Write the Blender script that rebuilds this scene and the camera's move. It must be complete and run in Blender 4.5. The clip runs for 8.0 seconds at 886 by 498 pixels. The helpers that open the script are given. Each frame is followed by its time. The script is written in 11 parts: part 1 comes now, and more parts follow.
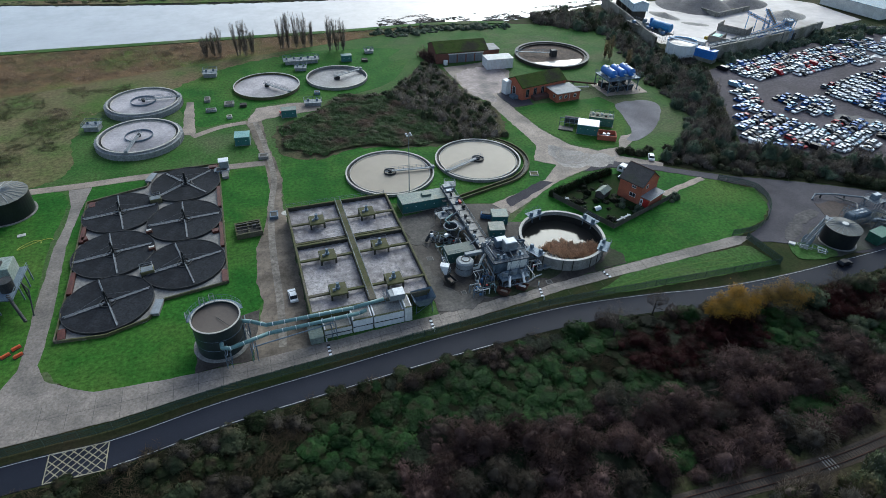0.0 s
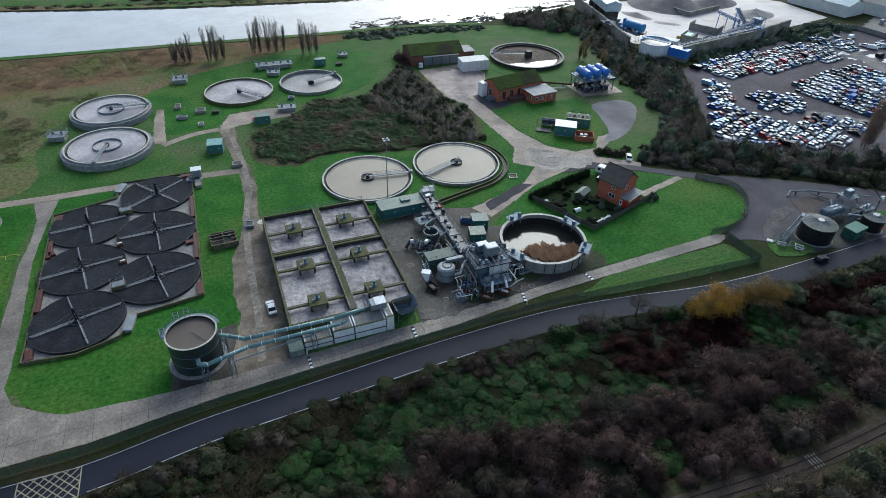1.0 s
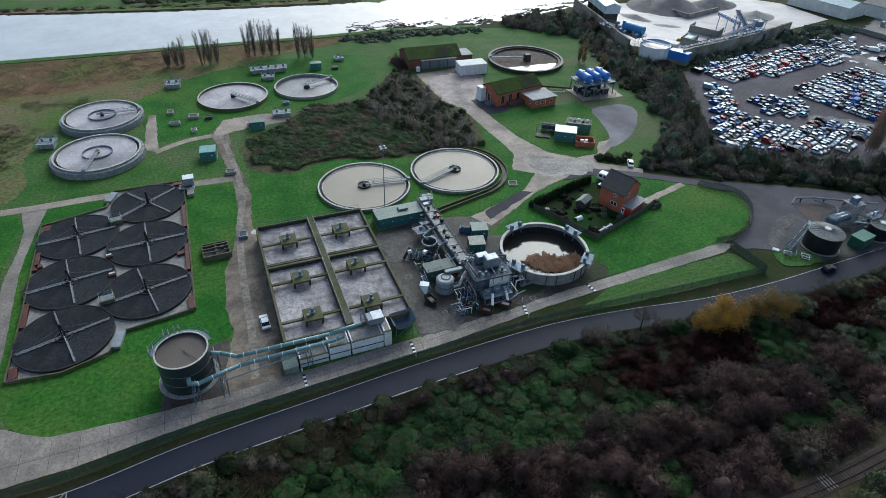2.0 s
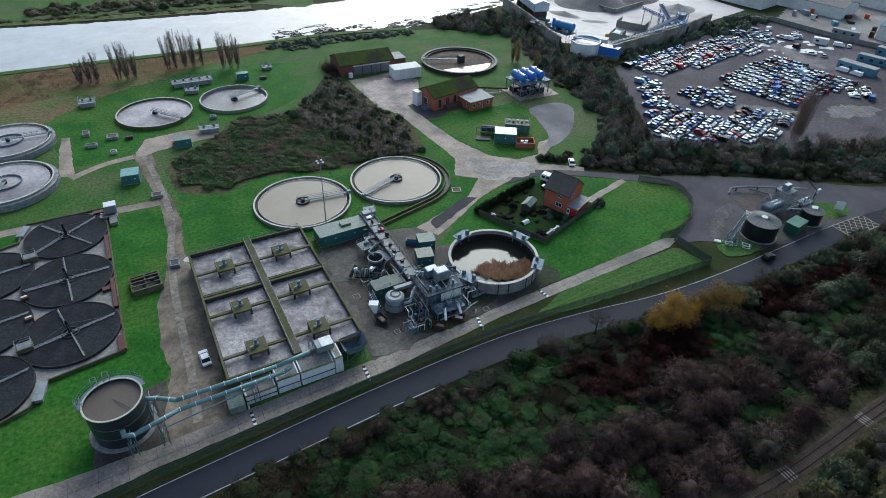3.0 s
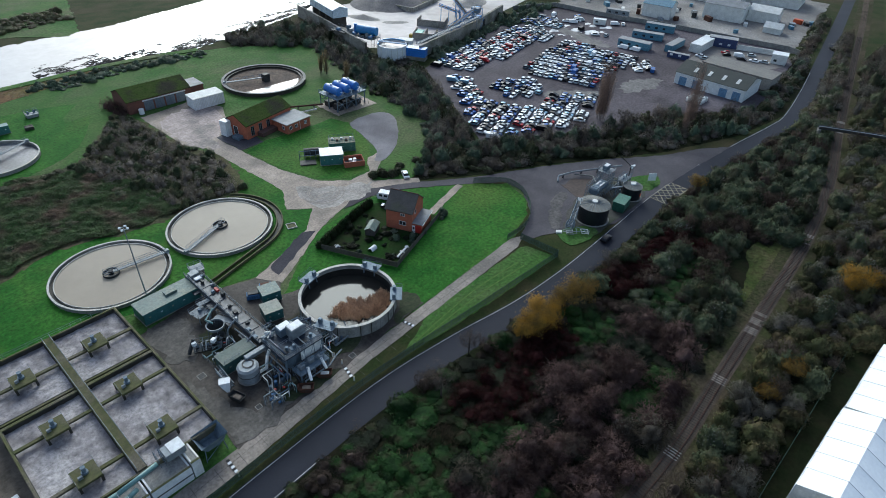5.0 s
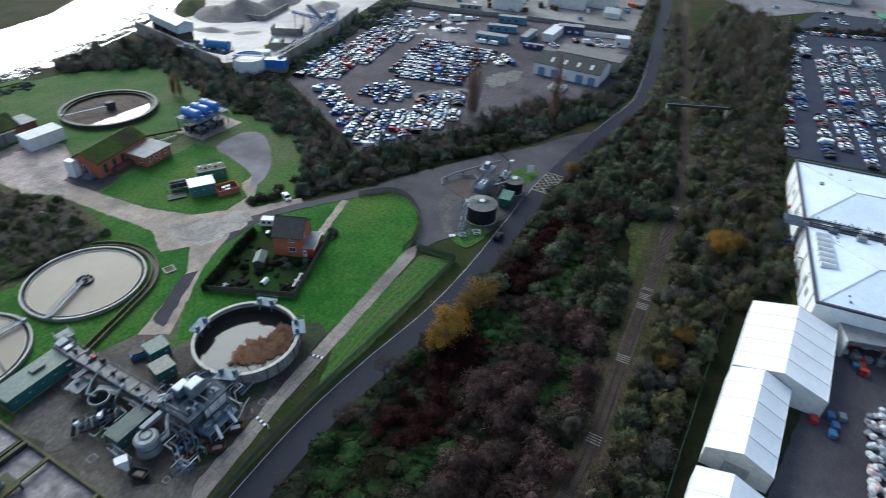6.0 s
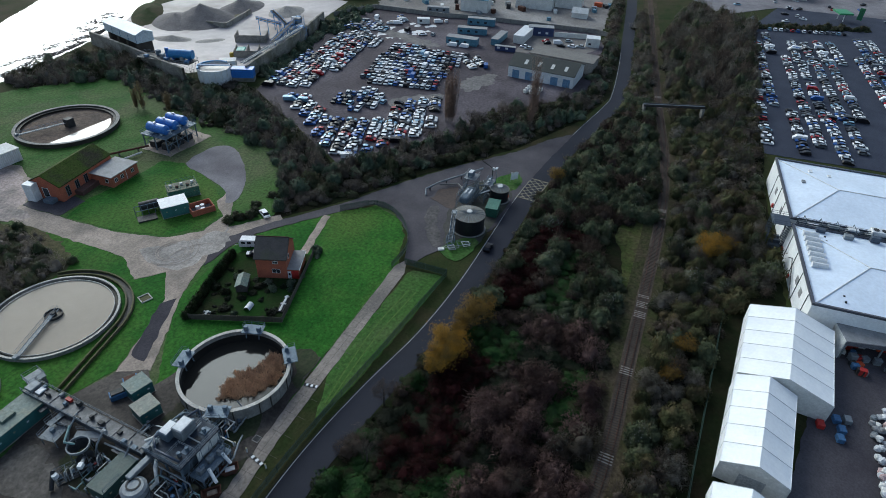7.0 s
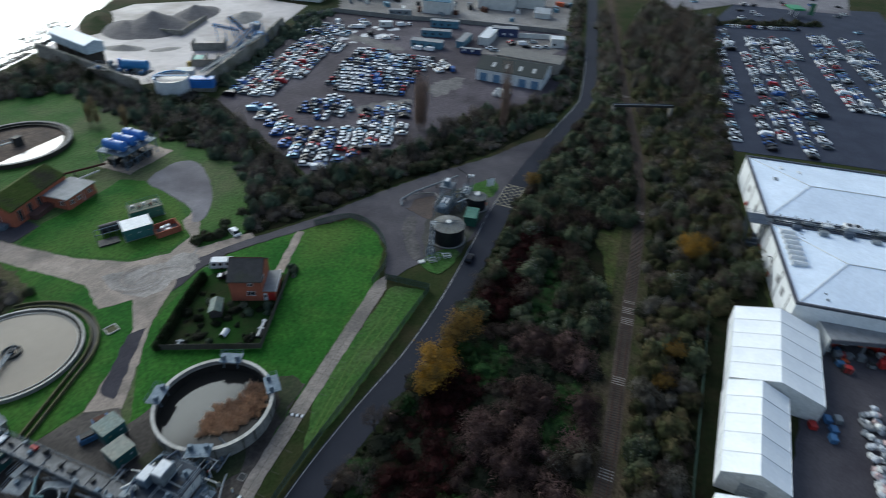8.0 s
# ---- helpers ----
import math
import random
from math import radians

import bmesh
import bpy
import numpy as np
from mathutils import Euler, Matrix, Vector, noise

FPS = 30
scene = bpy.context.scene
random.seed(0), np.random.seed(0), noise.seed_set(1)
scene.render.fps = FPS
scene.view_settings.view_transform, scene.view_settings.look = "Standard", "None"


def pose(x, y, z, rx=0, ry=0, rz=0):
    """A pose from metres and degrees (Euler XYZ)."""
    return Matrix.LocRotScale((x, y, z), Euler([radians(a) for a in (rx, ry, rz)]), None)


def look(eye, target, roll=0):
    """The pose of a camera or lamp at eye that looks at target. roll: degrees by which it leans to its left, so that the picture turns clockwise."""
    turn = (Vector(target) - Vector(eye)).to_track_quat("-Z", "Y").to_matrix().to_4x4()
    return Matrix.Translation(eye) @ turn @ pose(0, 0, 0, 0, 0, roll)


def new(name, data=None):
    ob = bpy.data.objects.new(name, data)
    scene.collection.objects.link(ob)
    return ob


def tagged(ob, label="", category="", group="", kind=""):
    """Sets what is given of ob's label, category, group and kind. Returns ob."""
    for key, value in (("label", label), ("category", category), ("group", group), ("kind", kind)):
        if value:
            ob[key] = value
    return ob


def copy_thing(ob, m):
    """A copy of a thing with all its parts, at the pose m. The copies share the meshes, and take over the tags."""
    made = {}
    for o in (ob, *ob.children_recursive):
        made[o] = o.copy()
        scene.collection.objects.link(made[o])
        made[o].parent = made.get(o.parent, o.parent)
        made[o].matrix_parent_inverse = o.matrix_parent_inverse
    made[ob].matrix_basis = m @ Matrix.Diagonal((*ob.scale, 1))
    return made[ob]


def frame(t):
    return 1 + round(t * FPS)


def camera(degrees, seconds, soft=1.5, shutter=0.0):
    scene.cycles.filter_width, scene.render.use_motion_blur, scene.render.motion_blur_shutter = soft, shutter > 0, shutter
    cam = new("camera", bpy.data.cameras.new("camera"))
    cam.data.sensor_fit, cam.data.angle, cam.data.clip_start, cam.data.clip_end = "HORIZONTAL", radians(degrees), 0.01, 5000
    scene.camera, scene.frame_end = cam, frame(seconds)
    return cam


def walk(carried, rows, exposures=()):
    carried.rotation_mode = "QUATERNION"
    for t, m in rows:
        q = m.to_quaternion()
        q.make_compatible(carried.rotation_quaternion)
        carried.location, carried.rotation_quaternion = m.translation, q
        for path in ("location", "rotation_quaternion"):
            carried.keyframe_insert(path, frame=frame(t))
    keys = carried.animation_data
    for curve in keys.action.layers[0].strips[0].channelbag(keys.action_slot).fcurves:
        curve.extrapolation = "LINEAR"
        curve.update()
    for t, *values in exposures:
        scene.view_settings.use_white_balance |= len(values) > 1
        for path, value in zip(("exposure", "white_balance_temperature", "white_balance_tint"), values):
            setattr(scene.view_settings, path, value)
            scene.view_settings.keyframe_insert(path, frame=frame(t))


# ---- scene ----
cam = camera(73.3, 8.0, soft=0.65, shutter=0.25)
# seconds, eye x y z, yaw, pitch, roll
PATH = [
    (0, 0.00, 0.00, 92.39, -19.81, -37.21, 1.83),
    (0.5, -0.07, 1.08, 92.10, -19.88, -37.14, 1.86),
    (0.6, -0.02, 1.32, 92.09, -19.78, -37.12, 1.89),
    (0.7, 0.04, 1.55, 92.10, -19.80, -37.10, 1.91),
    (0.8, 0.13, 1.79, 92.12, -21.00, -37.08, 1.93),
    (0.9, 0.22, 2.06, 92.14, -21.90, -37.06, 1.95),
    (1, 0.31, 2.37, 92.14, -22.38, -37.04, 1.98),
    (1.1, 0.40, 2.72, 92.13, -22.54, -37.03, 1.98),
    (1.2, 0.49, 3.10, 92.11, -22.60, -37.03, 1.98),
    (1.5, 0.83, 4.38, 92.02, -22.69, -37.00, 1.99),
    (2, 1.69, 6.77, 91.86, -22.69, -36.99, 2.00),
    (2.1, 1.86, 7.31, 91.85, -23.88, -36.98, 2.02),
    (2.2, 2.03, 7.86, 91.84, -26.42, -36.97, 2.03),
    (2.3, 2.20, 8.42, 91.84, -28.28, -36.96, 2.04),
    (2.4, 2.37, 8.97, 91.84, -29.04, -36.95, 2.05),
    (2.6, 2.72, 10.10, 91.84, -29.36, -36.94, 2.07),
    (3.3, 3.93, 14.12, 91.85, -29.30, -36.87, 2.15),
    (3.4, 4.11, 14.71, 91.84, -29.24, -36.86, 2.16),
    (3.5, 4.29, 15.30, 91.83, -29.21, -36.86, 2.17),
    (4, 5.33, 18.65, 91.66, -29.17, -36.80, 2.17),
    (4.1, 5.75, 19.21, 91.66, -29.08, -36.76, 2.21),
    (4.2, 6.27, 19.71, 91.66, -29.16, -36.73, 2.24),
    (4.3, 6.82, 20.20, 91.68, -31.28, -36.69, 2.28),
    (4.4, 7.31, 20.69, 91.74, -35.98, -36.66, 2.32),
    (4.5, 7.67, 21.21, 91.88, -41.87, -36.62, 2.35),
    (4.6, 7.93, 21.75, 92.06, -45.78, -36.62, 2.37),
    (4.7, 8.17, 22.29, 92.25, -47.58, -36.61, 2.39),
    (4.8, 8.40, 22.83, 92.46, -48.34, -36.61, 2.41),
    (4.9, 8.61, 23.36, 92.68, -48.48, -36.60, 2.42),
    (5.2, 9.19, 24.97, 93.39, -48.36, -36.58, 2.48),
    (5.5, 9.72, 26.63, 94.09, -48.20, -36.56, 2.53),
    (5.7, 10.09, 27.78, 94.53, -49.58, -36.55, 2.56),
    (5.8, 10.27, 28.37, 94.74, -52.80, -36.55, 2.58),
    (5.9, 10.47, 28.98, 94.92, -58.22, -36.54, 2.60),
    (6, 10.68, 29.61, 95.09, -62.41, -36.54, 2.62),
    (6.1, 10.90, 30.32, 95.19, -64.54, -36.52, 2.60),
    (6.2, 11.14, 31.17, 95.20, -65.56, -36.50, 2.59),
    (6.3, 11.39, 32.09, 95.16, -66.04, -36.48, 2.58),
    (6.4, 11.66, 33.01, 95.10, -66.24, -36.46, 2.56),
    (6.5, 11.93, 33.88, 95.07, -66.24, -36.45, 2.55),
    (7, 13.40, 37.79, 95.04, -66.38, -36.44, 2.69),
    (7.5, 14.97, 41.46, 94.88, -66.42, -36.43, 2.74),
    (7.6, 15.31, 42.00, 94.91, -66.52, -36.41, 2.76),
    (7.7, 15.66, 42.46, 94.97, -66.46, -36.40, 2.78),
    (7.8, 16.01, 42.88, 95.04, -66.44, -36.38, 2.80),
    (7.9, 16.36, 43.28, 95.12, -67.22, -36.36, 2.81),
    (8, 16.71, 43.71, 95.18, -70.57, -36.35, 2.83),
]
walk(cam, [(t, pose(x, y, z, 0, 0, yaw) @ pose(0, 0, 0, 90 + pitch) @ pose(0, 0, 0, 0, 0, roll)) for t, x, y, z, yaw, pitch, roll in PATH], ((0, 0.65), (4.7, 0.66), (5.8, 0.8), (6.1, 0.74), (6.5, 0.4), (8, 0.31)))

import collections
from mathutils.geometry import tessellate_polygon

# ---- light ----
world = bpy.data.worlds.new("world")
scene.world = world
world.use_nodes = True
wn, wl = world.node_tree.nodes, world.node_tree.links
wn.clear()
sky = wn.new("ShaderNodeTexSky")
sky.sky_type, sky.sun_disc = "NISHITA", False
SUN_UP, SUN_TURN = 31.0, 32.0
sky.sun_elevation, sky.sun_rotation = radians(SUN_UP), radians(SUN_TURN)
sky.air_density, sky.dust_density, sky.ozone_density = 1.0, 2.0, 1.0
grey = wn.new("ShaderNodeHueSaturation")
grey.inputs["Saturation"].default_value = 0.85
bg = wn.new("ShaderNodeBackground")
bg.inputs["Strength"].default_value = 0.12
wout = wn.new("ShaderNodeOutputWorld")
wl.new(sky.outputs[0], grey.inputs["Color"])
cast = wn.new("ShaderNodeMix")
cast.data_type, cast.blend_type = "RGBA", "MULTIPLY"
cast.inputs[0].default_value = 1.0
cast.inputs[7].default_value = (0.9, 0.98, 1.03, 1)
wl.new(grey.outputs[0], cast.inputs[6])
wl.new(cast.outputs[2], bg.inputs["Color"])
wl.new(bg.outputs[0], wout.inputs["Surface"])
sun = new("sun", bpy.data.lights.new("sun", "SUN"))
sun.data.energy, sun.data.angle, sun.data.color = 1.7, radians(38), (0.835, 0.965, 1.0)
sd = Vector((math.sin(radians(SUN_TURN)) * math.cos(radians(SUN_UP)), math.cos(radians(SUN_TURN)) * math.cos(radians(SUN_UP)), math.sin(radians(SUN_UP))))
sun.matrix_world = look(sd * 50, (0, 0, 0))

# ---- materials ----
MATS = {}


def mat(name, a, b=None, scale=0.4, fine=6.0, rough=0.8, metal=0.0, bump=0.3, c=None, rnd=0.0, spec=0.4, mixfine=0.35):
    """Two-scale noise between colours a and b (and c in broad patches), with fine bump; rnd: spread of value from piece to piece."""
    if name in MATS:
        return MATS[name]
    m = bpy.data.materials.new(name)
    m.use_nodes = True
    n, l = m.node_tree.nodes, m.node_tree.links
    p = n["Principled BSDF"]
    p.inputs["Roughness"].default_value, p.inputs["Metallic"].default_value = rough, metal
    p.inputs["Specular IOR Level"].default_value = spec
    b = b or tuple(v * 0.75 for v in a)
    co = n.new("ShaderNodeTexCoord")

    def noise_at(s, detail=6.0, ro=0.6):
        t = n.new("ShaderNodeTexNoise")
        t.inputs["Scale"].default_value, t.inputs["Detail"].default_value, t.inputs["Roughness"].default_value = s, detail, ro
        l.new(co.outputs["Object"], t.inputs["Vector"])
        return t.outputs["Fac"]

    def spread(fac, lo, hi):
        r = n.new("ShaderNodeMapRange")
        r.inputs["From Min"].default_value, r.inputs["From Max"].default_value = lo, hi
        l.new(fac, r.inputs["Value"])
        return r.outputs["Result"]

    def mixed(fac, x, y):
        k = n.new("ShaderNodeMix")
        k.data_type = "RGBA"
        if isinstance(fac, float):
            k.inputs[0].default_value = fac
        else:
            l.new(fac, k.inputs[0])
        for i, v in ((6, x), (7, y)):
            if isinstance(v, tuple):
                k.inputs[i].default_value = (*v, 1)
            else:
                l.new(v, k.inputs[i])
        return k.outputs[2]

    col = mixed(spread(noise_at(scale), 0.36, 0.64), a, b)
    if c:
        col = mixed(spread(noise_at(scale * 0.27, 4.0), 0.48, 0.66), col, c)
    f2 = noise_at(fine, 4.0, 0.7)
    hs = n.new("ShaderNodeHueSaturation")
    l.new(col, hs.inputs["Color"])
    mr = n.new("ShaderNodeMapRange")
    mr.inputs["From Min"].default_value, mr.inputs["From Max"].default_value = 0.3, 0.7
    mr.inputs["To Min"].default_value, mr.inputs["To Max"].default_value = 1 - mixfine, 1 + mixfine
    l.new(f2, mr.inputs["Value"])
    val = mr.outputs["Result"]
    if rnd:
        oi = n.new("ShaderNodeObjectInfo")
        r2 = n.new("ShaderNodeMapRange")
        r2.inputs["To Min"].default_value, r2.inputs["To Max"].default_value = 1 - rnd, 1 + rnd
        l.new(oi.outputs["Random"], r2.inputs["Value"])
        mu = n.new("ShaderNodeMath")
        mu.operation = "MULTIPLY"
        l.new(val, mu.inputs[0])
        l.new(r2.outputs["Result"], mu.inputs[1])
        val = mu.outputs[0]
    l.new(val, hs.inputs["Value"])
    l.new(hs.outputs[0], p.inputs["Base Color"])
    if bump:
        bm_ = n.new("ShaderNodeBump")
        bm_.inputs["Strength"].default_value, bm_.inputs["Distance"].default_value = bump, 0.05
        l.new(f2, bm_.inputs["Height"])
        l.new(bm_.outputs[0], p.inputs["Normal"])
    MATS[name] = m
    return m


def leaf_mat(name, a, b, c, patch=0.3, var=(0.78, 1.25), plain=False, thin=0.3):
    """Foliage: broad patches of colour, a tone of its own for each clump and leaf, light that comes through the leaves."""
    if name in MATS:
        return MATS[name]
    m = bpy.data.materials.new(name)
    m.use_nodes = True
    n, l = m.node_tree.nodes, m.node_tree.links
    p = n["Principled BSDF"]
    p.inputs["Roughness"].default_value, p.inputs["Specular IOR Level"].default_value = 0.6, 0.1
    co = n.new("ShaderNodeTexCoord")
    t = n.new("ShaderNodeTexNoise")
    t.inputs["Scale"].default_value, t.inputs["Detail"].default_value = patch, 3.0
    l.new(co.outputs["Object"], t.inputs["Vector"])
    r = n.new("ShaderNodeValToRGB")
    r.color_ramp.elements[0].color, r.color_ramp.elements[0].position = (*a, 1), 0.36
    r.color_ramp.elements[1].color, r.color_ramp.elements[1].position = (*c, 1), 0.64
    e = r.color_ramp.elements.new(0.5)
    e.color = (*b, 1)
    l.new(t.outputs["Fac"], r.inputs["Fac"])
    hs = n.new("ShaderNodeHueSaturation")
    if plain:
        tone = n.new("ShaderNodeMapRange")
        tone.inputs["To Min"].default_value, tone.inputs["To Max"].default_value = var
        l.new(n.new("ShaderNodeNewGeometry").outputs["Random Per Island"], tone.inputs["Value"])
        l.new(tone.outputs["Result"], hs.inputs["Value"])
    else:
        tone = n.new("ShaderNodeAttribute")
        tone.attribute_name = "tone"
        l.new(tone.outputs["Fac"], hs.inputs["Value"])
    l.new(r.outputs[0], hs.inputs["Color"])
    l.new(hs.outputs[0], p.inputs["Base Color"])
    if not plain:
        lie = n.new("ShaderNodeAttribute")
        lie.attribute_name = "lie"
        rel = n.new("ShaderNodeTexNoise")
        rel.inputs["Scale"].default_value, rel.inputs["Detail"].default_value, rel.inputs["Roughness"].default_value = 1.7, 4.0, 0.65
        l.new(co.outputs["Object"], rel.inputs["Vector"])
        rough_lie = n.new("ShaderNodeBump")
        rough_lie.inputs["Strength"].default_value, rough_lie.inputs["Distance"].default_value = 0.7, 0.55
        l.new(rel.outputs["Fac"], rough_lie.inputs["Height"])
        l.new(lie.outputs["Vector"], rough_lie.inputs["Normal"])
        l.new(rough_lie.outputs[0], p.inputs["Normal"])
        tr = n.new("ShaderNodeBsdfTranslucent")
        l.new(hs.outputs[0], tr.inputs["Color"])
        l.new(lie.outputs["Vector"], tr.inputs["Normal"])
        mx = n.new("ShaderNodeMixShader")
        mx.inputs[0].default_value = thin
        l.new(p.outputs[0], mx.inputs[1])
        l.new(tr.outputs[0], mx.inputs[2])
        l.new(mx.outputs[0], n["Material Output"].inputs["Surface"])
    MATS[name] = m
    return m


ROUGH_GRASS = mat("rough_grass", (0.0175, 0.033, 0.0088), (0.0375, 0.0413, 0.0165), 0.12, 1.6, 0.9, bump=0.6, c=(0.05, 0.0413, 0.022), spec=0.06)
LAWN = mat("lawn", (0.0121, 0.0840, 0.0101), (0.0298, 0.1200, 0.0163), 0.1, 1.1, 0.85, bump=0.6, c=(0.0620, 0.1240, 0.0230), spec=0.08, mixfine=0.5)
MEADOW = mat("meadow", (0.0271, 0.0952, 0.0171), (0.0605, 0.1165, 0.0309), 0.09, 1.2, 0.85, bump=0.5, c=(0.0917, 0.1053, 0.0520), spec=0.08, mixfine=0.5)
DEAD_GRASS = mat("dead_grass", (0.2000, 0.1247, 0.0680), (0.1143, 0.0756, 0.0421), 0.13, 1.2, 0.95, bump=0.8, c=(0.0951, 0.1247, 0.0356), spec=0.04, mixfine=0.5)
# wood floor: the dark of gaps between shrubs is put into its colour
SHADE_FLOOR = mat("shade_dark_soil", (0.0165, 0.0143, 0.0084), (0.0088, 0.0143, 0.0054), 0.2, 1.0, 0.95, bump=0.9, c=(0.0066, 0.0104, 0.0048), spec=0.04)
ASPHALT = mat("asphalt", (0.0145, 0.0173, 0.0271), (0.0186, 0.0213, 0.0324), 0.1, 5.0, 0.65, bump=0.15, c=(0.0121, 0.0146, 0.0230), spec=0.12, mixfine=0.15)
OLD_TARMAC = mat("old_tarmac", (0.0362, 0.0344, 0.0436), (0.0502, 0.0473, 0.0570), 0.15, 3.0, 0.8, bump=0.25, c=(0.0250, 0.0235, 0.0306), spec=0.08)
WORN_TARMAC = mat("worn_grey_tarmac", (0.0722, 0.0669, 0.0757), (0.0986, 0.0915, 0.0986), 0.12, 2.4, 0.82, bump=0.25, c=(0.0510, 0.0466, 0.0546), mixfine=0.22, spec=0.08)
TURNING = mat("pale_grey_tarmac", (0.1812, 0.1711, 0.1827), (0.2320, 0.2204, 0.2291), 0.15, 2.4, 0.82, bump=0.25, c=(0.1305, 0.1218, 0.1305), mixfine=0.22, spec=0.08)
CONCRETE = mat("concrete_road", (0.3488, 0.2784, 0.2286), (0.2261, 0.1833, 0.1510), 0.2, 1.8, 0.7, bump=0.25, c=(0.1485, 0.1230, 0.1042), mixfine=0.3, spec=0.2)
DIRT = mat("dirt_track", (0.2253, 0.1802, 0.1418), (0.1341, 0.1094, 0.0872), 0.3, 1.2, 0.85, bump=0.4, c=(0.0829, 0.0698, 0.0546), mixfine=0.4, spec=0.15)
YARD = mat("stained_yard", (0.0414, 0.0346, 0.0306), (0.0770, 0.0653, 0.0569), 0.2, 1.4, 0.7, bump=0.35, c=(0.0230, 0.0192, 0.0169), mixfine=0.45, spec=0.2)
LINE = mat("road_paint", (0.4960, 0.4960, 0.4800), (0.3600, 0.3600, 0.3520), 1.0, 6.0, 0.6)
YELLOW_LINE = mat("yellow_paint", (0.36, 0.32, 0.2), (0.22, 0.2, 0.15), 1.0, 5.0, 0.7)
BALLAST = mat("ballast", (0.0644, 0.0476, 0.0362), (0.0966, 0.0750, 0.0603), 0.4, 4.0, 0.95, bump=0.8, c=(0.0483, 0.0375, 0.0266), spec=0.1)
GRAVEL_YARD = mat("scrapyard_ground", (0.0467, 0.0386, 0.0454), (0.0779, 0.0651, 0.0755), 0.06, 1.0, 0.8, bump=0.3, c=(0.1326, 0.1149, 0.1300), mixfine=0.45, spec=0.12)
CARPARK = mat("car_park_tarmac", (0.0335, 0.0396, 0.0593), (0.0469, 0.0544, 0.0767), 0.1, 3.0, 0.75, bump=0.15, spec=0.1)
WALLC = mat("tank_concrete", (0.2452, 0.2357, 0.2216), (0.1603, 0.1556, 0.1414), 0.5, 3.0, 0.8, bump=0.3)
PALE_RIM = mat("pale_rim_concrete", (0.5078, 0.4858, 0.4416), (0.3754, 0.3588, 0.3202), 0.5, 3.0, 0.75, bump=0.2)
MOSSY = mat("mossy_concrete", (0.0952, 0.0878, 0.0392), (0.0560, 0.0638, 0.0196), 0.5, 2.0, 0.9, bump=0.4, c=(0.1176, 0.1011, 0.0728))
DARK_CONC = mat("dark_wet_concrete", (0.045, 0.0408, 0.033), (0.024, 0.0228, 0.018), 0.5, 2.0, 0.7, bump=0.3)
MEDIA = mat("filter_media", (0.0095, 0.0107, 0.0143), (0.0167, 0.019, 0.0238), 0.3, 2.2, 0.95, bump=1.0, c=(0.0238, 0.0262, 0.0309), mixfine=0.6, spec=0.2)
TEAL = mat("teal_paint", (0.0263, 0.12, 0.1162), (0.0375, 0.1425, 0.135), 0.4, 2.0, 0.45, mixfine=0.14)
TEAL_PIPE = mat("teal_pipe_paint", (0.10, 0.20, 0.205), (0.14, 0.25, 0.25), 0.5, 2.0, 0.4, mixfine=0.14)
TEAL_ROOF = mat("pale_teal_roof", (0.0892, 0.1392, 0.1253), (0.1205, 0.1578, 0.1346), 0.5, 2.0, 0.55, c=(0.1339, 0.1531, 0.1021))
STEEL = mat("galvanised_steel", (0.1755, 0.1958, 0.2127), (0.243, 0.27, 0.2868), 0.8, 3.0, 0.62, metal=0.3, mixfine=0.14)
BLUE_STEEL = mat("blue_grey_steel", (0.0978, 0.1403, 0.1827), (0.153, 0.1997, 0.2422), 0.8, 3.0, 0.62, metal=0.3, mixfine=0.14)
DARK_STEEL = mat("dark_steel", (0.03, 0.0324, 0.0348), (0.051, 0.051, 0.051), 0.8, 3.0, 0.65, metal=0.4)
RUST = mat("rusty_steel", (0.09, 0.0338, 0.0195), (0.06, 0.0263, 0.0188), 0.8, 3.0, 0.8, metal=0.2)
OX_RED = mat("oxide_red_panel", (0.0594, 0.0095, 0.0055), (0.0832, 0.0172, 0.0100), 0.8, 3.0, 0.6)
BLACK_TANK = mat("black_glass_steel", (0.0084, 0.0102, 0.012), (0.0132, 0.0156, 0.018), 0.3, 2.0, 0.35)
WHITE = mat("white_paint", (0.68, 0.70, 0.71), (0.58, 0.60, 0.61), 0.6, 2.0, 0.5, mixfine=0.14)
OFFWHITE = mat("off_white_render", (0.65, 0.65, 0.625), (0.525, 0.525, 0.5), 0.4, 2.0, 0.7, mixfine=0.14)
BRICK = mat("red_brick", (0.3910, 0.1108, 0.0598), (0.2972, 0.0856, 0.0508), 0.5, 5.0, 0.85, bump=0.5)
SLATE = mat("brown_slate_roof", (0.068, 0.0605, 0.0567), (0.0907, 0.0794, 0.0718), 0.6, 4.0, 0.8, bump=0.5, c=(0.0756, 0.0794, 0.0454))
MOSS_ROOF = mat("moss_covered_roof", (0.038, 0.068, 0.012), (0.058, 0.078, 0.02), 0.5, 2.5, 0.95, bump=0.8, c=(0.04, 0.036, 0.026), spec=0.1, mixfine=0.5)
GREY_ROOF = mat("grey_felt_roof", (0.256, 0.264, 0.272), (0.192, 0.196, 0.2), 0.4, 2.0, 0.7, mixfine=0.14)
TIMBER = mat("grey_fence_timber", (0.084, 0.0735, 0.0595), (0.063, 0.056, 0.0462), 1.0, 4.0, 0.85, rnd=0.15)
BLUE = mat("blue_tank_paint", (0.02, 0.13, 0.42), (0.03, 0.17, 0.5), 0.4, 2.0, 0.35)
BLUE_CRATE = mat("faded_blue_plastic", (0.04, 0.12, 0.24), (0.06, 0.16, 0.3), 0.8, 3.0, 0.6)
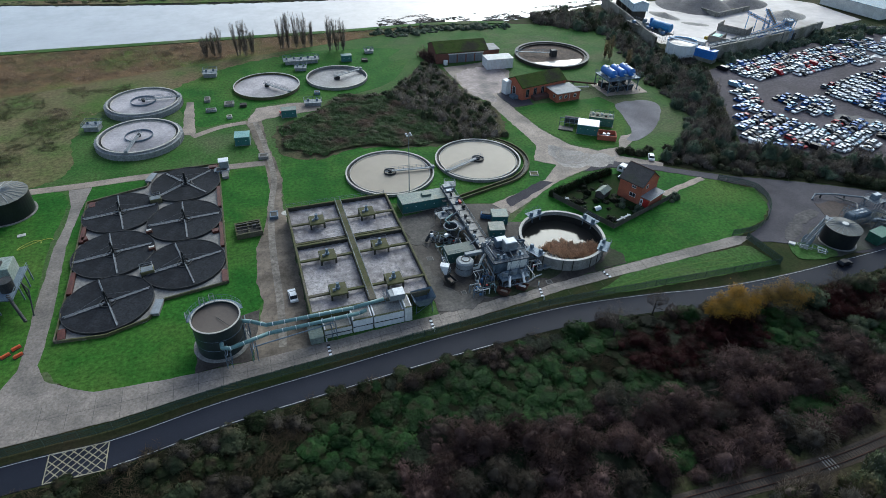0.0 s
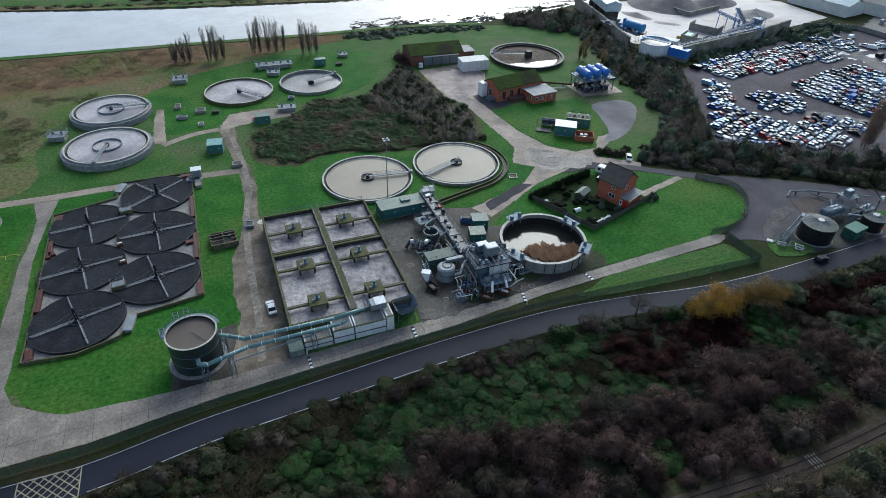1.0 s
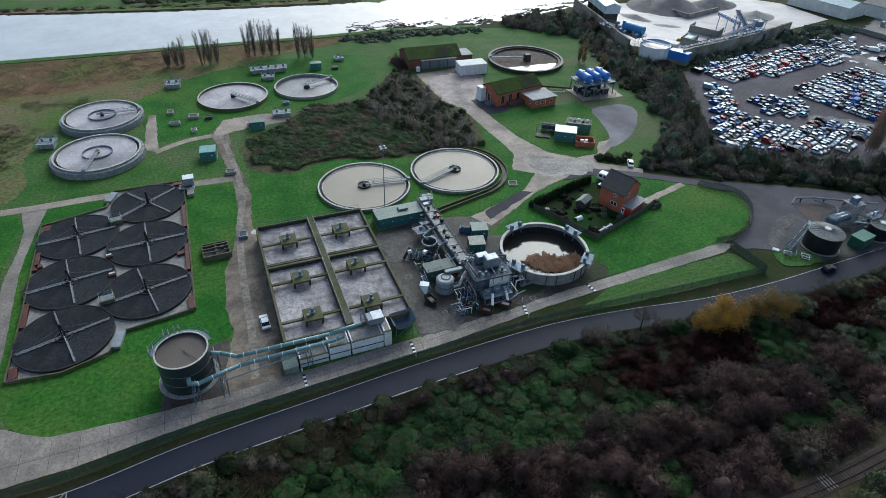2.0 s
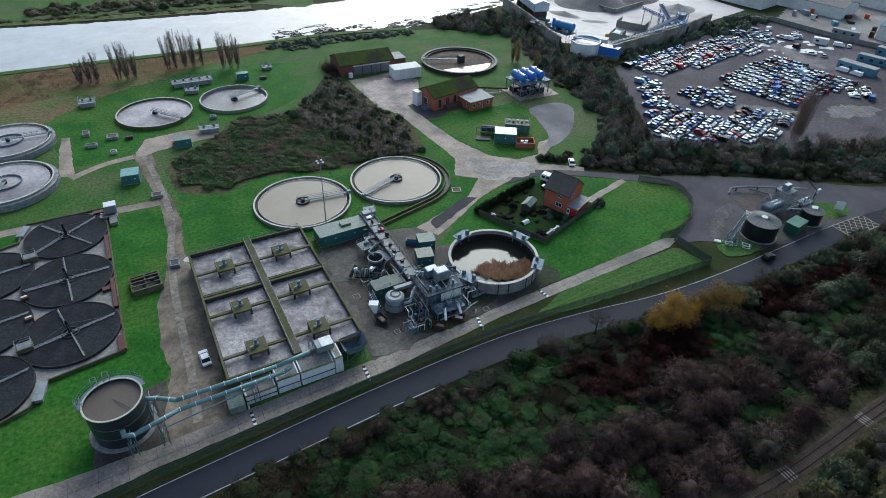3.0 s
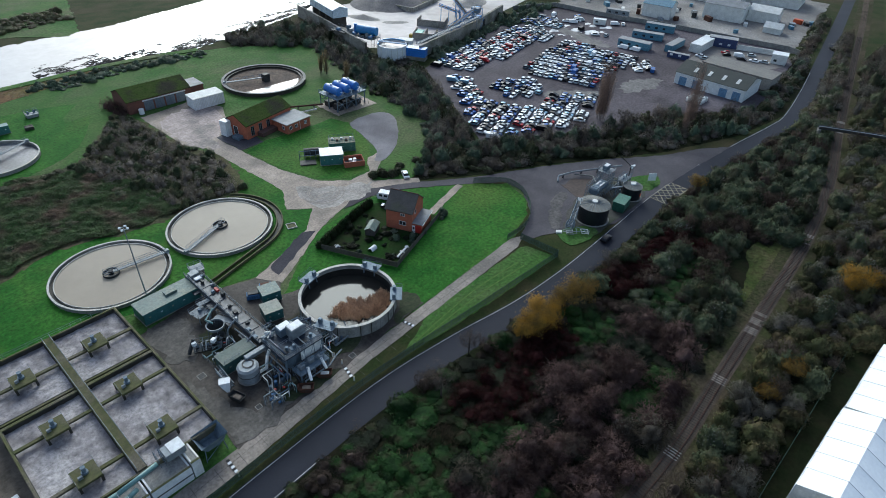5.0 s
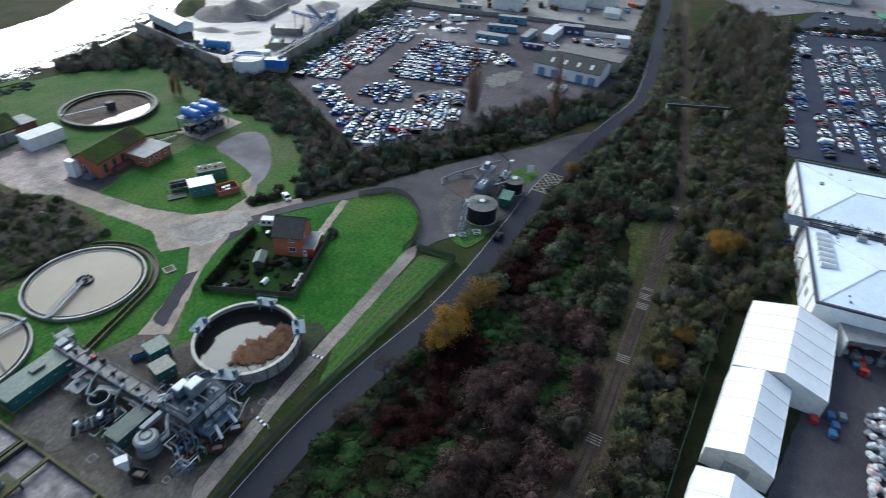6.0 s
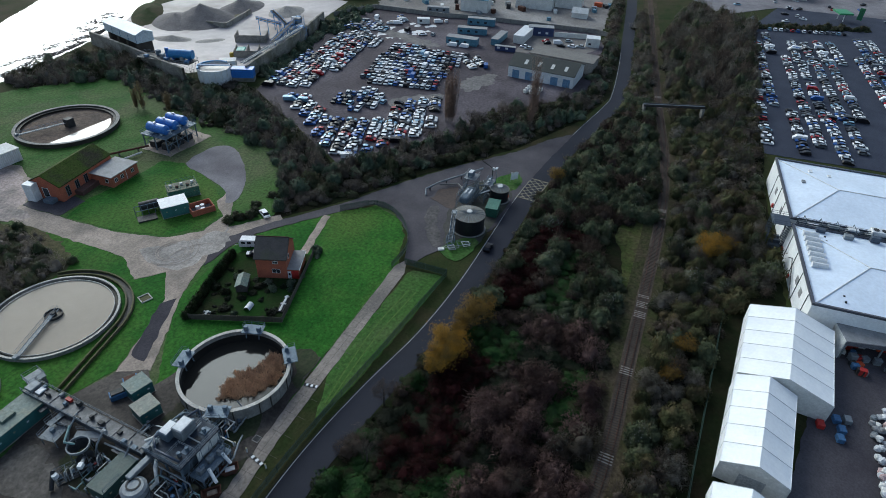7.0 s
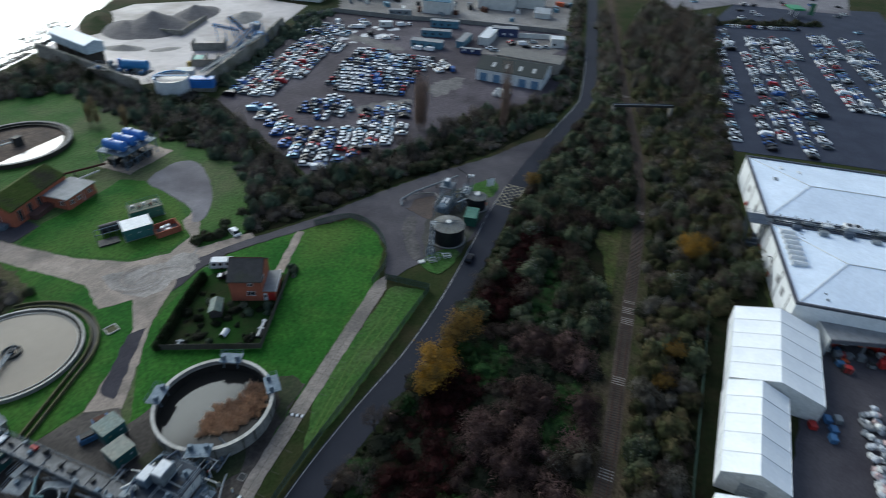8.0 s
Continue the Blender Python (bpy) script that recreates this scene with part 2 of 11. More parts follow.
RED = mat("red_paint", (0.42, 0.025, 0.02), (0.35, 0.03, 0.025), 0.6, 2.0, 0.5)
GREENMESH = mat("green_fence_steel", (0.02, 0.05, 0.04), (0.03, 0.065, 0.05), 0.6, 3.0, 0.6)
BARK = mat("bark", (0.042, 0.033, 0.027), (0.06, 0.051, 0.042), 1.0, 4.0, 0.95, bump=0.6)
SLUDGE = mat("settled_sludge", (0.128, 0.104, 0.088), (0.104, 0.084, 0.072), 0.12, 2.0, 0.5, bump=0.1, mixfine=0.1, spec=0.15)
GLASS = mat("dark_window_glass", (0.02, 0.024, 0.03), (0.03, 0.034, 0.04), 0.5, 2.0, 0.12, bump=0.0, spec=0.7)
RUBBER = mat("tyre_rubber", (0.02, 0.02, 0.02), (0.03, 0.03, 0.03), 2.0, 6.0, 0.8)
ORANGE = mat("orange_plastic", (0.6, 0.10, 0.03), (0.5, 0.08, 0.03), 1.0, 3.0, 0.6)
MUD = mat("river_mud", (0.028, 0.026, 0.023), (0.016, 0.015, 0.0135), 0.12, 0.9, 0.9, bump=0.5, c=(0.05, 0.046, 0.04), spec=0.1)
TUSSOCKY = mat("tussocky_grass", (0.06, 0.115, 0.024), (0.125, 0.115, 0.055), 0.055, 0.8, 0.95, bump=0.7, c=(0.17, 0.105, 0.068), spec=0.1, mixfine=0.5)
MOUND_SOIL = mat("mound_soil", (0.0675, 0.0750, 0.0360), (0.1050, 0.0840, 0.0540), 0.2, 1.0, 0.95, bump=0.9, c=(0.0450, 0.0540, 0.0270), spec=0.04, mixfine=0.5)


def water(name, col, rough=0.08, ripple=0.15, scale=0.6, col2=None, spec=0.5):
    m = mat(name, col, col2 or tuple(v * 0.9 for v in col), 0.05, scale, rough, bump=ripple, spec=spec, mixfine=0.06)
    return m


# part of the sky's reflection is put into the river's pale base colour
RIVER = water("sky_tinted_river_water", (0.40, 0.40, 0.395), 0.05, 0.06, 0.25, (0.34, 0.34, 0.337), 0.8)
TANKWATER = water("settling_tank_water", (0.305, 0.258, 0.202), 0.45, 0.02, 0.4, None, 0.12)
GREYWATER = mat("grey_tank_water", (0.44, 0.395, 0.40), (0.31, 0.28, 0.285), 0.1, 1.3, 0.35, bump=0.02, c=(0.15, 0.14, 0.15), spec=0.3, mixfine=0.3)
POND = water("still_dark_water", (0.04, 0.036, 0.03), 0.1, 0.01, 0.4, None, 0.3)
# pool of the sunken tank: pale colour helps imitate the reflected sky
SHALLOW = water("sky_tinted_tank_water", (0.3, 0.29, 0.28), 0.15, 0.01, 0.4, None, 0.4)
SILT = mat("wet_silt", (0.52, 0.47, 0.455), (0.42, 0.375, 0.36), 0.05, 0.25, 0.55, bump=0.06, c=(0.17, 0.142, 0.13), spec=0.14, mixfine=0.1)
STAIN = mat("black_tide_stain", (0.008, 0.007, 0.006), (0.014, 0.012, 0.01), 0.6, 2.0, 0.8)
FOAM = mat("aerated_foam", (0.30, 0.272, 0.276), (0.13, 0.116, 0.118), 0.4, 1.6, 0.6, bump=0.9, c=(0.37, 0.34, 0.335), mixfine=0.5, spec=0.2)

# ---- building helpers ----


def part(name, bm, material, parent=None, label="", smooth=False):
    """One mesh object from a bmesh, under a thing or a part."""
    me = bpy.data.meshes.new(name)
    bm.normal_update()
    bm.to_mesh(me)
    bm.free()
    me.materials.append(material)
    if smooth:
        me.polygons.foreach_set("use_smooth", [True] * len(me.polygons))
    ob = new(name, me)
    if parent:
        ob.parent = parent
    if label:
        ob["label"] = label
    return ob


def thing(name, at=(0, 0, 0), turn=0.0, label="", category="", group="", kind=""):
    ob = new(name)
    ob.empty_display_size = 0.5
    ob.matrix_basis = pose(*at, 0, 0, turn)
    return tagged(ob, label, category, group, kind)


def B():
    return bmesh.new()


def box(bm, x0, x1, y0, y1, z0, z1, bev=0.0):
    v = [bm.verts.new(p) for p in ((x0, y0, z0), (x1, y0, z0), (x1, y1, z0), (x0, y1, z0), (x0, y0, z1), (x1, y0, z1), (x1, y1, z1), (x0, y1, z1))]
    f = [bm.faces.new([v[i] for i in q]) for q in ((3, 2, 1, 0), (4, 5, 6, 7), (0, 1, 5, 4), (1, 2, 6, 5), (2, 3, 7, 6), (3, 0, 4, 7))]
    if bev:
        bmesh.ops.bevel(bm, geom=list({e for q in f for e in q.edges}), offset=bev, segments=1, affect="EDGES")
    return bm


def cbox(bm, x, y, z0, sx, sy, sz, bev=0.0):
    return box(bm, x - sx / 2, x + sx / 2, y - sy / 2, y + sy / 2, z0, z0 + sz, bev)


def cyl(bm, x, y, z0, z1, r, r2=None, seg=24, cap=True):
    r2 = r if r2 is None else r2
    lo = [bm.verts.new((x + r * math.cos(2 * math.pi * i / seg), y + r * math.sin(2 * math.pi * i / seg), z0)) for i in range(seg)]
    hi = [bm.verts.new((x + r2 * math.cos(2 * math.pi * i / seg), y + r2 * math.sin(2 * math.pi * i / seg), z1)) for i in range(seg)]
    for i in range(seg):
        bm.faces.new((lo[i], lo[(i + 1) % seg], hi[(i + 1) % seg], hi[i]))
    if cap:
        bm.faces.new(hi)
        bm.faces.new(lo[::-1])
    return bm


def ring(bm, x, y, z0, z1, r0, r1, seg=64, a0=0.0, a1=360.0):
    """A wall standing on a circle, from radius r0 to r1."""
    full = a1 - a0 >= 360
    n = seg if full else seg + 1
    rows = []
    for i in range(n):
        a = radians(a0 + (a1 - a0) * i / seg)
        c, s = math.cos(a), math.sin(a)
        rows.append([bm.verts.new((x + r * c, y + r * s, z)) for r, z in ((r0, z0), (r1, z0), (r1, z1), (r0, z1))])
    for i in range(seg):
        p, q = rows[i], rows[(i + 1) % n]
        for k in range(4):
            bm.faces.new((p[k], q[k], q[(k + 1) % 4], p[(k + 1) % 4]))
    if not full:
        bm.faces.new(rows[0])
        bm.faces.new(rows[-1][::-1])
    return bm


def tube(bm, p, q, r, seg=8, r2=None):
    p, q = Vector(p), Vector(q)
    d = q - p
    m = d.to_track_quat("Z", "Y").to_matrix()
    r2 = r if r2 is None else r2
    lo = [bm.verts.new(p + m @ Vector((r * math.cos(2 * math.pi * i / seg), r * math.sin(2 * math.pi * i / seg), 0))) for i in range(seg)]
    hi = [bm.verts.new(q + m @ Vector((r2 * math.cos(2 * math.pi * i / seg), r2 * math.sin(2 * math.pi * i / seg), 0))) for i in range(seg)]
    for i in range(seg):
        bm.faces.new((lo[i], lo[(i + 1) % seg], hi[(i + 1) % seg], hi[i]))
    bm.faces.new(hi)
    bm.faces.new(lo[::-1])
    return bm


def pipe(bm, pts, r, seg=8):
    for a, b_ in zip(pts, pts[1:]):
        tube(bm, a, b_, r, seg)
    for a in pts[1:-1]:
        bmesh.ops.create_uvsphere(bm, u_segments=seg, v_segments=5, radius=r * 1.02, matrix=Matrix.Translation(a))
    return bm


def curve_pts(pts, closed=False, step=6):
    """A smooth line through points in the plan."""
    n, out = len(pts), []
    for i in range(n if closed else n - 1):
        if closed:
            a, b_, c, d = (pts[(i + k - 1) % n] for k in range(4))
        else:
            a, b_, c, d = pts[max(i - 1, 0)], pts[i], pts[i + 1], pts[min(i + 2, n - 1)]
        for k in range(step):
            t = k / step
            out.append(tuple(0.5 * (2 * b_[j] + (c[j] - a[j]) * t + (2 * a[j] - 5 * b_[j] + 4 * c[j] - d[j]) * t * t + (3 * b_[j] - a[j] - 3 * c[j] + d[j]) * t**3) for j in (0, 1)))
    if not closed:
        out.append(tuple(pts[-1][:2]))
    return out


SHEETS = []


def sheet(name, pts, z, material, kind="structure", label="", round_=True, thick=0.3, category="", wob=0.45):
    """A flat piece of ground with an outline and a thin edge that goes into the ground."""
    if round_:
        pts = curve_pts(pts, True, 5)
    if wob:
        fine_pts = []
        for (xa, ya), (xb, yb) in zip(pts, pts[1:] + pts[:1]):
            n = max(1, min(60, int(math.dist((xa, ya), (xb, yb)) / 1.3)))
            for k in range(n):
                x, y = xa + (xb - xa) * k / n, ya + (yb - ya) * k / n
                fine_pts.append((x + wob * (noise.noise((x * 0.45, y * 0.45, 3)) + 0.5 * noise.noise((x * 1.3, y * 1.3, 5))), y + wob * (noise.noise((x * 0.45, y * 0.45, 11)) + 0.5 * noise.noise((x * 1.3, y * 1.3, 17)))))
        pts = fine_pts
    SHEETS.append(name)
    z += 0.0012 * len(SHEETS)
    bm = B()
    top = [bm.verts.new((x, y, z)) for x, y in pts]
    low = [bm.verts.new((x, y, z - thick)) for x, y in pts]
    for tri in tessellate_polygon([[Vector((x, y, 0)) for x, y in pts]]):
        f = bm.faces.new([top[i] for i in tri])
        f.normal_update()
        if f.normal.z < 0:
            f.normal_flip()
    for i in range(len(pts)):
        j = (i + 1) % len(pts)
        bm.faces.new((low[i], low[j], top[j], top[i]))
    return tagged(part(name, bm, material), label, category, kind=kind)


def line_frames(pts):
    out = []
    for i, p in enumerate(pts):
        a, b_ = Vector(pts[max(i - 1, 0)]), Vector(pts[min(i + 1, len(pts) - 1)])
        d = (b_ - a).normalized()
        out.append((Vector(p), Vector((-d.y, d.x))))
    return out


def strip(bm, pts, left, right, z, thick=0.3):
    """A band along a line, from left to right of it."""
    rows = []
    for p, n in line_frames(pts):
        l_, r_ = p + n * left, p - n * right
        rows.append([bm.verts.new((*q, zz)) for q, zz in ((l_, z - thick), (l_, z), (r_, z), (r_, z - thick))])
    for a, b_ in zip(rows, rows[1:]):
        for k in range(3):
            bm.faces.new((a[k], a[k + 1], b_[k + 1], b_[k]))
    return bm


def along(pts, s):
    """The place and direction s metres along a line."""
    for a, b_ in zip(pts, pts[1:]):
        d = math.dist(a, b_)
        if s <= d:
            return (a[0] + (b_[0] - a[0]) * s / d, a[1] + (b_[1] - a[1]) * s / d), math.degrees(math.atan2(b_[1] - a[1], b_[0] - a[0]))
        s -= d
    return None


def inside(poly, x, y):
    hit = False
    for (x0, y0), (x1, y1) in zip(poly, poly[1:] + poly[:1]):
        if (y0 > y) != (y1 > y) and x < (x1 - x0) * (y - y0) / (y1 - y0) + x0:
            hit = not hit
    return hit

# ---- ground ----
bm = B()
S = 1500
vs = [bm.verts.new(p) for p in ((-S, -S, -0.02), (S, -S, -0.02), (S, S, -0.02), (-S, S, -0.02))]
bm.faces.new(vs)
tagged(part("ground", bm, ROUGH_GRASS), "rough olive grass and weeds", "ground", kind="structure")

sheet("lawn", [(-130, 95), (-54, 96), (-19, 89.6), (60, 93), (84, 95), (120, 97), (141, 108), (141, 116), (112, 138), (128, 150), (160, 176), (162, 202), (172, 232), (178, 262), (150, 282), (108, 291), (60, 286), (-2, 270), (-26, 256), (-58, 236), (-64, 176), (-130, 174)], -0.006, MEADOW, label="mown grass of the treatment works", wob=2.0)
sheet("lawn", [(-49.2, 102.2), (-46.4, 98.8), (-43.2, 94.1), (-37.4, 90.8), (-23.8, 89.9), (-19, 89.9), (-18.6, 100), (-15, 104), (-5.2, 105.7), (-3.5, 119.8), (-0.9, 138), (2, 155), (2, 169), (-2.8, 170.6), (-30, 171.5), (-49, 170.8), (-49.6, 160), (-49.8, 132)], 0.02, LAWN, label="bright mown grass round the filter beds")
sheet("lawn", [(-54, 96.5), (-51.4, 101), (-51.8, 110), (-53.2, 141), (-52.7, 169), (-70, 171.5), (-130, 172), (-130, 96)], 0.02, LAWN, label="mown grass beside the track")
sheet("lawn", [(-62, 176.4), (-32, 176), (-3, 175.4), (0, 189), (-2, 200), (-18, 196), (-22, 215), (-40, 215), (-55, 205)], 0.02, MEADOW, label="yellowish mown grass round the tanks", round_=False, wob=1.0)
sheet("lawn", [(-18, 206), (-9, 205), (-1, 207), (3, 216), (17, 217), (25, 215), (52, 223), (66, 240), (72, 262), (40, 270), (0, 266), (-20, 255), (-26, 236)], 0.02, LAWN, label="bright mown grass round the tanks")
sheet("lawn", [(6.8, 171), (8, 180), (18, 172), (33, 175), (57, 169), (81, 169), (90, 192), (91, 172), (88.6, 156), (84, 150.4), (90, 146), (82.5, 138.7), (72, 134.3), (62, 131), (50, 134), (33, 139.6), (5.5, 139.6), (5.5, 150)], 0.02, LAWN, label="bright mown grass round the settling tanks", round_=False)
HOUSE_LAWN = [(62, 120), (72, 128), (85, 136.2), (90, 137), (105, 138.6), (114, 137), (130, 126.2), (134, 123.3), (141.2, 116), (139, 107.3), (132, 101.4), (118.6, 97), (100, 96.6), (84, 95.7), (81, 99), (84, 106), (75, 119)]
sheet("lawn", HOUSE_LAWN, 0.02, LAWN, label="bright mown grass round the brick house", round_=False)
sheet("verge", [(70, 87.8), (82, 92.3), (118, 93), (119.5, 92), (121, 83.8), (97, 84.6), (80, 85.6)], 0.02, MEADOW, label="wheel-marked grass verge by the road", round_=False)
sheet("lawn", [(95.3, 188), (97.4, 170), (101.8, 158), (108.6, 152.2), (116, 152), (120.4, 155), (128, 165), (131, 172), (134, 183), (131.7, 190.3), (118.8, 189.5), (103.7, 191)], 0.02, LAWN, label="mown grass beside the brick workshop", round_=False)
sheet("lawn", [(62, 250), (75, 266), (100, 280), (150, 279), (176, 262), (168, 228), (156, 200), (151, 186), (133, 191), (126, 200), (112, 229), (104, 242), (80, 250)], 0.02, MEADOW, label="rough mown grass round the sunken tank")
sheet("verge", [(151, 184), (161, 200), (162, 176), (154, 160), (140, 148), (124, 139), (112.4, 145), (124, 152), (138, 160), (150, 175)], 0.02, MEADOW, label="rough yellow-green grass bank")
sheet("bank", [(-400, 250), (-160, 244), (-85, 248), (-58, 254.6), (-10, 267.4), (14, 272), (60, 283), (92, 290), (95, 297), (49, 297), (-4, 299), (-100, 302), (-400, 310)], 0.03, DEAD_GRASS, label="brown dead reeds and grass on the river bank", round_=False)
sheet("bank", [(-160, 176), (-62, 176), (-56, 205), (-50, 225), (-28, 240), (-6, 258), (30, 274), (-10, 269), (-58, 257), (-85, 250), (-160, 248)], 0.015, TUSSOCKY, label="brown and green tussock grass", wob=1.6)
sheet("wood_floor", [(-150, 66), (-50, 71.6), (-32, 72), (-13, 75.2), (8, 77), (32, 79), (59, 80.4), (80, 77.6), (100, 74.5), (145, 74), (167, 74.4), (197, 72.4), (225, 69.8), (250, 66.5), (290, 67), (350, 60), (430, 60), (420, 22), (236, 12), (217, 12), (142, 4), (139, 8), (91, 12), (60, 8), (-150, 10)], 0.01, SHADE_FLOOR, label="leaf litter and brambles darkened as shade under scrub", round_=False)
sheet("wood_floor", [(150, 300), (176, 297), (196, 290), (190, 236), (196, 206), (156, 140), (196, 116), (226, 108), (258, 84), (330, 92), (330, 82), (298, 77.5), (262, 73), (230, 78.6), (197, 92), (176, 105.5), (157, 117), (139, 126), (121, 138), (140, 147), (155, 160), (163, 178), (162, 202), (172, 232), (178, 262), (150, 281)], 0.03, SHADE_FLOOR, label="soil darkened as shade under scrub beside the scrapyard", round_=False)
sheet("wood_floor", [(7.4, 195.3), (8.1, 177.3), (17.7, 170.5), (33.2, 174.2), (47.5, 170.1), (56.5, 168.6), (81, 168.8), (88, 190), (83, 206), (80, 245), (70, 236), (56.5, 219), (44, 216), (34.7, 219), (23.4, 206), (14.7, 201)], 0.03, MOUND_SOIL, label="dark brambles and dead weeds on the mound", wob=2.0)

# river with its mud banks
RIVER_NEAR = [(-500, 315), (-96, 301), (-4, 298.3), (49, 296.4), (96, 297), (134, 291), (175, 300), (212, 311), (270, 339), (420, 420), (700, 560)]
RIVER_FAR = [(700, 650), (420, 500), (237, 390), (196, 366), (120, 349), (72, 348), (-1, 356), (-58, 365), (-112, 378), (-500, 470)]
sheet("river", RIVER_NEAR + RIVER_FAR, 0.05, RIVER, label="wide tidal river with reflected sky partly in its pale colour", category="river", round_=False, wob=1.5)
# stones and mud bars that the tide leaves bare
def foreshore(line, depth, count, label, seed):
    r = np.random.RandomState(seed)
    ln = curve_pts(line)
    v, f = [], []
    total = sum(math.dist(a, b_) for a, b_ in zip(ln, ln[1:]))
    while len(v) < count * 9:
        s_ = r.uniform(0, total)
        p = along(ln, s_)
        if p is None:
            continue
        (x, y), tu = p
        off = depth * r.uniform(0, 1) ** 1.5
        x, y = x - math.sin(radians(tu)) * off, y + math.cos(radians(tu)) * off
        if noise.noise((x * 0.11, y * 0.22, 4)) + 0.35 * noise.noise((x * 0.5, y * 0.7, 8)) < -0.25 + 0.5 * off / depth:
            continue
        a, w, h = r.uniform(0, 3.14), r.uniform(0.12, 0.75) * (1.4 - 0.7 * off / depth), r.uniform(0.05, 0.2)
        k = len(v)
        v.append((x, y, 0.06 + h))
        for i in range(8):
            t_ = a + i * 0.785
            q = w * r.uniform(0.6, 1.2)
            v.append((x + q * 1.7 * math.cos(t_), y + q * 0.7 * math.sin(t_), 0.02))
        f += [(k, k + 1 + i, k + 1 + (i + 1) % 8) for i in range(8)]
    me = bpy.data.meshes.new("foreshore")
    me.from_pydata(v, [], f)
    me.materials.append(MUD)
    tagged(new("foreshore", me), label, "mud bank", kind="stuff")


bm = B()
strip(bm, curve_pts([(-400, 310), (-96, 300), (-4, 297.4), (49, 295.6), (96, 296), (134, 290)]), 1.2, 2.6, 0.3)
tagged(part("bank", bm, MEADOW), "green grass edge along the river", "bank", kind="structure")
foreshore([(70, 297), (100, 297.5), (134, 292), (175, 302), (212, 313), (245, 331)], 16.0, 6500, "dark stones and mud bars bared along the river edge", 3)
foreshore([(72, 349), (0, 357), (-58, 366), (-112, 379)], -5.0, 1200, "dark mud and stones along the far river edge", 4)
for pts in ([(-120, 382), (-58, 369), (0, 360), (72, 352)],):
    bm = B()
    strip(bm, curve_pts(pts), 7.0, 0.0, 0.2)
    tagged(part("bank", bm, TUSSOCKY), "grassy flood bank across the river", "bank", kind="structure")

# roads
ROAD = curve_pts([(-170, 62), (-120, 67.5), (-80, 72.5), (-50, 75.3), (-32.6, 75.5), (-13.7, 78.4), (7.8, 80.2), (32.2, 82), (59.5, 82.8), (80, 81), (100, 78), (120, 77), (145, 77.5), (167, 78), (197, 76.5), (225, 73.5), (250, 70.3), (264, 69.9), (300, 74.5), (350, 82.5), (405, 91.5), (480, 104), (700, 140)])
bm = B()
strip(bm, ROAD, 3.1, 3.1, 0.06)
tagged(part("road", bm, ASPHALT), "dark blue-grey two-lane asphalt road", "road", kind="structure")
bm = B()
strip(bm, [p for p in ROAD if -60 < p[0] < 330], 2.86, -2.74, 0.072, 0.004)
seg_near = [p for p in ROAD if -34 < p[0] < 42]
strip(bm, seg_near, -2.74, 2.86, 0.072, 0.004)
tagged(part("edge_line", bm, LINE), "worn white road edge line", "road marking", kind="structure")


def box_junction(x0, x1):
    """A hatched box painted across the road."""
    bm = B()
    mid = [p for p in ROAD if x0 - 8 < p[0] < x1 + 8]
    c, turn = along(mid, sum(math.dist(a, b_) for a, b_ in zip(mid, mid[1:])) / 2)
    w, h = (x1 - x0) / 2, 2.9
    for k in range(-6, 7):
        for sgn in (1, -1):
            pts = []
            x = k * w * 2 / 6
            t0, t1 = -h, h
            a, b_ = (x - sgn * 2.9, t0), (x + sgn * 2.9, t1)
            if min(a[0], b_[0]) < -w - 3.2 or max(a[0], b_[0]) > w + 3.2:
                continue
            def clip(p, q):
                (px, py), (qx, qy) = p, q
                for lim, s_ in ((w, 1), (-w, -1)):
                    if s_ * px > s_ * lim and qx != px:
                        f = (lim - px) / (qx - px)
                        px, py = lim, py + f * (qy - py)
                    if s_ * qx > s_ * lim and qx != px:
                        f = (lim - px) / (qx - px)
                        qx, qy = lim, py + f * (qy - py)
                return (px, py), (qx, qy)
            a, b_ = clip(a, b_)
            if math.dist(a, b_) > 0.5:
                strip(bm, [a, b_], 0.09, 0.09, 0.0, 0.004)
    for a, b_ in (((-w, -h), (w, -h)), ((-w, h), (w, h)), ((-w, -h), (-w, h)), ((w, -h), (w, h))):
        strip(bm, [a, b_], 0.1, 0.1, 0.001, 0.004)
    ob = part("box_junction", bm, YELLOW_LINE)
    ob.matrix_basis = pose(*c, 0.072, 0, 0, turn)
    tagged(ob, "faded yellow hatched box on the road", "road marking", kind="structure")


box_junction(-42.5, -33.0)
box_junction(166, 179)

APRON = [(-120, 104), (-60, 99), (-54.1, 96.5), (-52, 101), (-52.0, 107.5), (-52.2, 119), (-52.0, 130), (-52.0, 143), (-50.8, 152), (-50.6, 162), (-52.4, 171.5), (-46.4, 171.5), (-47.7, 161), (-48.7, 151), (-49.1, 142), (-48.6, 129.5), (-48.2, 118), (-48.2, 106.4), (-48.6, 101.5), (-46.6, 96.5), (-43.2, 94.1), (-37.4, 90.9), (-23.8, 90), (-8.8, 90), (31.6, 91.8), (58.4, 93.6), (84, 95.2), (118.6, 97.2), (123, 95.8), (117.5, 93.6), (90, 92.3), (64, 91), (31.5, 87.6), (9, 86.7), (-9, 85.6), (-23.7, 84), (-33.3, 82.8), (-51, 82.4), (-120, 82)]
sheet("pavement", APRON, 0.05, mat("apron_concrete", (0.262, 0.222, 0.19), (0.17, 0.145, 0.125), 0.2, 1.8, 0.7, bump=0.25, c=(0.115, 0.10, 0.087), mixfine=0.35, spec=0.35), label="pale stained concrete service road", round_=False, wob=0.2)
bm = B()
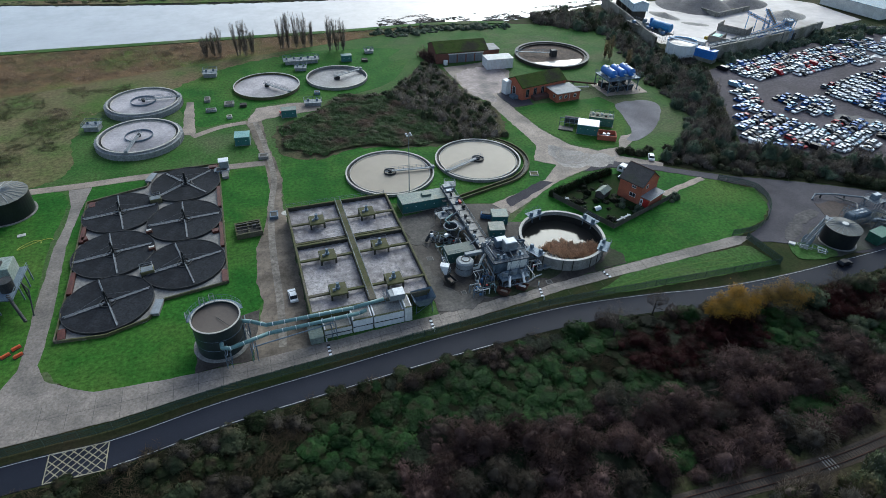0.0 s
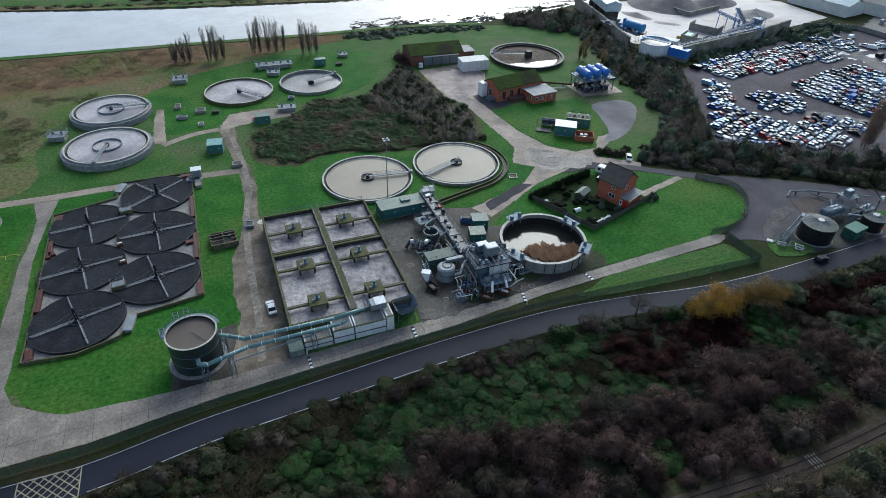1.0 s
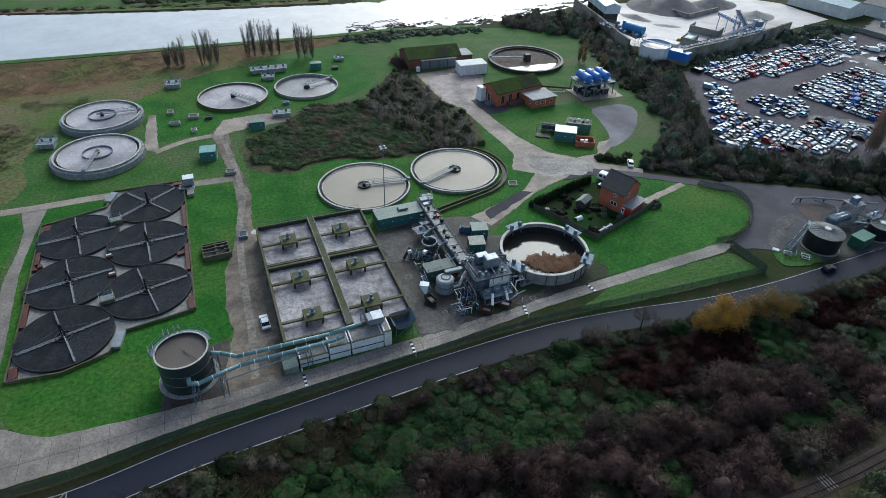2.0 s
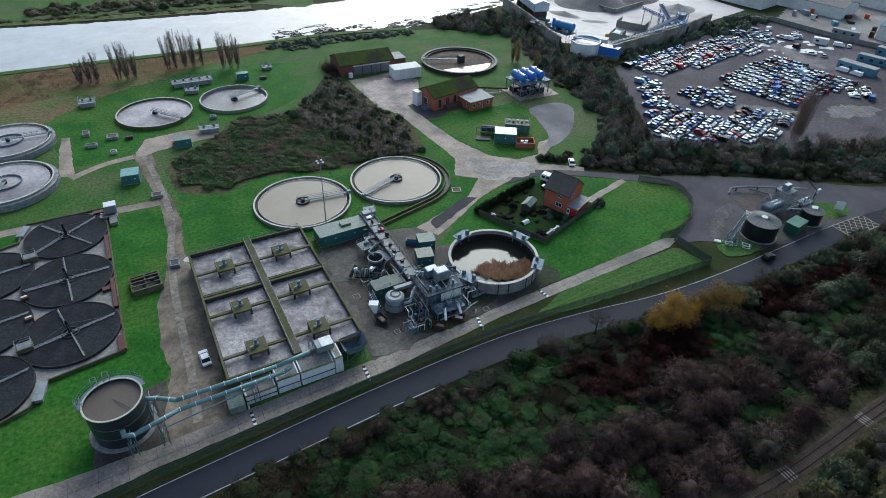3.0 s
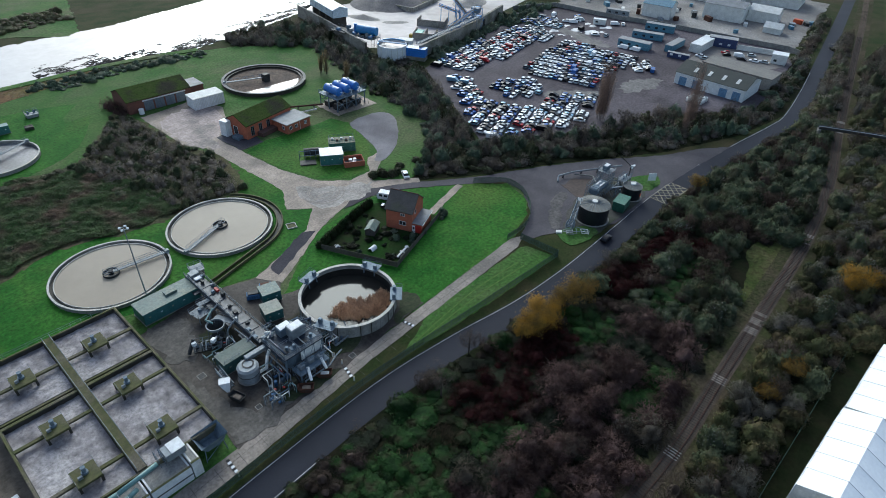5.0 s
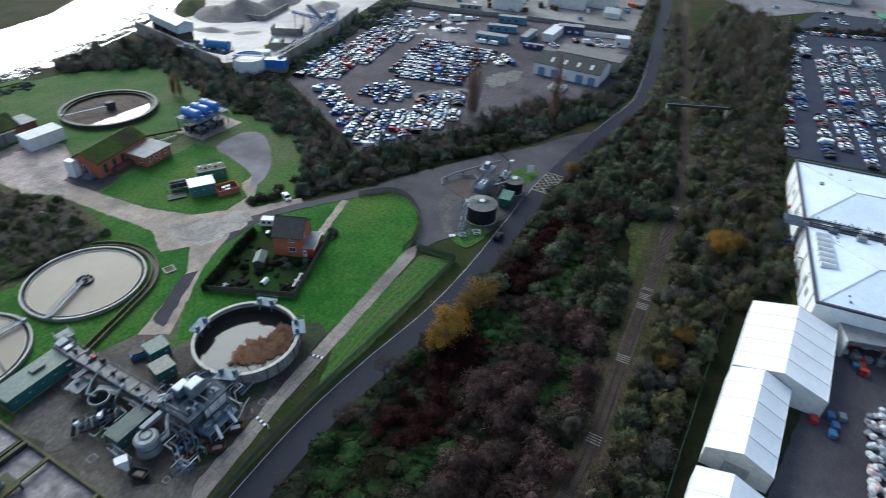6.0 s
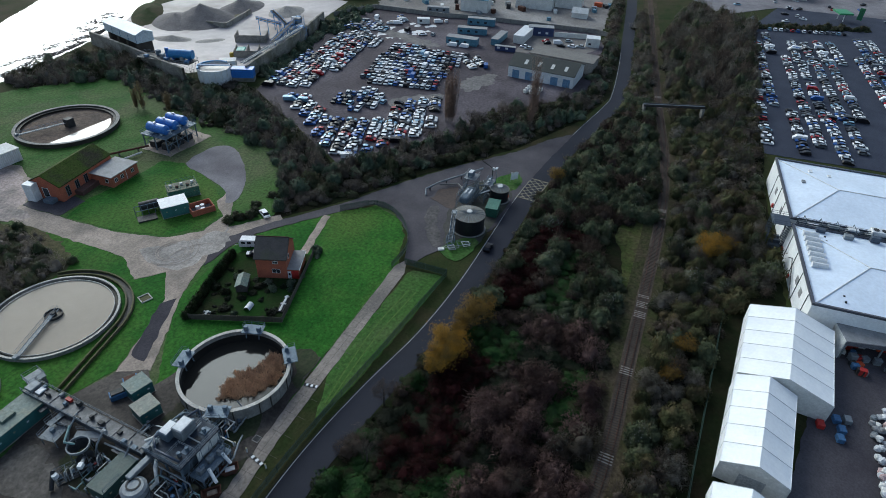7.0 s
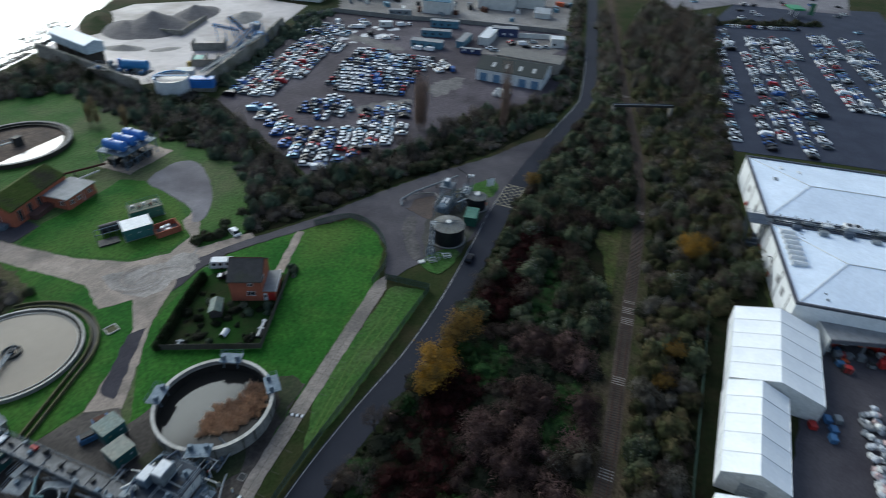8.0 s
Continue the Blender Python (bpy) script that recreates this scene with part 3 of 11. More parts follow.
strip(bm, curve_pts([(-140, 173.8), (-70, 173.6), (-50, 173.3), (-32, 173.8), (-3, 172.8), (4, 172.5)]), 1.6, 1.6, 0.055)
tagged(part("track", bm, CONCRETE), "narrow concrete track", "track", kind="structure")
DIRT_W = [(-1.3, 204.7), (0.3, 188.6), (2.3, 172.1), (2.0, 154.8), (-0.9, 137.9), (-3.9, 128.3), (-5.0, 114.8), (-4.2, 106), (-6, 100), (-7.4, 92.9), (-7.4, 89.6)]
DIRT_E = [(5.2, 89.6), (4.9, 100), (4.9, 111.9), (5.0, 135.9), (4.6, 147.9), (6.2, 160.3), (5.7, 171.1), (4.3, 183.2), (4.0, 205.6)]
sheet("track", DIRT_W + DIRT_E, 0.045, DIRT, label="rutted pale dirt track", round_=False)
sheet("pavement", [(-18.8, 90.2), (-8, 90.2), (-6.2, 99), (-5.2, 105), (-15, 103.4), (-18.4, 99.5)], 0.04, YARD, label="muddy ground under the digester", round_=False)
bm = B()
strip(bm, curve_pts([(-19, 197), (-10, 202), (-0.5, 203.6), (2, 204)]), 1.3, 1.3, 0.05)
tagged(part("track", bm, CONCRETE), "narrow pale track between tanks", "track", kind="structure")
sheet("pavement", [(-21, 226.6), (-18.4, 226), (-18, 198), (-22.3, 199)], 0.05, CONCRETE, label="pale concrete strip beside the tanks", round_=False)
sheet("pavement", [(-0.6, 202), (-0.3, 206), (3.4, 214.7), (16.7, 215.9), (25, 213.6), (26, 207), (11.5, 205.9), (4.4, 204)], 0.05, CONCRETE, label="pale concrete by the sludge kiosk", round_=False)
MAIN = [(82.5, 236), (82.9, 206), (87.3, 199), (88.2, 184.6), (89.8, 160), (84.3, 150.4), (90.1, 146), (82.5, 138.7), (72, 134.3), (61.3, 130.4), (64.9, 124.5), (85.2, 136.2), (91.4, 138.6), (98, 140.6), (106, 140.2), (114, 138), (121, 133), (124, 137.5), (112.4, 146), (123, 153.6), (127, 159), (121, 158), (115.9, 151), (108.1, 150.8), (100.9, 156.8), (96.8, 169.3), (94.4, 190), (93.4, 204), (101, 206), (108.6, 226), (103, 238)]
sheet("pavement", MAIN, 0.05, CONCRETE, label="worn pale concrete works road and junction", round_=False)
sheet("pavement", [(66, 127.5), (84, 136.4), (81, 138.4), (66, 131.6)], 0.058, OLD_TARMAC, label="patched dark tarmac on the works road", round_=False)
sheet("pavement", [(93.6, 204), (94.6, 190.2), (103.5, 190.5), (104, 199), (100, 205)], 0.045, WORN_TARMAC, label="grey tarmac beside the workshop", round_=False)
sheet("pavement", [(134.4, 182.3), (147.3, 182.7), (149.6, 175.4), (137.6, 161), (125.7, 153.8), (121.6, 155), (127, 160), (130.6, 170.3)], 0.055, TURNING, label="grey tarmac turning head", round_=True)
EROAD = [(96, 139.6), (106, 139.4), (113.7, 137.6), (129.7, 126.6), (134, 123.4), (142, 116.8), (141.4, 110), (139, 107.3), (133.8, 101.6), (128.9, 99), (122.9, 96.5), (121.9, 93.2), (127.5, 91.6), (146, 80.7), (168, 81), (190, 79.7), (219, 76.8), (210.5, 83.4), (194.8, 90.9), (176.3, 104.4), (157.2, 115.5), (138.6, 124.8), (119.7, 137.2), (106, 144.4)]
sheet("pavement", EROAD, 0.053, WORN_TARMAC, label="grey worn tarmac access road and forecourt", round_=False)
sheet("footpath", [(111.6, 122.0), (112.6, 119.8), (130.6, 124.7), (129.6, 126.6)], 0.06, CONCRETE, label="concrete garden path", round_=False)
YARD_PTS = [(32.8, 131), (32.8, 91.6), (58.4, 93.4), (66, 94), (84, 95.8), (83, 103), (80, 112), (70, 119), (62, 121), (64.9, 125), (61.3, 130.4), (50, 134)]
sheet("yard", YARD_PTS, 0.045, YARD, label="stained muddy concrete yard of the screening plant", round_=False)

BLEACHED = mat("bleached_concrete", (0.36, 0.325, 0.295), (0.26, 0.235, 0.212), 0.3, 1.4, 0.75, bump=0.25, c=(0.19, 0.172, 0.158), mixfine=0.35, spec=0.2)
sheet("worn_patch", [(90, 150), (92, 144), (99, 141.6), (108, 142), (112, 145), (105, 149), (99, 154), (94, 158)], 0.052, BLEACHED, label="pale bleached concrete at the works junction", wob=2.2)
sheet("worn_patch", [(86, 228), (84, 208), (90, 196), (93, 204), (99, 207), (105, 224), (100, 232)], 0.052, mat("pinkish_worn_concrete", (0.42, 0.335, 0.305), (0.31, 0.25, 0.228), 0.3, 1.3, 0.75, bump=0.25, c=(0.16, 0.14, 0.13), mixfine=0.35, spec=0.2), label="pinkish worn concrete yard before the pump house", wob=1.8)
bm = B()
strip(bm, curve_pts([(-1.6, 92), (-0.6, 105), (0.0, 128), (1.6, 147), (4.0, 163), (3.4, 184), (1.8, 203)]), 0.9, 0.8, 0.1, 0.01)
tagged(part("wheel_ruts", bm, mat("pale_rut_dirt", (0.27, 0.235, 0.2), (0.19, 0.165, 0.14), 0.4, 1.2, 0.85, bump=0.4, c=(0.12, 0.105, 0.09), mixfine=0.4, spec=0.1)), "pale compacted wheel ruts on the dirt track", "wheel track", kind="structure")
# tyre marks on the works junction and wheel tracks in the verge
TYRE = mat("tyre_mark", (0.24, 0.205, 0.178), (0.30, 0.25, 0.215), 0.8, 2.5, 0.8)
bm = B()
for x0, y0, r0, a0, a1 in ((97, 151, 3.4, 20, 320), (97.3, 150.8, 4.3, 40, 330), (97, 151.4, 5.6, 150, 350), (97.4, 151, 6.4, 170, 360), (96, 141, 9, 20, 100)):
    strip(bm, [(x0 + r0 * math.cos(radians(a0 + (a1 - a0) * k / 16)), y0 + r0 * math.sin(radians(a0 + (a1 - a0) * k / 16))) for k in range(17)], 0.13, 0.13, 0.16, 0.004)
tagged(part("tyre_marks", bm, TYRE), "dark curved tyre marks on pale concrete", "tyre mark", kind="structure")
bm = B()
for o in (0, 1.9):
    strip(bm, curve_pts([(74, 87.4 + o * 0.4), (86, 88.2 + o * 0.7), (98, 88.4 + o), (112, 87.6 + o)]), 0.16, 0.16, 0.075, 0.01)
tagged(part("wheel_tracks", bm, mat("yellowed_wheel_track", (0.085, 0.14, 0.04), (0.065, 0.125, 0.03), 0.6, 2.0, 0.95, spec=0.05)), "yellowed wheel tracks in the grass verge", "wheel track", kind="structure")

# scrapyard, car park, works
SCRAPYARD = [(194.5, 203.5), (157, 139), (195, 115), (225, 109), (257, 82), (330, 91), (372, 112), (345, 215), (299, 232)]
sheet("yard", SCRAPYARD, 0.04, GRAVEL_YARD, label="wet grey stony ground of the scrapyard", round_=False)
sheet("pavement", [(419, 22), (238, 12), (244, -30), (250, -80), (500, -80), (470, 10)], 0.05, CARPARK, label="dark tarmac car park", round_=False)
sheet("yard", [(139.5, -3.5), (91, 5), (70, 4), (40, -60), (190, -60), (180, -18)], 0.05, WORN_TARMAC, label="grey tarmac recycling yard", round_=False)
SILT_PTS = [(198, 292), (194, 240), (214, 224), (284, 236), (330, 246), (330, 280), (285, 330), (252, 330), (212, 311)]
sheet("silt_lagoon", SILT_PTS, 0.06, SILT, label="flooded pale silt yard of the gravel works", category="lagoon", round_=False)

for k in range(22):
    rr = random.Random(40 + k)
    f, g = rr.random(), rr.random()
    x, y, q = 284 + 30 * f - 4 * g, 176 + 22 * g + 4 * f, rr.uniform(0.8, 2.6)
    # light grey base colour stands for the glisten of sky on the puddles
    sheet("puddle", [(x - 1.4 * q, y), (x, y - q), (x + 1.4 * q, y), (x, y + q)], 0.045, water("sky_tinted_puddle_water", (0.6, 0.6, 0.6), 0.05, 0.02, 0.5), label="shallow rain puddle in the scrapyard, reflected sky in its colour", wob=1.2, category="puddle")
for pts in ([(206, 148), (216, 150), (228, 136), (221, 133), (212, 143)], [(280, 170), (288, 200), (294, 198), (286, 165)], [(236, 128), (250, 122), (262, 126), (248, 134)]):
    sheet("dust_patch", pts, 0.042, mat("pale_scrapyard_dust", (0.15, 0.14, 0.135), (0.085, 0.078, 0.078), 0.15, 0.8, 0.8, mixfine=0.4), label="pale dusty wear in the scrapyard", wob=2.5)

# railway
RAIL = curve_pts([(-60, 44), (20, 39), (59, 36.7), (86, 35.2), (110, 36.1), (137, 37.1), (178, 39.1), (217, 43.8), (264, 53.2), (362, 71.6), (450, 88), (600, 118)])
bm = B()
strip(bm, RAIL, 4.4, 4.0, 0.08)
tagged(part("verge", bm, mat("trackside_weeds", (0.05, 0.043, 0.026), (0.034, 0.04, 0.016), 0.25, 1.3, 0.95, bump=0.8, c=(0.072, 0.055, 0.037), spec=0.05, mixfine=0.55)), "brown weedy strip along the railway", "verge", kind="structure")
bm = B()
strip(bm, RAIL, 1.65, 1.65, 0.14)
track = part("track_bed", bm, BALLAST)
tagged(track, "brown ballast of a single railway line", "railway", kind="structure")
sheet("verge", [(95, 38), (110, 39.2), (137, 40.2), (166, 41.6), (172, 47), (160, 49), (150, 45), (120, 42.6), (98, 41.4)], 0.0, mat("railside_grass", (0.036, 0.055, 0.015), (0.06, 0.062, 0.024), 0.2, 1.0, 0.95, bump=0.6, c=(0.085, 0.065, 0.04), spec=0.05, mixfine=0.5), label="olive grass strip beside the railway", wob=0.8)
for off in (0.72, -0.72):
    bm = B()
    strip(bm, RAIL, off + 0.05, -off + 0.05, 0.34, 0.16)
    tagged(part("rail", bm, RUST), "rusty steel rail", "rail", kind="structure")

# ---- aeration basins ----
def aeration_basins():
    t = thing("aeration_basin", (5.0, 96.0, 0), 0, "six-bay concrete aeration basin with mossy walls and grey foam", "basin")
    W, L, H = 27.5, 42.8, 4.0
    bm = B()
    box(bm, 0.3, W - 0.3, 0.3, L - 0.3, 0, 0.5)
    part("floor_slab", bm, DARK_CONC, t)
    for nm, a in (("wall", (0, 0.45, 0, L)), ("wall", (W - 0.45, W, 0, L)), ("wall", (0.45, W - 0.45, 0, 0.45)), ("wall", (0.45, W - 0.45, L - 0.45, L))):
        part(nm, box(B(), *a, 0, H, 0.04), MOSSY, t)
    # inner dark faces of the bays, a little below the wall tops
    for x0, x1, y0, y1 in ((0.45, 13.0, 0.45, 24.6), (14.6, W - 0.45, 0.45, 24.6), (0.45, 13.0, 26.4, L - 0.45), (14.6, W - 0.45, 26.4, L - 0.45)):
        bm = B()
        for a in ((x0, x0 + 0.12, y0, y1), (x1 - 0.12, x1, y0, y1), (x0 + 0.12, x1 - 0.12, y0, y0 + 0.12), (x0 + 0.12, x1 - 0.12, y1 - 0.12, y1)):
            box(bm, *a, 0.5, H - 0.25)
        part("bay_lining", bm, DARK_CONC, t)
        bm = B()
        n = 40
        grid = {}
        for i in range(n + 1):
            for j in range(n + 1):
                x, y = x0 + 0.1 + (x1 - x0 - 0.2) * i / n, y0 + 0.1 + (y1 - y0 - 0.2) * j / n
                z = 3.0 + 0.16 * noise.noise((x * 0.9, y * 0.9, 3.0)) + 0.1 * noise.noise((x * 2.3, y * 2.3, 7.0))
                grid[i, j] = bm.verts.new((x, y, z))
        for i in range(n):
            for j in range(n):
                bm.faces.new((grid[i, j], grid[i + 1, j], grid[i + 1, j + 1], grid[i, j + 1]))
        part("foam_surface", bm, FOAM, t, "churning grey-brown foam", smooth=True)
    part("centre_walkway", box(B(), 13.0, 14.6, 0.45, L - 0.45, 0, H + 0.25, 0.05), MOSSY, t, "moss-covered concrete walkway")
    for a in ((0.45, 13.0), (14.6, W - 0.45)):
        part("cross_wall", box(B(), *a, 24.6, 25.3, 0, H - 0.05, 0.03), MOSSY, t)
        part("cross_wall", box(B(), *a, 25.9, 26.4, 0, H - 0.3, 0.03), MOSSY, t)
    for ay in (5.6, 18.6, 34.0):
        for a in ((0.45, 13.0), (14.6, W - 0.45)):
            part("beam", box(B(), *a, ay - 0.35, ay + 0.35, H - 0.35, H + 0.05, 0.03), MOSSY, t, "narrow mossy access beam")
    # handrails
    for x in (13.08, 14.52):
        bm = B()
        for k in range(0, 22):
            tube(bm, (x, 0.6 + k * 1.98, H + 0.2), (x, 0.6 + k * 1.98, H + 1.2), 0.04, 4)
        for z in (0.75, 1.2):
            tube(bm, (x, 0.6, H + z), (x, 42.2, H + z), 0.04, 4)
        part("handrail", bm, STEEL, t)
    bm = B()
    for k in range(0, 14):
        tube(bm, (0.2 + k * 2.05, 42.7, H), (0.2 + k * 2.05, 42.7, H + 1.1), 0.04, 4)
    for z in (0.6, 1.1):
        tube(bm, (0.2, 42.7, H + z), (27, 42.7, H + z), 0.04, 4)
    part("handrail", bm, STEEL, t)
    return t


aeration_basins()


def aerator(x, y):
    t = thing("surface_aerator", (x, y, 0), 0, "mossy aerator platform with motor standing over the foam", "aerator", "aerators of the basin")
    part("platform", cbox(B(), 0, 0, 4.3, 3.9, 4.0, 0.45, 0.05), MOSSY, t)
    for sx in (-1.7, 1.7):
        for sy in (-1.7, 1.7):
            part("leg", cbox(B(), sx, sy, 0.5, 0.4, 0.4, 3.8), DARK_CONC, t)
    bm = B()
    cyl(bm, 0, 0.2, 4.75, 5.15, 0.55, seg=14)
    part("gearbox", bm, BLUE_STEEL, t)
    bm = B()
    cyl(bm, 0, 0.2, 5.15, 6.1, 0.33, seg=12)
    cyl(bm, 0, 0.2, 6.1, 6.25, 0.38, seg=12)
    part("motor", bm, BLUE_STEEL, t, "grey-blue upright motor")
    part("control_box", cbox(B(), -0.9, -0.5, 4.75, 0.7, 0.4, 0.6, 0.03), STEEL, t)
    bm = B()
    for sx, sy in ((-1.9, -1.9), (1.9, -1.9), (1.9, 1.9), (-1.9, 1.9), (-1.9, 0), (1.9, 0)):
        tube(bm, (sx, sy, 4.75), (sx, sy, 5.8), 0.02, 4)
    for a, b_ in (((-1.9, -1.9), (-1.9, 1.9)), ((-1.9, 1.9), (1.9, 1.9)), ((1.9, 1.9), (1.9, -1.9))):
        tube(bm, (*a, 5.8), (*b_, 5.8), 0.02, 4)
    part("handrail", bm, STEEL, t)
    part("shaft", cyl(B(), 0, 0.2, 2.4, 4.3, 0.14, seg=8), DARK_STEEL, t)
    return t


first = aerator(11.9, 130.0)
for x, y in ((25.1, 130.3), (12.0, 114.6), (25.0, 115.2), (12.1, 101.6), (24.9, 101.6)):
    copy_thing(first, pose(x, y, 0))

# ---- percolating filters ----
def filter_bed(x, y, turn):
    t = thing("filter_bed", (x, y, 0), turn, "round black stone filter bed with four rotating sprinkler arms", "filter bed", "percolating filter beds")
    bm = B()
    n, m = 48, 8
    rows = []
    for j in range(1, m + 1):
        r = 9.45 * j / m
        rows.append([bm.verts.new((r * math.cos(2 * math.pi * i / n), r * math.sin(2 * math.pi * i / n), 0.75 + 0.05 * noise.noise((x + r * math.cos(i / 3), y + r * math.sin(i / 3), j)))) for i in range(n)])
    c = bm.verts.new((0, 0, 0.75))
    for i in range(n):
        bm.faces.new((c, rows[0][i], rows[0][(i + 1) % n]))
        for j in range(m - 1):
            bm.faces.new((rows[j][i], rows[j + 1][i], rows[j + 1][(i + 1) % n], rows[j][(i + 1) % n]))
    part("stone_media", bm, MEDIA, t, smooth=True)
    part("bed_wall", ring(B(), 0, 0, 0.1, 0.86, 9.42, 9.56, 48), DARK_STEEL, t)
    bm = B()
    cyl(bm, 0, 0, 0.7, 1.1, 0.8, seg=16)
    ring(bm, 0, 0, 0.8, 1.0, 1.5, 1.7, 24)
    for k in range(4):
        tube(bm, (0.7 * math.cos(k * math.pi / 2 + 0.4), 0.7 * math.sin(k * math.pi / 2 + 0.4), 0.92), (1.6 * math.cos(k * math.pi / 2 + 0.4), 1.6 * math.sin(k * math.pi / 2 + 0.4), 0.92), 0.07, 5)
    part("turntable", bm, DARK_STEEL, t)
    part("mast", cyl(B(), 0, 0, 1.1, 4.2, 0.42, 0.24, seg=10), MATS["black_glass_steel"], t)
    for k in range(4):
        a = k * math.pi / 2
        bm = B()
        tube(bm, (0.5 * math.cos(a), 0.5 * math.sin(a), 1.15), (9.0 * math.cos(a), 9.0 * math.sin(a), 1.1), 0.09, 6)
        arm = part("sprinkler_arm", bm, STEEL, t)
        bm = B()
        tube(bm, (0, 0, 3.3), (6.5 * math.cos(a), 6.5 * math.sin(a), 1.2), 0.016, 3)
        part("stay_wire", bm, STEEL, arm)
        bm = B()
        p = Vector((math.cos(a), math.sin(a), 0))
        q = Vector((-math.sin(a), math.cos(a), 0))
        for d in range(3, 18):
            c0 = p * d * 0.5 + Vector((0, 0, 1.02))
            tube(bm, c0, c0 + q * 0.35 - Vector((0, 0, 0.12)), 0.03, 3)
        part("spray_bar", bm, STEEL, arm)["kind"] = "stuff"
        bm = B()
        for d in range(2, 18):
            w = 0.22 + 0.2 * ((d * 7 + k * 3) % 5) / 5
            c0 = p * d * 0.5 + q * 0.1 + Vector((0, 0, 0.83))
            vs_ = [bm.verts.new(c0 + p * sx * 0.25 + q * sy * w * (0.6 if k % 2 else 1.0)) for sx, sy in ((-1, -1), (1, -1), (1, 1), (-1, 1))]
            bm.faces.new(vs_)
        part("wet_trail", bm, WET, arm, "pale spray on the stones")["kind"] = "stuff"
    return t


WET = mat("sprayed_stones", (0.22, 0.225, 0.235), (0.09, 0.092, 0.098), 2.0, 4.0, 0.4, bump=0.5)
sheet("filter_slab", [(-46.4, 107), (-46.2, 126), (-46.6, 162.4), (-31.4, 166.8), (-30, 175), (-11.3, 175), (-11.3, 116.6), (-25.2, 114.4), (-28.5, 108.6), (-36.5, 106)], 0.1, mat("slab_concrete", (0.25, 0.235, 0.215), (0.17, 0.16, 0.15), 0.4, 2.0, 0.8), label="pale concrete slab under the filter beds", round_=False)
SLAB_EDGE = [(-46.4, 107), (-46.2, 126), (-46.6, 162.4), (-31.4, 166.8), (-30, 175), (-11.3, 175), (-11.3, 116.6), (-25.2, 114.4), (-28.5, 108.6), (-36.5, 106), (-46.4, 107)]
bm = B()
for a, b_ in zip(SLAB_EDGE, SLAB_EDGE[1:]):
    strip(bm, [a, b_], 0.15, 0.15, 0.75, 0.75)
tagged(part("kerb", bm, MOSSY), "low mossy concrete kerb wall round the filter beds", "kerb", kind="structure")
for i, (x, y, a) in enumerate(((-20.8, 165.3, 38), (-37.4, 154.4, 8), (-21.0, 145.8, 4), (-37.5, 135.4, 10), (-21.0, 126.4, 14), (-37.0, 116.4, 17))):
    filter_bed(x, y, a + (0 if i else 0))
for x, y, tu, sx, sy in ((-45.0, 160.4, 5, 1.6, 2.6), (-45.6, 146, 0, 1.0, 7.2), (-45.6, 126, 0, 1.0, 8), (-45.2, 108.6, 5, 1.4, 3.2), (-12, 155.5, 0, 0.9, 11), (-12, 136.5, 0, 0.9, 11), (-12, 118.8, 0, 1.3, 4.6), (-13, 173.4, 0, 2.6, 1.6), (-45, 144, 20, 1.4, 1.6), (-13.5, 138.5, 10, 1.6, 1.4)):
    t = thing("duct_cover", (x, y, 0), tu, "dark red steel cover panel on the filter slab", "cover", "filter duct covers")
    part("lid", cbox(B(), 0, 0, 0.1, sx, sy, 0.75, 0.03), OX_RED, t)
    part("frame", cbox(B(), 0, 0, 0.05, sx + 0.16, sy + 0.16, 0.2), DARK_STEEL, t)
for x, y, z, big in ((-28.6, 158.0, 0.8, 1), (-29.6, 142.4, 0.8, 0), (-28.6, 134.6, 0.8, 0), (-29.2, 125.4, 0.8, 1)):
    if big:
        t = thing("feed_chamber", (x, y, 0), 8, "concrete feed chamber with white railings between filter beds", "chamber", "filter feed chambers")
        part("chamber_wall", cbox(B(), 0, 0, 0.1, 3.0, 2.4, 1.5, 0.06), MOSSY, t)
        part("cover_plate", cbox(B(), 0, 0, 1.6, 2.5, 1.9, 0.08), STEEL, t)
        bm = B()
        for sx in (-1.4, 1.4):
            for sy in (-1.1, 1.1):
                tube(bm, (sx, sy, 1.6), (sx, sy, 2.6), 0.03, 4)
        for a, b_ in (((-1.4, -1.1), (1.4, -1.1)), ((1.4, -1.1), (1.4, 1.1)), ((1.4, 1.1), (-1.4, 1.1)), ((-1.4, 1.1), (-1.4, -1.1))):
            for zz in (2.1, 2.6):
                tube(bm, (*a, zz), (*b_, zz), 0.04, 4)
        part("handrail", bm, STEEL, t)["kind"] = "stuff"
    else:
        t = thing("valve_box", (x, y, 0), 10, "small rusty valve box with pale lid bars", "valve box", "filter valve boxes")
        part("box", cbox(B(), 0, 0, 0.1, 1.5, 1.3, 1.2, 0.04), RUST, t)
        part("lid", cbox(B(), 0, 0.2, 1.3, 1.2, 0.5, 0.06), OFFWHITE, t)
for x, y, tu in ((-30.4, 171.5, -20), (-26.6, 111.8, -12)):
    t = thing("inspection_ramp", (x, y, 0), tu, "pale metal cover ramp at the edge of the filter beds", "ramp")
    part("plate", box(B(), -0.9, 0.9, -2.4, 2.4, 0.7, 0.95, 0.03), STEEL, t)
    part("base", box(B(), -0.8, 0.8, -2.2, 2.2, 0, 0.7), WALLC, t)


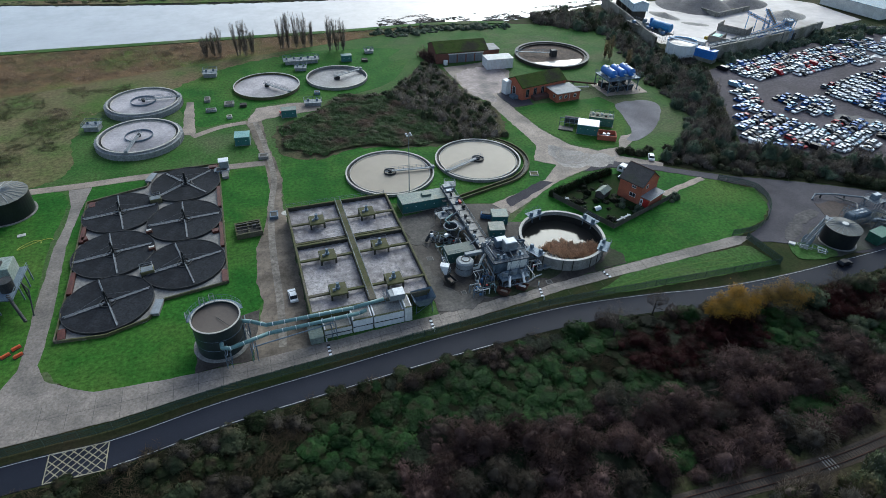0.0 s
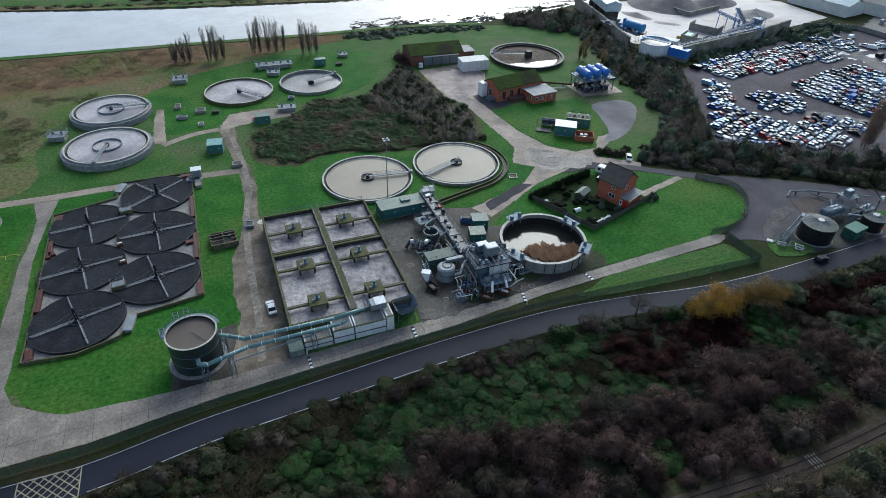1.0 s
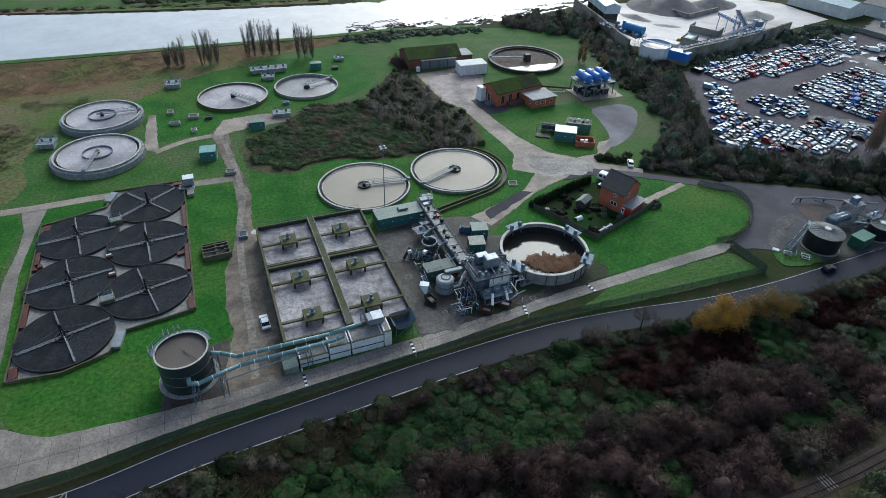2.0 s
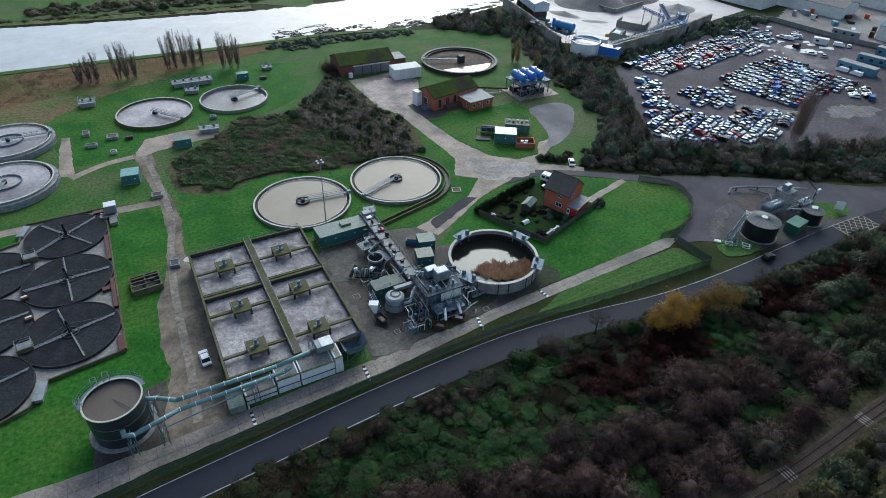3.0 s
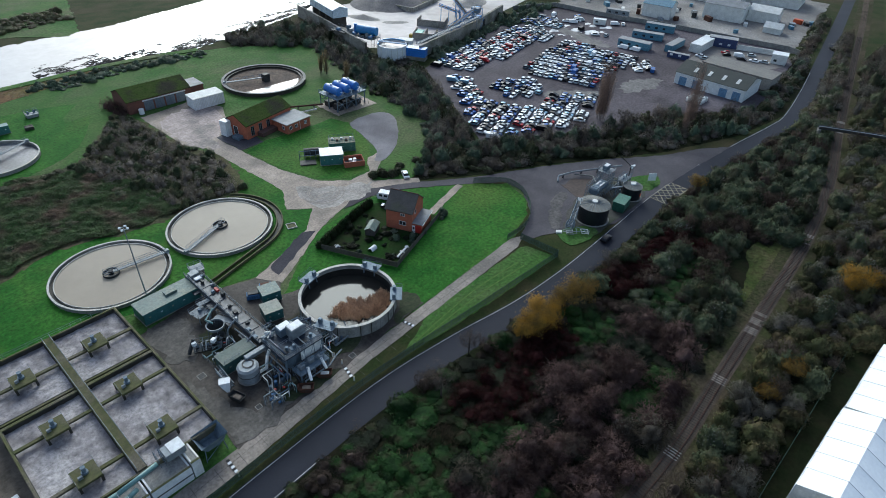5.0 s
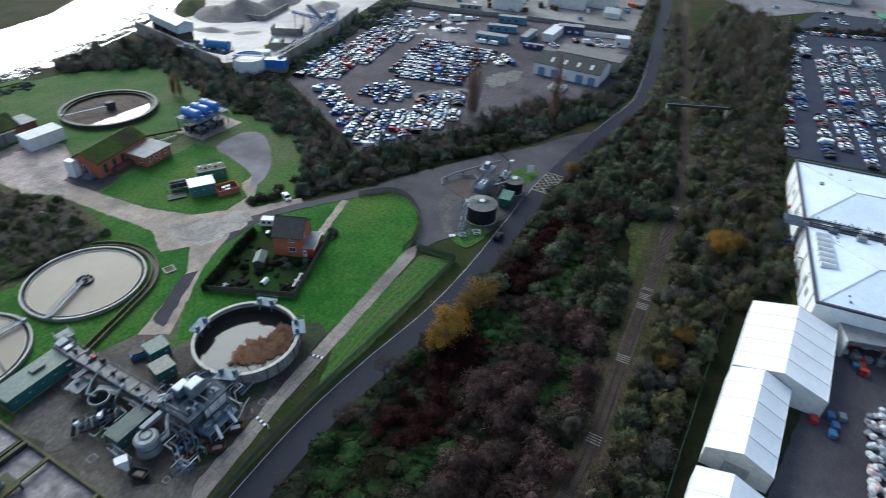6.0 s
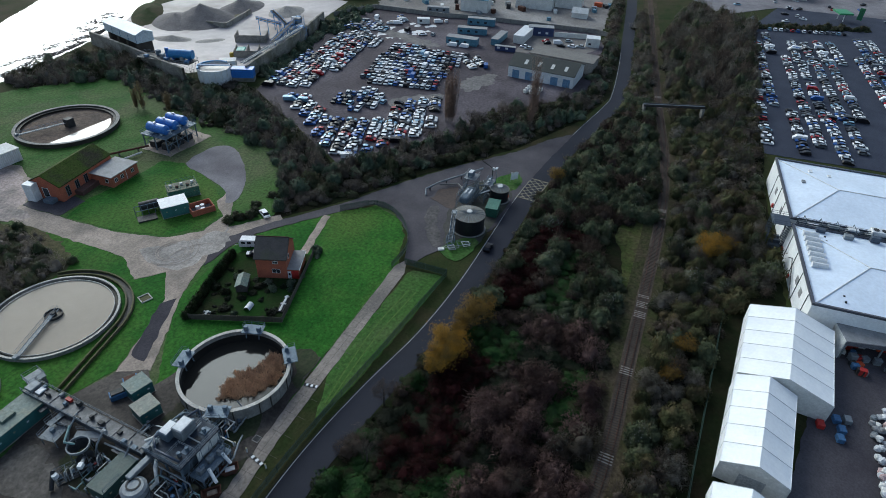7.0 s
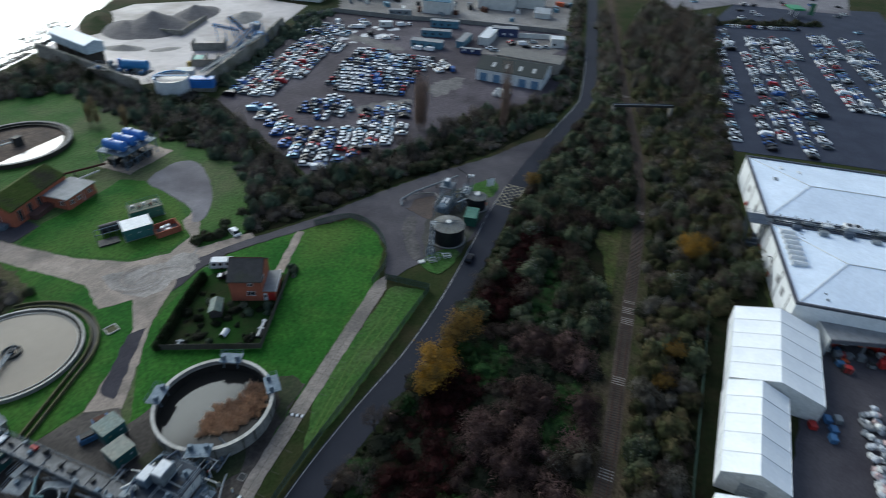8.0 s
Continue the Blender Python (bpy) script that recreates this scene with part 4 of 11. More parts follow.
# ---- round settling tanks ----
def scraper_bridge(t, r, a, z, mat_, full=False, w=0.9):
    """A walkway from the hub to the rim with railings and a drive carriage."""
    c, s = math.cos(radians(a)), math.sin(radians(a))

    def at(d, o, zz):
        return (d * c - o * s, d * s + o * c, zz)

    bm = B()
    for o in (-w / 2, w / 2):
        tube(bm, at(-1.5, o, z), at(r, o, z), 0.13, 5)
        tube(bm, at(-1.5, o, z + 1.1), at(r, o, z + 1.1), 0.05, 4)
        tube(bm, at(-1.5, o, z + 0.6), at(r, o, z + 0.6), 0.03, 4)
        k = -1.5
        while k <= r:
            tube(bm, at(k, o, z), at(k, o, z + 1.1), 0.03, 4)
            k += 1.4
    br = part("bridge", bm, mat_, t, "steel walkway bridge with handrails")
    bm = B()
    n = int(r / 0.5)
    for k in range(n):
        v = [bm.verts.new(at(k * r / n + d, o, z + 0.1)) for d, o in ((0, -w / 2), (r / n * 0.8, -w / 2), (r / n * 0.8, w / 2), (0, w / 2))]
        bm.faces.new(v)
    part("deck", bm, mat_, br)["kind"] = "stuff"
    bm = B()
    cx, cy, _ = at(r, 0, 0)
    cbox(bm, cx, cy, z - 0.2, 1.0, 1.0, 0.7)
    part("drive_carriage", bm, mat_, t)
    return br


def round_tank(x, y, r, label, rim_z, water_z, wall_mat, water_mat, bridge=None, channel=True, hub=2.2, outer=0.0, scum=0.0):
    t = thing("settling_tank", (x, y, 0), 0, label, "tank", "round settling tanks")
    part("wall", ring(B(), 0, 0, -0.5, rim_z, r - 0.35, r, 96), wall_mat, t)
    part("coping", ring(B(), 0, 0, rim_z, rim_z + 0.08, r - 0.42, r + 0.05, 96), PALE_RIM, t)
    bm = B()
    cyl(bm, 0, 0, water_z - 0.3, water_z, r - 0.36 - (1.0 if channel else 0), seg=96)
    part("water", bm, water_mat, t)
    if channel:
        part("launder_wall", ring(B(), 0, 0, water_z - 0.3, water_z + 0.22, r - 1.36, r - 1.2, 96), PALE_RIM, t, "pale weir wall")
        part("launder_floor", ring(B(), 0, 0, water_z - 0.6, water_z - 0.35, r - 1.2, r - 0.36, 96), DARK_CONC, t)
    if outer:
        part("outer_channel", ring(B(), 0, 0, 0, rim_z - 0.55, r, r + outer, 96), wall_mat, t)
        n = 60
        for k in range(n):
            a = 2 * math.pi * k / n
            bm = cbox(B(), 0, 0, 0, 0.12, 0.3, rim_z - 0.5)
            bmesh.ops.transform(bm, matrix=pose(0, 0, 0, 0, 0, math.degrees(a)) @ Matrix.Translation((r + outer + 0.05, 0, 0)), verts=bm.verts)
            part("buttress", bm, wall_mat, t)
    if hub:
        bm = B()
        ring(bm, 0, 0, water_z - 0.3, water_z + 0.55, hub - 0.14, hub, 32)
        part("stilling_ring", bm, DARK_STEEL if hub < 2.5 else BLUE_STEEL, t)
        part("hub_column", cyl(B(), 0, 0, water_z - 0.3, water_z + 1.0, 0.6, seg=12), DARK_STEEL, t)
    if bridge is not None:
        scraper_bridge(t, r - 0.2, bridge, rim_z + 0.25, STEEL)
    return t


round_tank(37.9, 155.1, 13.45, "round settling tank full of brown-grey water with a scraper bridge", 0.9, 0.55, WALLC, TANKWATER, -6, True, 1.9)
round_tank(66.8, 155.4, 13.6, "round settling tank full of brown-grey water with a scraper bridge", 0.9, 0.55, WALLC, TANKWATER, 203, True, 1.9)
round_tank(-34.9, 198.1, 12.4, "raised round settling tank of blue-grey concrete with grey water", 2.4, 1.9, BLUE_CONC := mat("blue_grey_concrete", (0.17, 0.18, 0.185), (0.25, 0.26, 0.265), 0.6, 2.0, 0.7), GREYWATER, 256, True, 4.3, 0.9)
round_tank(-35.1, 226.9, 12.2, "raised round settling tank of blue-grey concrete with grey water", 2.4, 1.9, BLUE_CONC, GREYWATER, 0, True, 4.3, 0.9)
round_tank(8.8, 233.4, 12.6, "round settling tank with a dark mossy wall and pale still water", 1.2, 0.5, MOSSY, GREYWATER, -52, False, 0.9)
round_tank(36.7, 235.2, 12.2, "round settling tank drained to dark sludge with a long bridge", 1.1, 0.1, WALLC, mat("dark_sludge_floor", (0.085, 0.085, 0.095), (0.19, 0.19, 0.20), 0.25, 1.2, 0.3, bump=0.3, c=(0.06, 0.055, 0.055)), 25, False, 1.2)
# sunken tank with half-drained floor
t = thing("sunken_tank", (134.2, 236.4, 0), 0, "large round sunken tank of dark concrete half drained", "tank")
part("rim_wall", ring(B(), 0, 0, 0, 1.5, 15.7, 16.5, 96), DARK_CONC, t)
part("coping", ring(B(), 0, 0, 1.5, 1.6, 15.6, 16.7, 96), WALLC, t)
part("track_ring", ring(B(), 0, 0, 0.9, 1.1, 14.6, 15.7, 96), DARK_CONC, t)
part("floor", cyl(B(), 0, 0, 0.05, 0.35, 15.6, seg=96), mat("silty_floor", (0.16, 0.12, 0.095), (0.10, 0.08, 0.068), 0.15, 1.0, 0.88, spec=0.08), t)
bm = B()
n = 60
pts = [(13.6 * math.cos(a), 13.6 * math.sin(a)) for a in (math.radians(205 + 125 * i / n) for i in range(n + 1))]
v = [bm.verts.new((x, y, 0.42)) for x, y in pts]
bm.faces.new(v)
part("pool", bm, SHALLOW, t, "pool of standing water coloured pale as reflected sky")
bm = cbox(B(), 0.5, -0.5, 0.35, 2.6, 2.4, 3.0, 0.1)
part("hub_block", bm, DARK_STEEL, t)
scraper_bridge(t, 15.6, 160, 1.9, STEEL)
# curved channel beside the second settling tank
t = thing("outlet_channel", (66.8, 155.4, 0), 0, "curved mossy concrete outlet channel round the settling tank", "channel")
for r0 in (14.6, 16.1):
    part("channel_wall", ring(B(), 0, 0, 0, 0.75, r0, r0 + 0.35, 48, -75, 50), MOSSY, t)
part("channel_floor", ring(B(), 0, 0, 0.02, 0.2, 14.95, 16.1, 48, -75, 50), DARK_CONC, t)
bm = B()
for o in (-0.75, 0.75):
    d = Vector((-0.96, -0.26)).normalized()
    p0 = Vector((15.5 * math.cos(radians(-75)), 15.5 * math.sin(radians(-75)))) + Vector((-d.y, d.x)) * o
    strip(bm, [tuple(p0), tuple(p0 + d * 19)], 0.17, 0.17, 0.75, 0.75)
part("channel_wall", bm, MOSSY, t)

# ---- reed tank ----
t = thing("reed_tank", (71.2, 107.5, 0), 0, "round concrete tank with low water and a bed of dry reeds", "tank")
part("wall", ring(B(), 0, 0, 0, 3.2, 10.45, 11.0, 96), WALLC, t)
part("coping", ring(B(), 0, 0, 3.2, 3.3, 10.4, 11.1, 96), PALE_RIM, t)
part("inner_lining", ring(B(), 0, 0, 0.3, 2.2, 10.33, 10.45, 96), STAIN, t, "black tide-stained band")
part("water", cyl(B(), 0, 0, 0.1, 0.35, 10.4, seg=96), POND, t)
for k in range(28):
    a = radians(k * 360 / 28)
    bm = cbox(B(), 0, 0, 0, 0.16, 0.2, 3.2)
    bmesh.ops.transform(bm, matrix=Matrix.Rotation(a, 4, "Z") @ Matrix.Translation((11.04, 0, 0)), verts=bm.verts)
    part("panel_joint", bm, DARK_CONC if k % 3 else WALLC, t)
for a in (105, 20, 205, 315):
    an = radians(a)
    m = Matrix.Rotation(an, 4, "Z")
    bm = B()
    box(bm, 9.6, 12.3, -2.2, 2.2, 3.3, 3.45)
    for y in (-1.4, 1.4):
        box(bm, 10.2, 10.9, y - 0.4, y + 0.4, 3.45, 4.5, 0.05)
    bmesh.ops.transform(bm, matrix=m, verts=bm.verts)
    pl = part("aerator_platform", bm, BLUE_STEEL, t, "blue-grey steel platform on the tank rim")
    bm = B()
    for x, y in ((12.3, -2.2), (12.3, -0.7), (12.3, 0.8), (12.3, 2.2), (10.9, -2.2), (10.9, 2.2)):
        tube(bm, (x, y, 3.45), (x, y, 4.5), 0.04, 4)
    for zz in (4.0, 4.5):
        for p, q in (((10.9, -2.2), (12.3, -2.2)), ((12.3, -2.2), (12.3, 2.2)), ((12.3, 2.2), (10.9, 2.2))):
            tube(bm, (*p, zz), (*q, zz), 0.035, 4)
    for y in (-1.4, 1.4):
        tube(bm, (9.9, y, 1.6), (10.2, y, 3.6), 0.16, 6)
    bmesh.ops.transform(bm, matrix=m, verts=bm.verts)
    part("railing", bm, BLUE_STEEL, pl)
rng = random.Random(5)
bm = B()
REED_CLUMP = [(-6.0, -0.6), (-2.8, 1.2), (1.4, 0.0), (5.0, -2.6), (8.6, -1.6), (8.4, -5.0), (5.6, -7.8), (1.6, -8.2), (-1.6, -6.2), (-4.8, -3.6)]
for _ in range(13000):
    x, y = rng.uniform(-7, 9.5), rng.uniform(-9, 2)
    if not inside(REED_CLUMP, x + 1.6 * noise.noise((x * 0.7, y * 0.7, 1)), y + 1.2 * noise.noise((x * 0.7, y * 0.7, 9))) or math.hypot(x, y) > 10.1:
        continue
    h, d = rng.uniform(0.35, 1.0), rng.uniform(0, 6.28)
    dx, dy = 0.05 * math.cos(d), 0.05 * math.sin(d)
    lx, ly = rng.uniform(-0.6, 0.6), rng.uniform(-0.6, 0.6)
    bm.faces.new([bm.verts.new(p) for p in ((x - dx, y - dy, 0.3), (x + dx, y + dy, 0.3), (x + lx + dx, y + ly + dy, 0.3 + h), (x + lx - dx, y + ly - dy, 0.3 + h))])
ob = part("reeds", bm, leaf_mat("reed_stems", (0.52, 0.35, 0.235), (0.62, 0.43, 0.29), (0.42, 0.28, 0.19), 0.4, (0.75, 1.25), True), None)
ob.location = (71.2, 107.5, 0)
tagged(ob, "dense dry brown reeds growing in the tank", "reeds", kind="stuff")

# ---- sludge digester and its pipes ----
t = thing("digester_tank", (-13.5, 97.0, 0), 0, "black steel digester tank open at the top with settled brown sludge", "tank")
part("shell", ring(B(), 0, 0, 0, 7.5, 4.7, 4.8, 64), mat("dark_green_steel", (0.016, 0.026, 0.026), (0.025, 0.036, 0.036), 0.4, 2.0, 0.35), t)
part("rim", ring(B(), 0, 0, 7.5, 7.65, 4.62, 4.92, 64), PALE_RIM, t, "pale steel rim")
part("sludge_surface", cyl(B(), 0, 0, 6.6, 7.0, 4.69, seg=64), SLUDGE, t)
part("foundation", cyl(B(), 0, 0, 0, 0.12, 5.7, seg=48), WALLC, t)
for z in (2.4, 4.9):
    part("band", ring(B(), 0, 0, z, z + 0.12, 4.8, 4.84, 64), BLUE_STEEL, t)
part("dip_pipe", tube(B(), (0.1, 0.3, 7.15), (2.6, -3.3, 7.3), 0.06, 5), DARK_STEEL, t)
bm = B()
for k in range(15):
    a = radians(20 + k * 11)
    c, s = math.cos(a), math.sin(a)
    tube(bm, (5.0 * c, 5.0 * s, 7.2), (5.6 * c, 5.6 * s, 7.4), 0.04, 4)
    tube(bm, (5.6 * c, 5.6 * s, 7.3), (5.6 * c, 5.6 * s, 8.6), 0.035, 4)
    if k:
        for zz in (7.95, 8.6):
            tube(bm, (5.6 * pc, 5.6 * ps, zz), (5.6 * c, 5.6 * s, zz), 0.03, 4)
    pc, ps = c, s
part("railing", bm, BLUE_STEEL, t)
part("gallery", ring(B(), 0, 0, 7.25, 7.33, 4.85, 5.65, 40, 15, 178), BLUE_STEEL, t, "blue-grey walkway round the tank")
for a in (95, 118, 172):
    c, s = math.cos(radians(a)), math.sin(radians(a))
    bm = B()
    for sx in (-0.45, 0.45):
        for sy in (-0.45, 0.45):
            tube(bm, (5.1 * c + sx, 5.1 * s + sy, 7.3), (5.1 * c + sx, 5.1 * s + sy, 9.2), 0.05, 4)
    for zz in (8.3, 9.2):
        for p, q in (((-1, -1), (1, -1)), ((1, -1), (1, 1)), ((1, 1), (-1, 1)), ((-1, 1), (-1, -1))):
            tube(bm, (5.1 * c + 0.45 * p[0], 5.1 * s + 0.45 * p[1], zz), (5.1 * c + 0.45 * q[0], 5.1 * s + 0.45 * q[1], zz), 0.04, 4)
    part("mixer_frame", bm, STEEL, t)
t = thing("pipe_bridge", (0, 0, 0), 0, "two pale teal sludge pipes on steel trestles", "pipeline")
bm = pipe(B(), [(-9.2, 97.0, 5.2), (-7.0, 96.4, 4.9), (-4.0, 94.4, 4.9), (14.0, 94.2, 5.0), (20.8, 94.8, 5.2)], 0.42, 10)
part("pipe", bm, TEAL_PIPE, t, smooth=True)
bm = pipe(B(), [(-13.0, 91.9, 5.0), (-13.0, 91.0, 4.4), (-11.5, 90.6, 4.2), (-4.0, 92.6, 4.2), (15.0, 92.9, 4.3), (16.6, 93.6, 4.1)], 0.42, 10)
part("pipe", bm, TEAL_PIPE, t, smooth=True)
for pts_, nm in (([(-7.0, 96.4, 4.9), (-4.0, 94.4, 4.9), (14.0, 94.2, 5.0)], 9), ([(-11.5, 90.6, 4.2), (-4.0, 92.6, 4.2), (15.0, 92.9, 4.3)], 10)):
    ln = [p[:2] for p in pts_]
    tot = sum(math.dist(a, b_) for a, b_ in zip(ln, ln[1:]))
    for k in range(nm + 1):
        (x, y), an = along(ln, min(tot * k / nm, tot - 0.01))
        d = Vector((math.cos(radians(an)), math.sin(radians(an)), 0)) * 0.07
        p = Vector((x, y, pts_[0][2] + (0.06 if k > nm / 2 else 0)))
        part("pipe_clamp", tube(B(), p - d, p + d, 0.46, 10), WHITE, t, "white pipe clamp")
for x, y, h in ((-12.2, 90.0, 3.7), (-7.2, 90.2, 3.7), (9.2, 92.0, 3.7), (-8.2, 96.6, 4.4)):
    bm = B()
    for sx in (-0.5, 0.5):
        tube(bm, (x + sx, y - 0.7, 0), (x + sx, y - 0.3, h), 0.09, 5)
        tube(bm, (x + sx, y + 1.3, 0), (x + sx, y + 1.0, h), 0.09, 5)
    tube(bm, (x - 0.5, y - 0.6, 0.4), (x + 0.5, y - 0.4, h - 0.2), 0.05, 4)
    tube(bm, (x + 0.5, y - 0.6, 0.4), (x - 0.5, y - 0.4, h - 0.2), 0.05, 4)
    tube(bm, (x, y - 0.7, h), (x, y + 2.6, h), 0.1, 5)
    part("trestle", bm, BLUE_STEEL, t, "blue-grey steel trestle")
bm = B()
tube(bm, (-7.2, 90.2, 3.65), (9.2, 92.2, 3.75), 0.14, 6)
part("pipe_beam", bm, BLUE_STEEL, t)

# pump cells in front of the basin
for x0, x1, h, mt in ((7.2, 13.0, 2.2, OFFWHITE), (13.3, 17.6, 3.4, WHITE), (17.9, 24.6, 3.4, WHITE), (24.8, 26.4, 4.0, OFFWHITE)):
    t = thing("pump_cell", ((x0 + x1) / 2, 94.2, 0), 0, "white-painted concrete pump cell against the basin wall", "pump cell", "pump cells of the basin")
    w = x1 - x0
    part("wall", box(B(), -w / 2, w / 2, -2.4, -2.1, 0, h, 0.03), mt, t)
    for sx in (-1, 1):
        part("wall", box(B(), min(sx * w / 2, sx * (w / 2 - 0.3)), max(sx * w / 2, sx * (w / 2 - 0.3)), -2.1, 1.8, 0, h, 0.03), mt, t)
    part("sump_cover", box(B(), -w / 2 + 0.3, w / 2 - 0.3, -2.1, 1.7, 0, h - 0.15), WALLC, t)
    part("coping", box(B(), -w / 2, w / 2, -2.45, -2.05, h + 0.003, h + 0.12, 0.02), MOSSY, t)
    if w > 4:
        part("cable_tray", box(B(), -w / 2, w / 2, -2.52, -2.42, h * 0.45, h * 0.45 + 0.14), DARK_STEEL, t)
t = thing("inlet_house", (23.5, 95.5, 0), 0, "grey steel inlet screen housing on the basin wall", "screen housing")
part("housing", cbox(B(), 0.4, 0.2, 4.2, 3.4, 2.4, 1.5, 0.05), STEEL, t)
part("roof_plate", cbox(B(), 0.9, 0.2, 5.7, 2.4, 2.5, 0.12, 0.02), WHITE, t)
bm = B()
for x in (-2.4, -1.6):
    for y in (-1.0, 0.0, 1.0):
        tube(bm, (x, y, 4), (x, y, 6.4), 0.05, 4)
    tube(bm, (x, -1.0, 6.4), (x, 1.0, 6.4), 0.04, 4)
part("frame", bm, BLUE_STEEL, t)
t = thing("steel_hopper", (29.6, 94.6, 0), 0, "blue-grey steel skip hopper with sloping sides on legs", "hopper")
bm = B()
lo = [bm.verts.new(p) for p in ((-1.2, -1.2, 2.0), (1.2, -1.2, 2.0), (1.2, 1.2, 2.0), (-1.2, 1.2, 2.0))]
hi = [bm.verts.new(p) for p in ((-2.4, -1.9, 4.2), (2.6, -1.9, 4.6), (2.6, 1.9, 4.6), (-2.4, 1.9, 4.2))]
for i in range(4):
    bm.faces.new((lo[i], lo[(i + 1) % 4], hi[(i + 1) % 4], hi[i]))
bm.faces.new(lo[::-1])
part("bin", bm, BLUE_STEEL, t)
for sx in (-2, 2):
    for sy in (-1.5, 1.5):
        part("leg", tube(B(), (sx, sy, 0), (sx * 0.8, sy * 0.8, 3.4), 0.09, 5), BLUE_STEEL, t)
part("brace", tube(B(), (-2, -1.5, 0.3), (2, -1.5, 3.2), 0.06, 4), BLUE_STEEL, t)
t = thing("valve_kiosk", (5.4, 92.0, 0), 0, "pale green valve kiosk box with a sloping lid", "kiosk")
part("body", cbox(B(), 0, 0.6, 0, 2.8, 3.6, 1.7, 0.05), mat("grey_green_box", (0.15, 0.19, 0.17), (0.2, 0.23, 0.2), 0.5, 2.0, 0.6), t)
part("lid", cbox(B(), 0, 0.6, 1.7, 3.0, 3.8, 0.12, 0.03), TEAL_ROOF, t)
# open grit hopper beside the dirt track
t = thing("grit_pit", (-5.2, 136.4, 0), 3, "mossy concrete grit pit with open chambers and timber beams", "pit")
for a in ((-3.3, 3.3, -2.9, -2.5), (-3.3, 3.3, 2.5, 2.9), (-3.3, -2.9, -2.5, 2.5), (2.9, 3.3, -2.5, 2.5), (-0.2, 0.2, -2.5, 2.5)):
    part("pit_wall", box(B(), *a, 0, 1.5, 0.03), MOSSY, t)
part("pit_floor", box(B(), -2.9, 2.9, -2.5, 2.5, 0, 0.3), DARK_CONC, t)
for y in (-1.2, 0.3, 1.6):
    part("beam", box(B(), -3.1, 3.1, y - 0.15, y + 0.15, 1.5, 1.7), TIMBER, t)
part("box", cbox(B(), 1.5, -0.6, 1.7, 0.9, 0.8, 0.6), DARK_STEEL, t)

# ---- generic built things ----
def gable_roof(t, x0, x1, y0, y1, eave, ridge, roof_mat, wall_mat, over=0.35, along_x=True, name="roof", th=0.18):
    """Gables and two roof slopes with thickness; the ridge runs along x."""
    ym = (y0 + y1) / 2
    for x in (x0, x1 - 0.25):
        bm = B()
        a = [bm.verts.new((x, y, z)) for y, z in ((y0, eave), (y1, eave), (ym, ridge - 0.05))]
        b_ = [bm.verts.new((x + 0.25, y, z)) for y, z in ((y0, eave), (y1, eave), (ym, ridge - 0.05))]
        bm.faces.new(a)
        bm.faces.new(b_[::-1])
        for i in range(3):
            bm.faces.new((a[i], b_[i], b_[(i + 1) % 3], a[(i + 1) % 3]))
        part("gable", bm, wall_mat, t)
    out = []
    for s in (-1, 1):
        ye = (y0 - over) if s < 0 else (y1 + over)
        drop = (ridge - eave) * over / abs(ym - y0)
        bm = B()
        q = [(x0 - over, ye, eave - drop), (x1 + over, ye, eave - drop), (x1 + over, ym, ridge), (x0 - over, ym, ridge)]
        lo = [bm.verts.new(p) for p in q]
        hi = [bm.verts.new((p[0], p[1], p[2] + th)) for p in q]
        bm.faces.new(lo[::-1])
        bm.faces.new(hi)
        for i in range(4):
            bm.faces.new((lo[i], lo[(i + 1) % 4], hi[(i + 1) % 4], hi[i]))
        out.append(part(name, bm, roof_mat, t))
    return out


def walls(t, x0, x1, y0, y1, h, mt, th=0.3, nm="wall", z0=0.0):
    for a in ((x0, x1, y0, y0 + th), (x0, x1, y1 - th, y1), (x0, x0 + th, y0 + th, y1 - th), (x1 - th, x1, y0 + th, y1 - th)):
        part(nm, box(B(), *a, z0, h), mt, t)


def window(t, x, y, z, w, h, face="y-", frame_mat=None, glass=None, nm="window"):
    """A framed window proud of a wall that faces along face."""
    fm, gm = frame_mat or WHITE, glass or GLASS
    d = 0.06
    bm = B()
    e = 0.09
    if face[0] == "y":
        s = -1 if face[1] == "-" else 1
        ya, yb = sorted((y, y + s * d))
        for a in ((x - w / 2, x + w / 2, z, z + e), (x - w / 2, x + w / 2, z + h - e, z + h), (x - w / 2, x - w / 2 + e, z + e, z + h - e), (x + w / 2 - e, x + w / 2, z + e, z + h - e), (x - e / 2, x + e / 2, z + e, z + h - e)):
            box(bm, a[0], a[1], ya, yb, a[2], a[3])
        wd = part(nm, bm, fm, t)
        part("pane", box(B(), x - w / 2 + e, x + w / 2 - e, *sorted((y - s * 0.01, y + s * 0.025)), z + e, z + h - e), gm, wd)
    else:
        s = -1 if face[1] == "-" else 1
        xa, xb = sorted((x, x + s * d))
        for a in ((y - w / 2, y + w / 2, z, z + e), (y - w / 2, y + w / 2, z + h - e, z + h), (y - w / 2, y - w / 2 + e, z + e, z + h - e), (y + w / 2 - e, y + w / 2, z + e, z + h - e)):
            box(bm, xa, xb, a[0], a[1], a[2], a[3])
        wd = part(nm, bm, fm, t)
        part("pane", box(B(), *sorted((x - s * 0.01, x + s * 0.025)), y - w / 2 + e, y + w / 2 - e, z + e, z + h - e), gm, wd)
    return wd


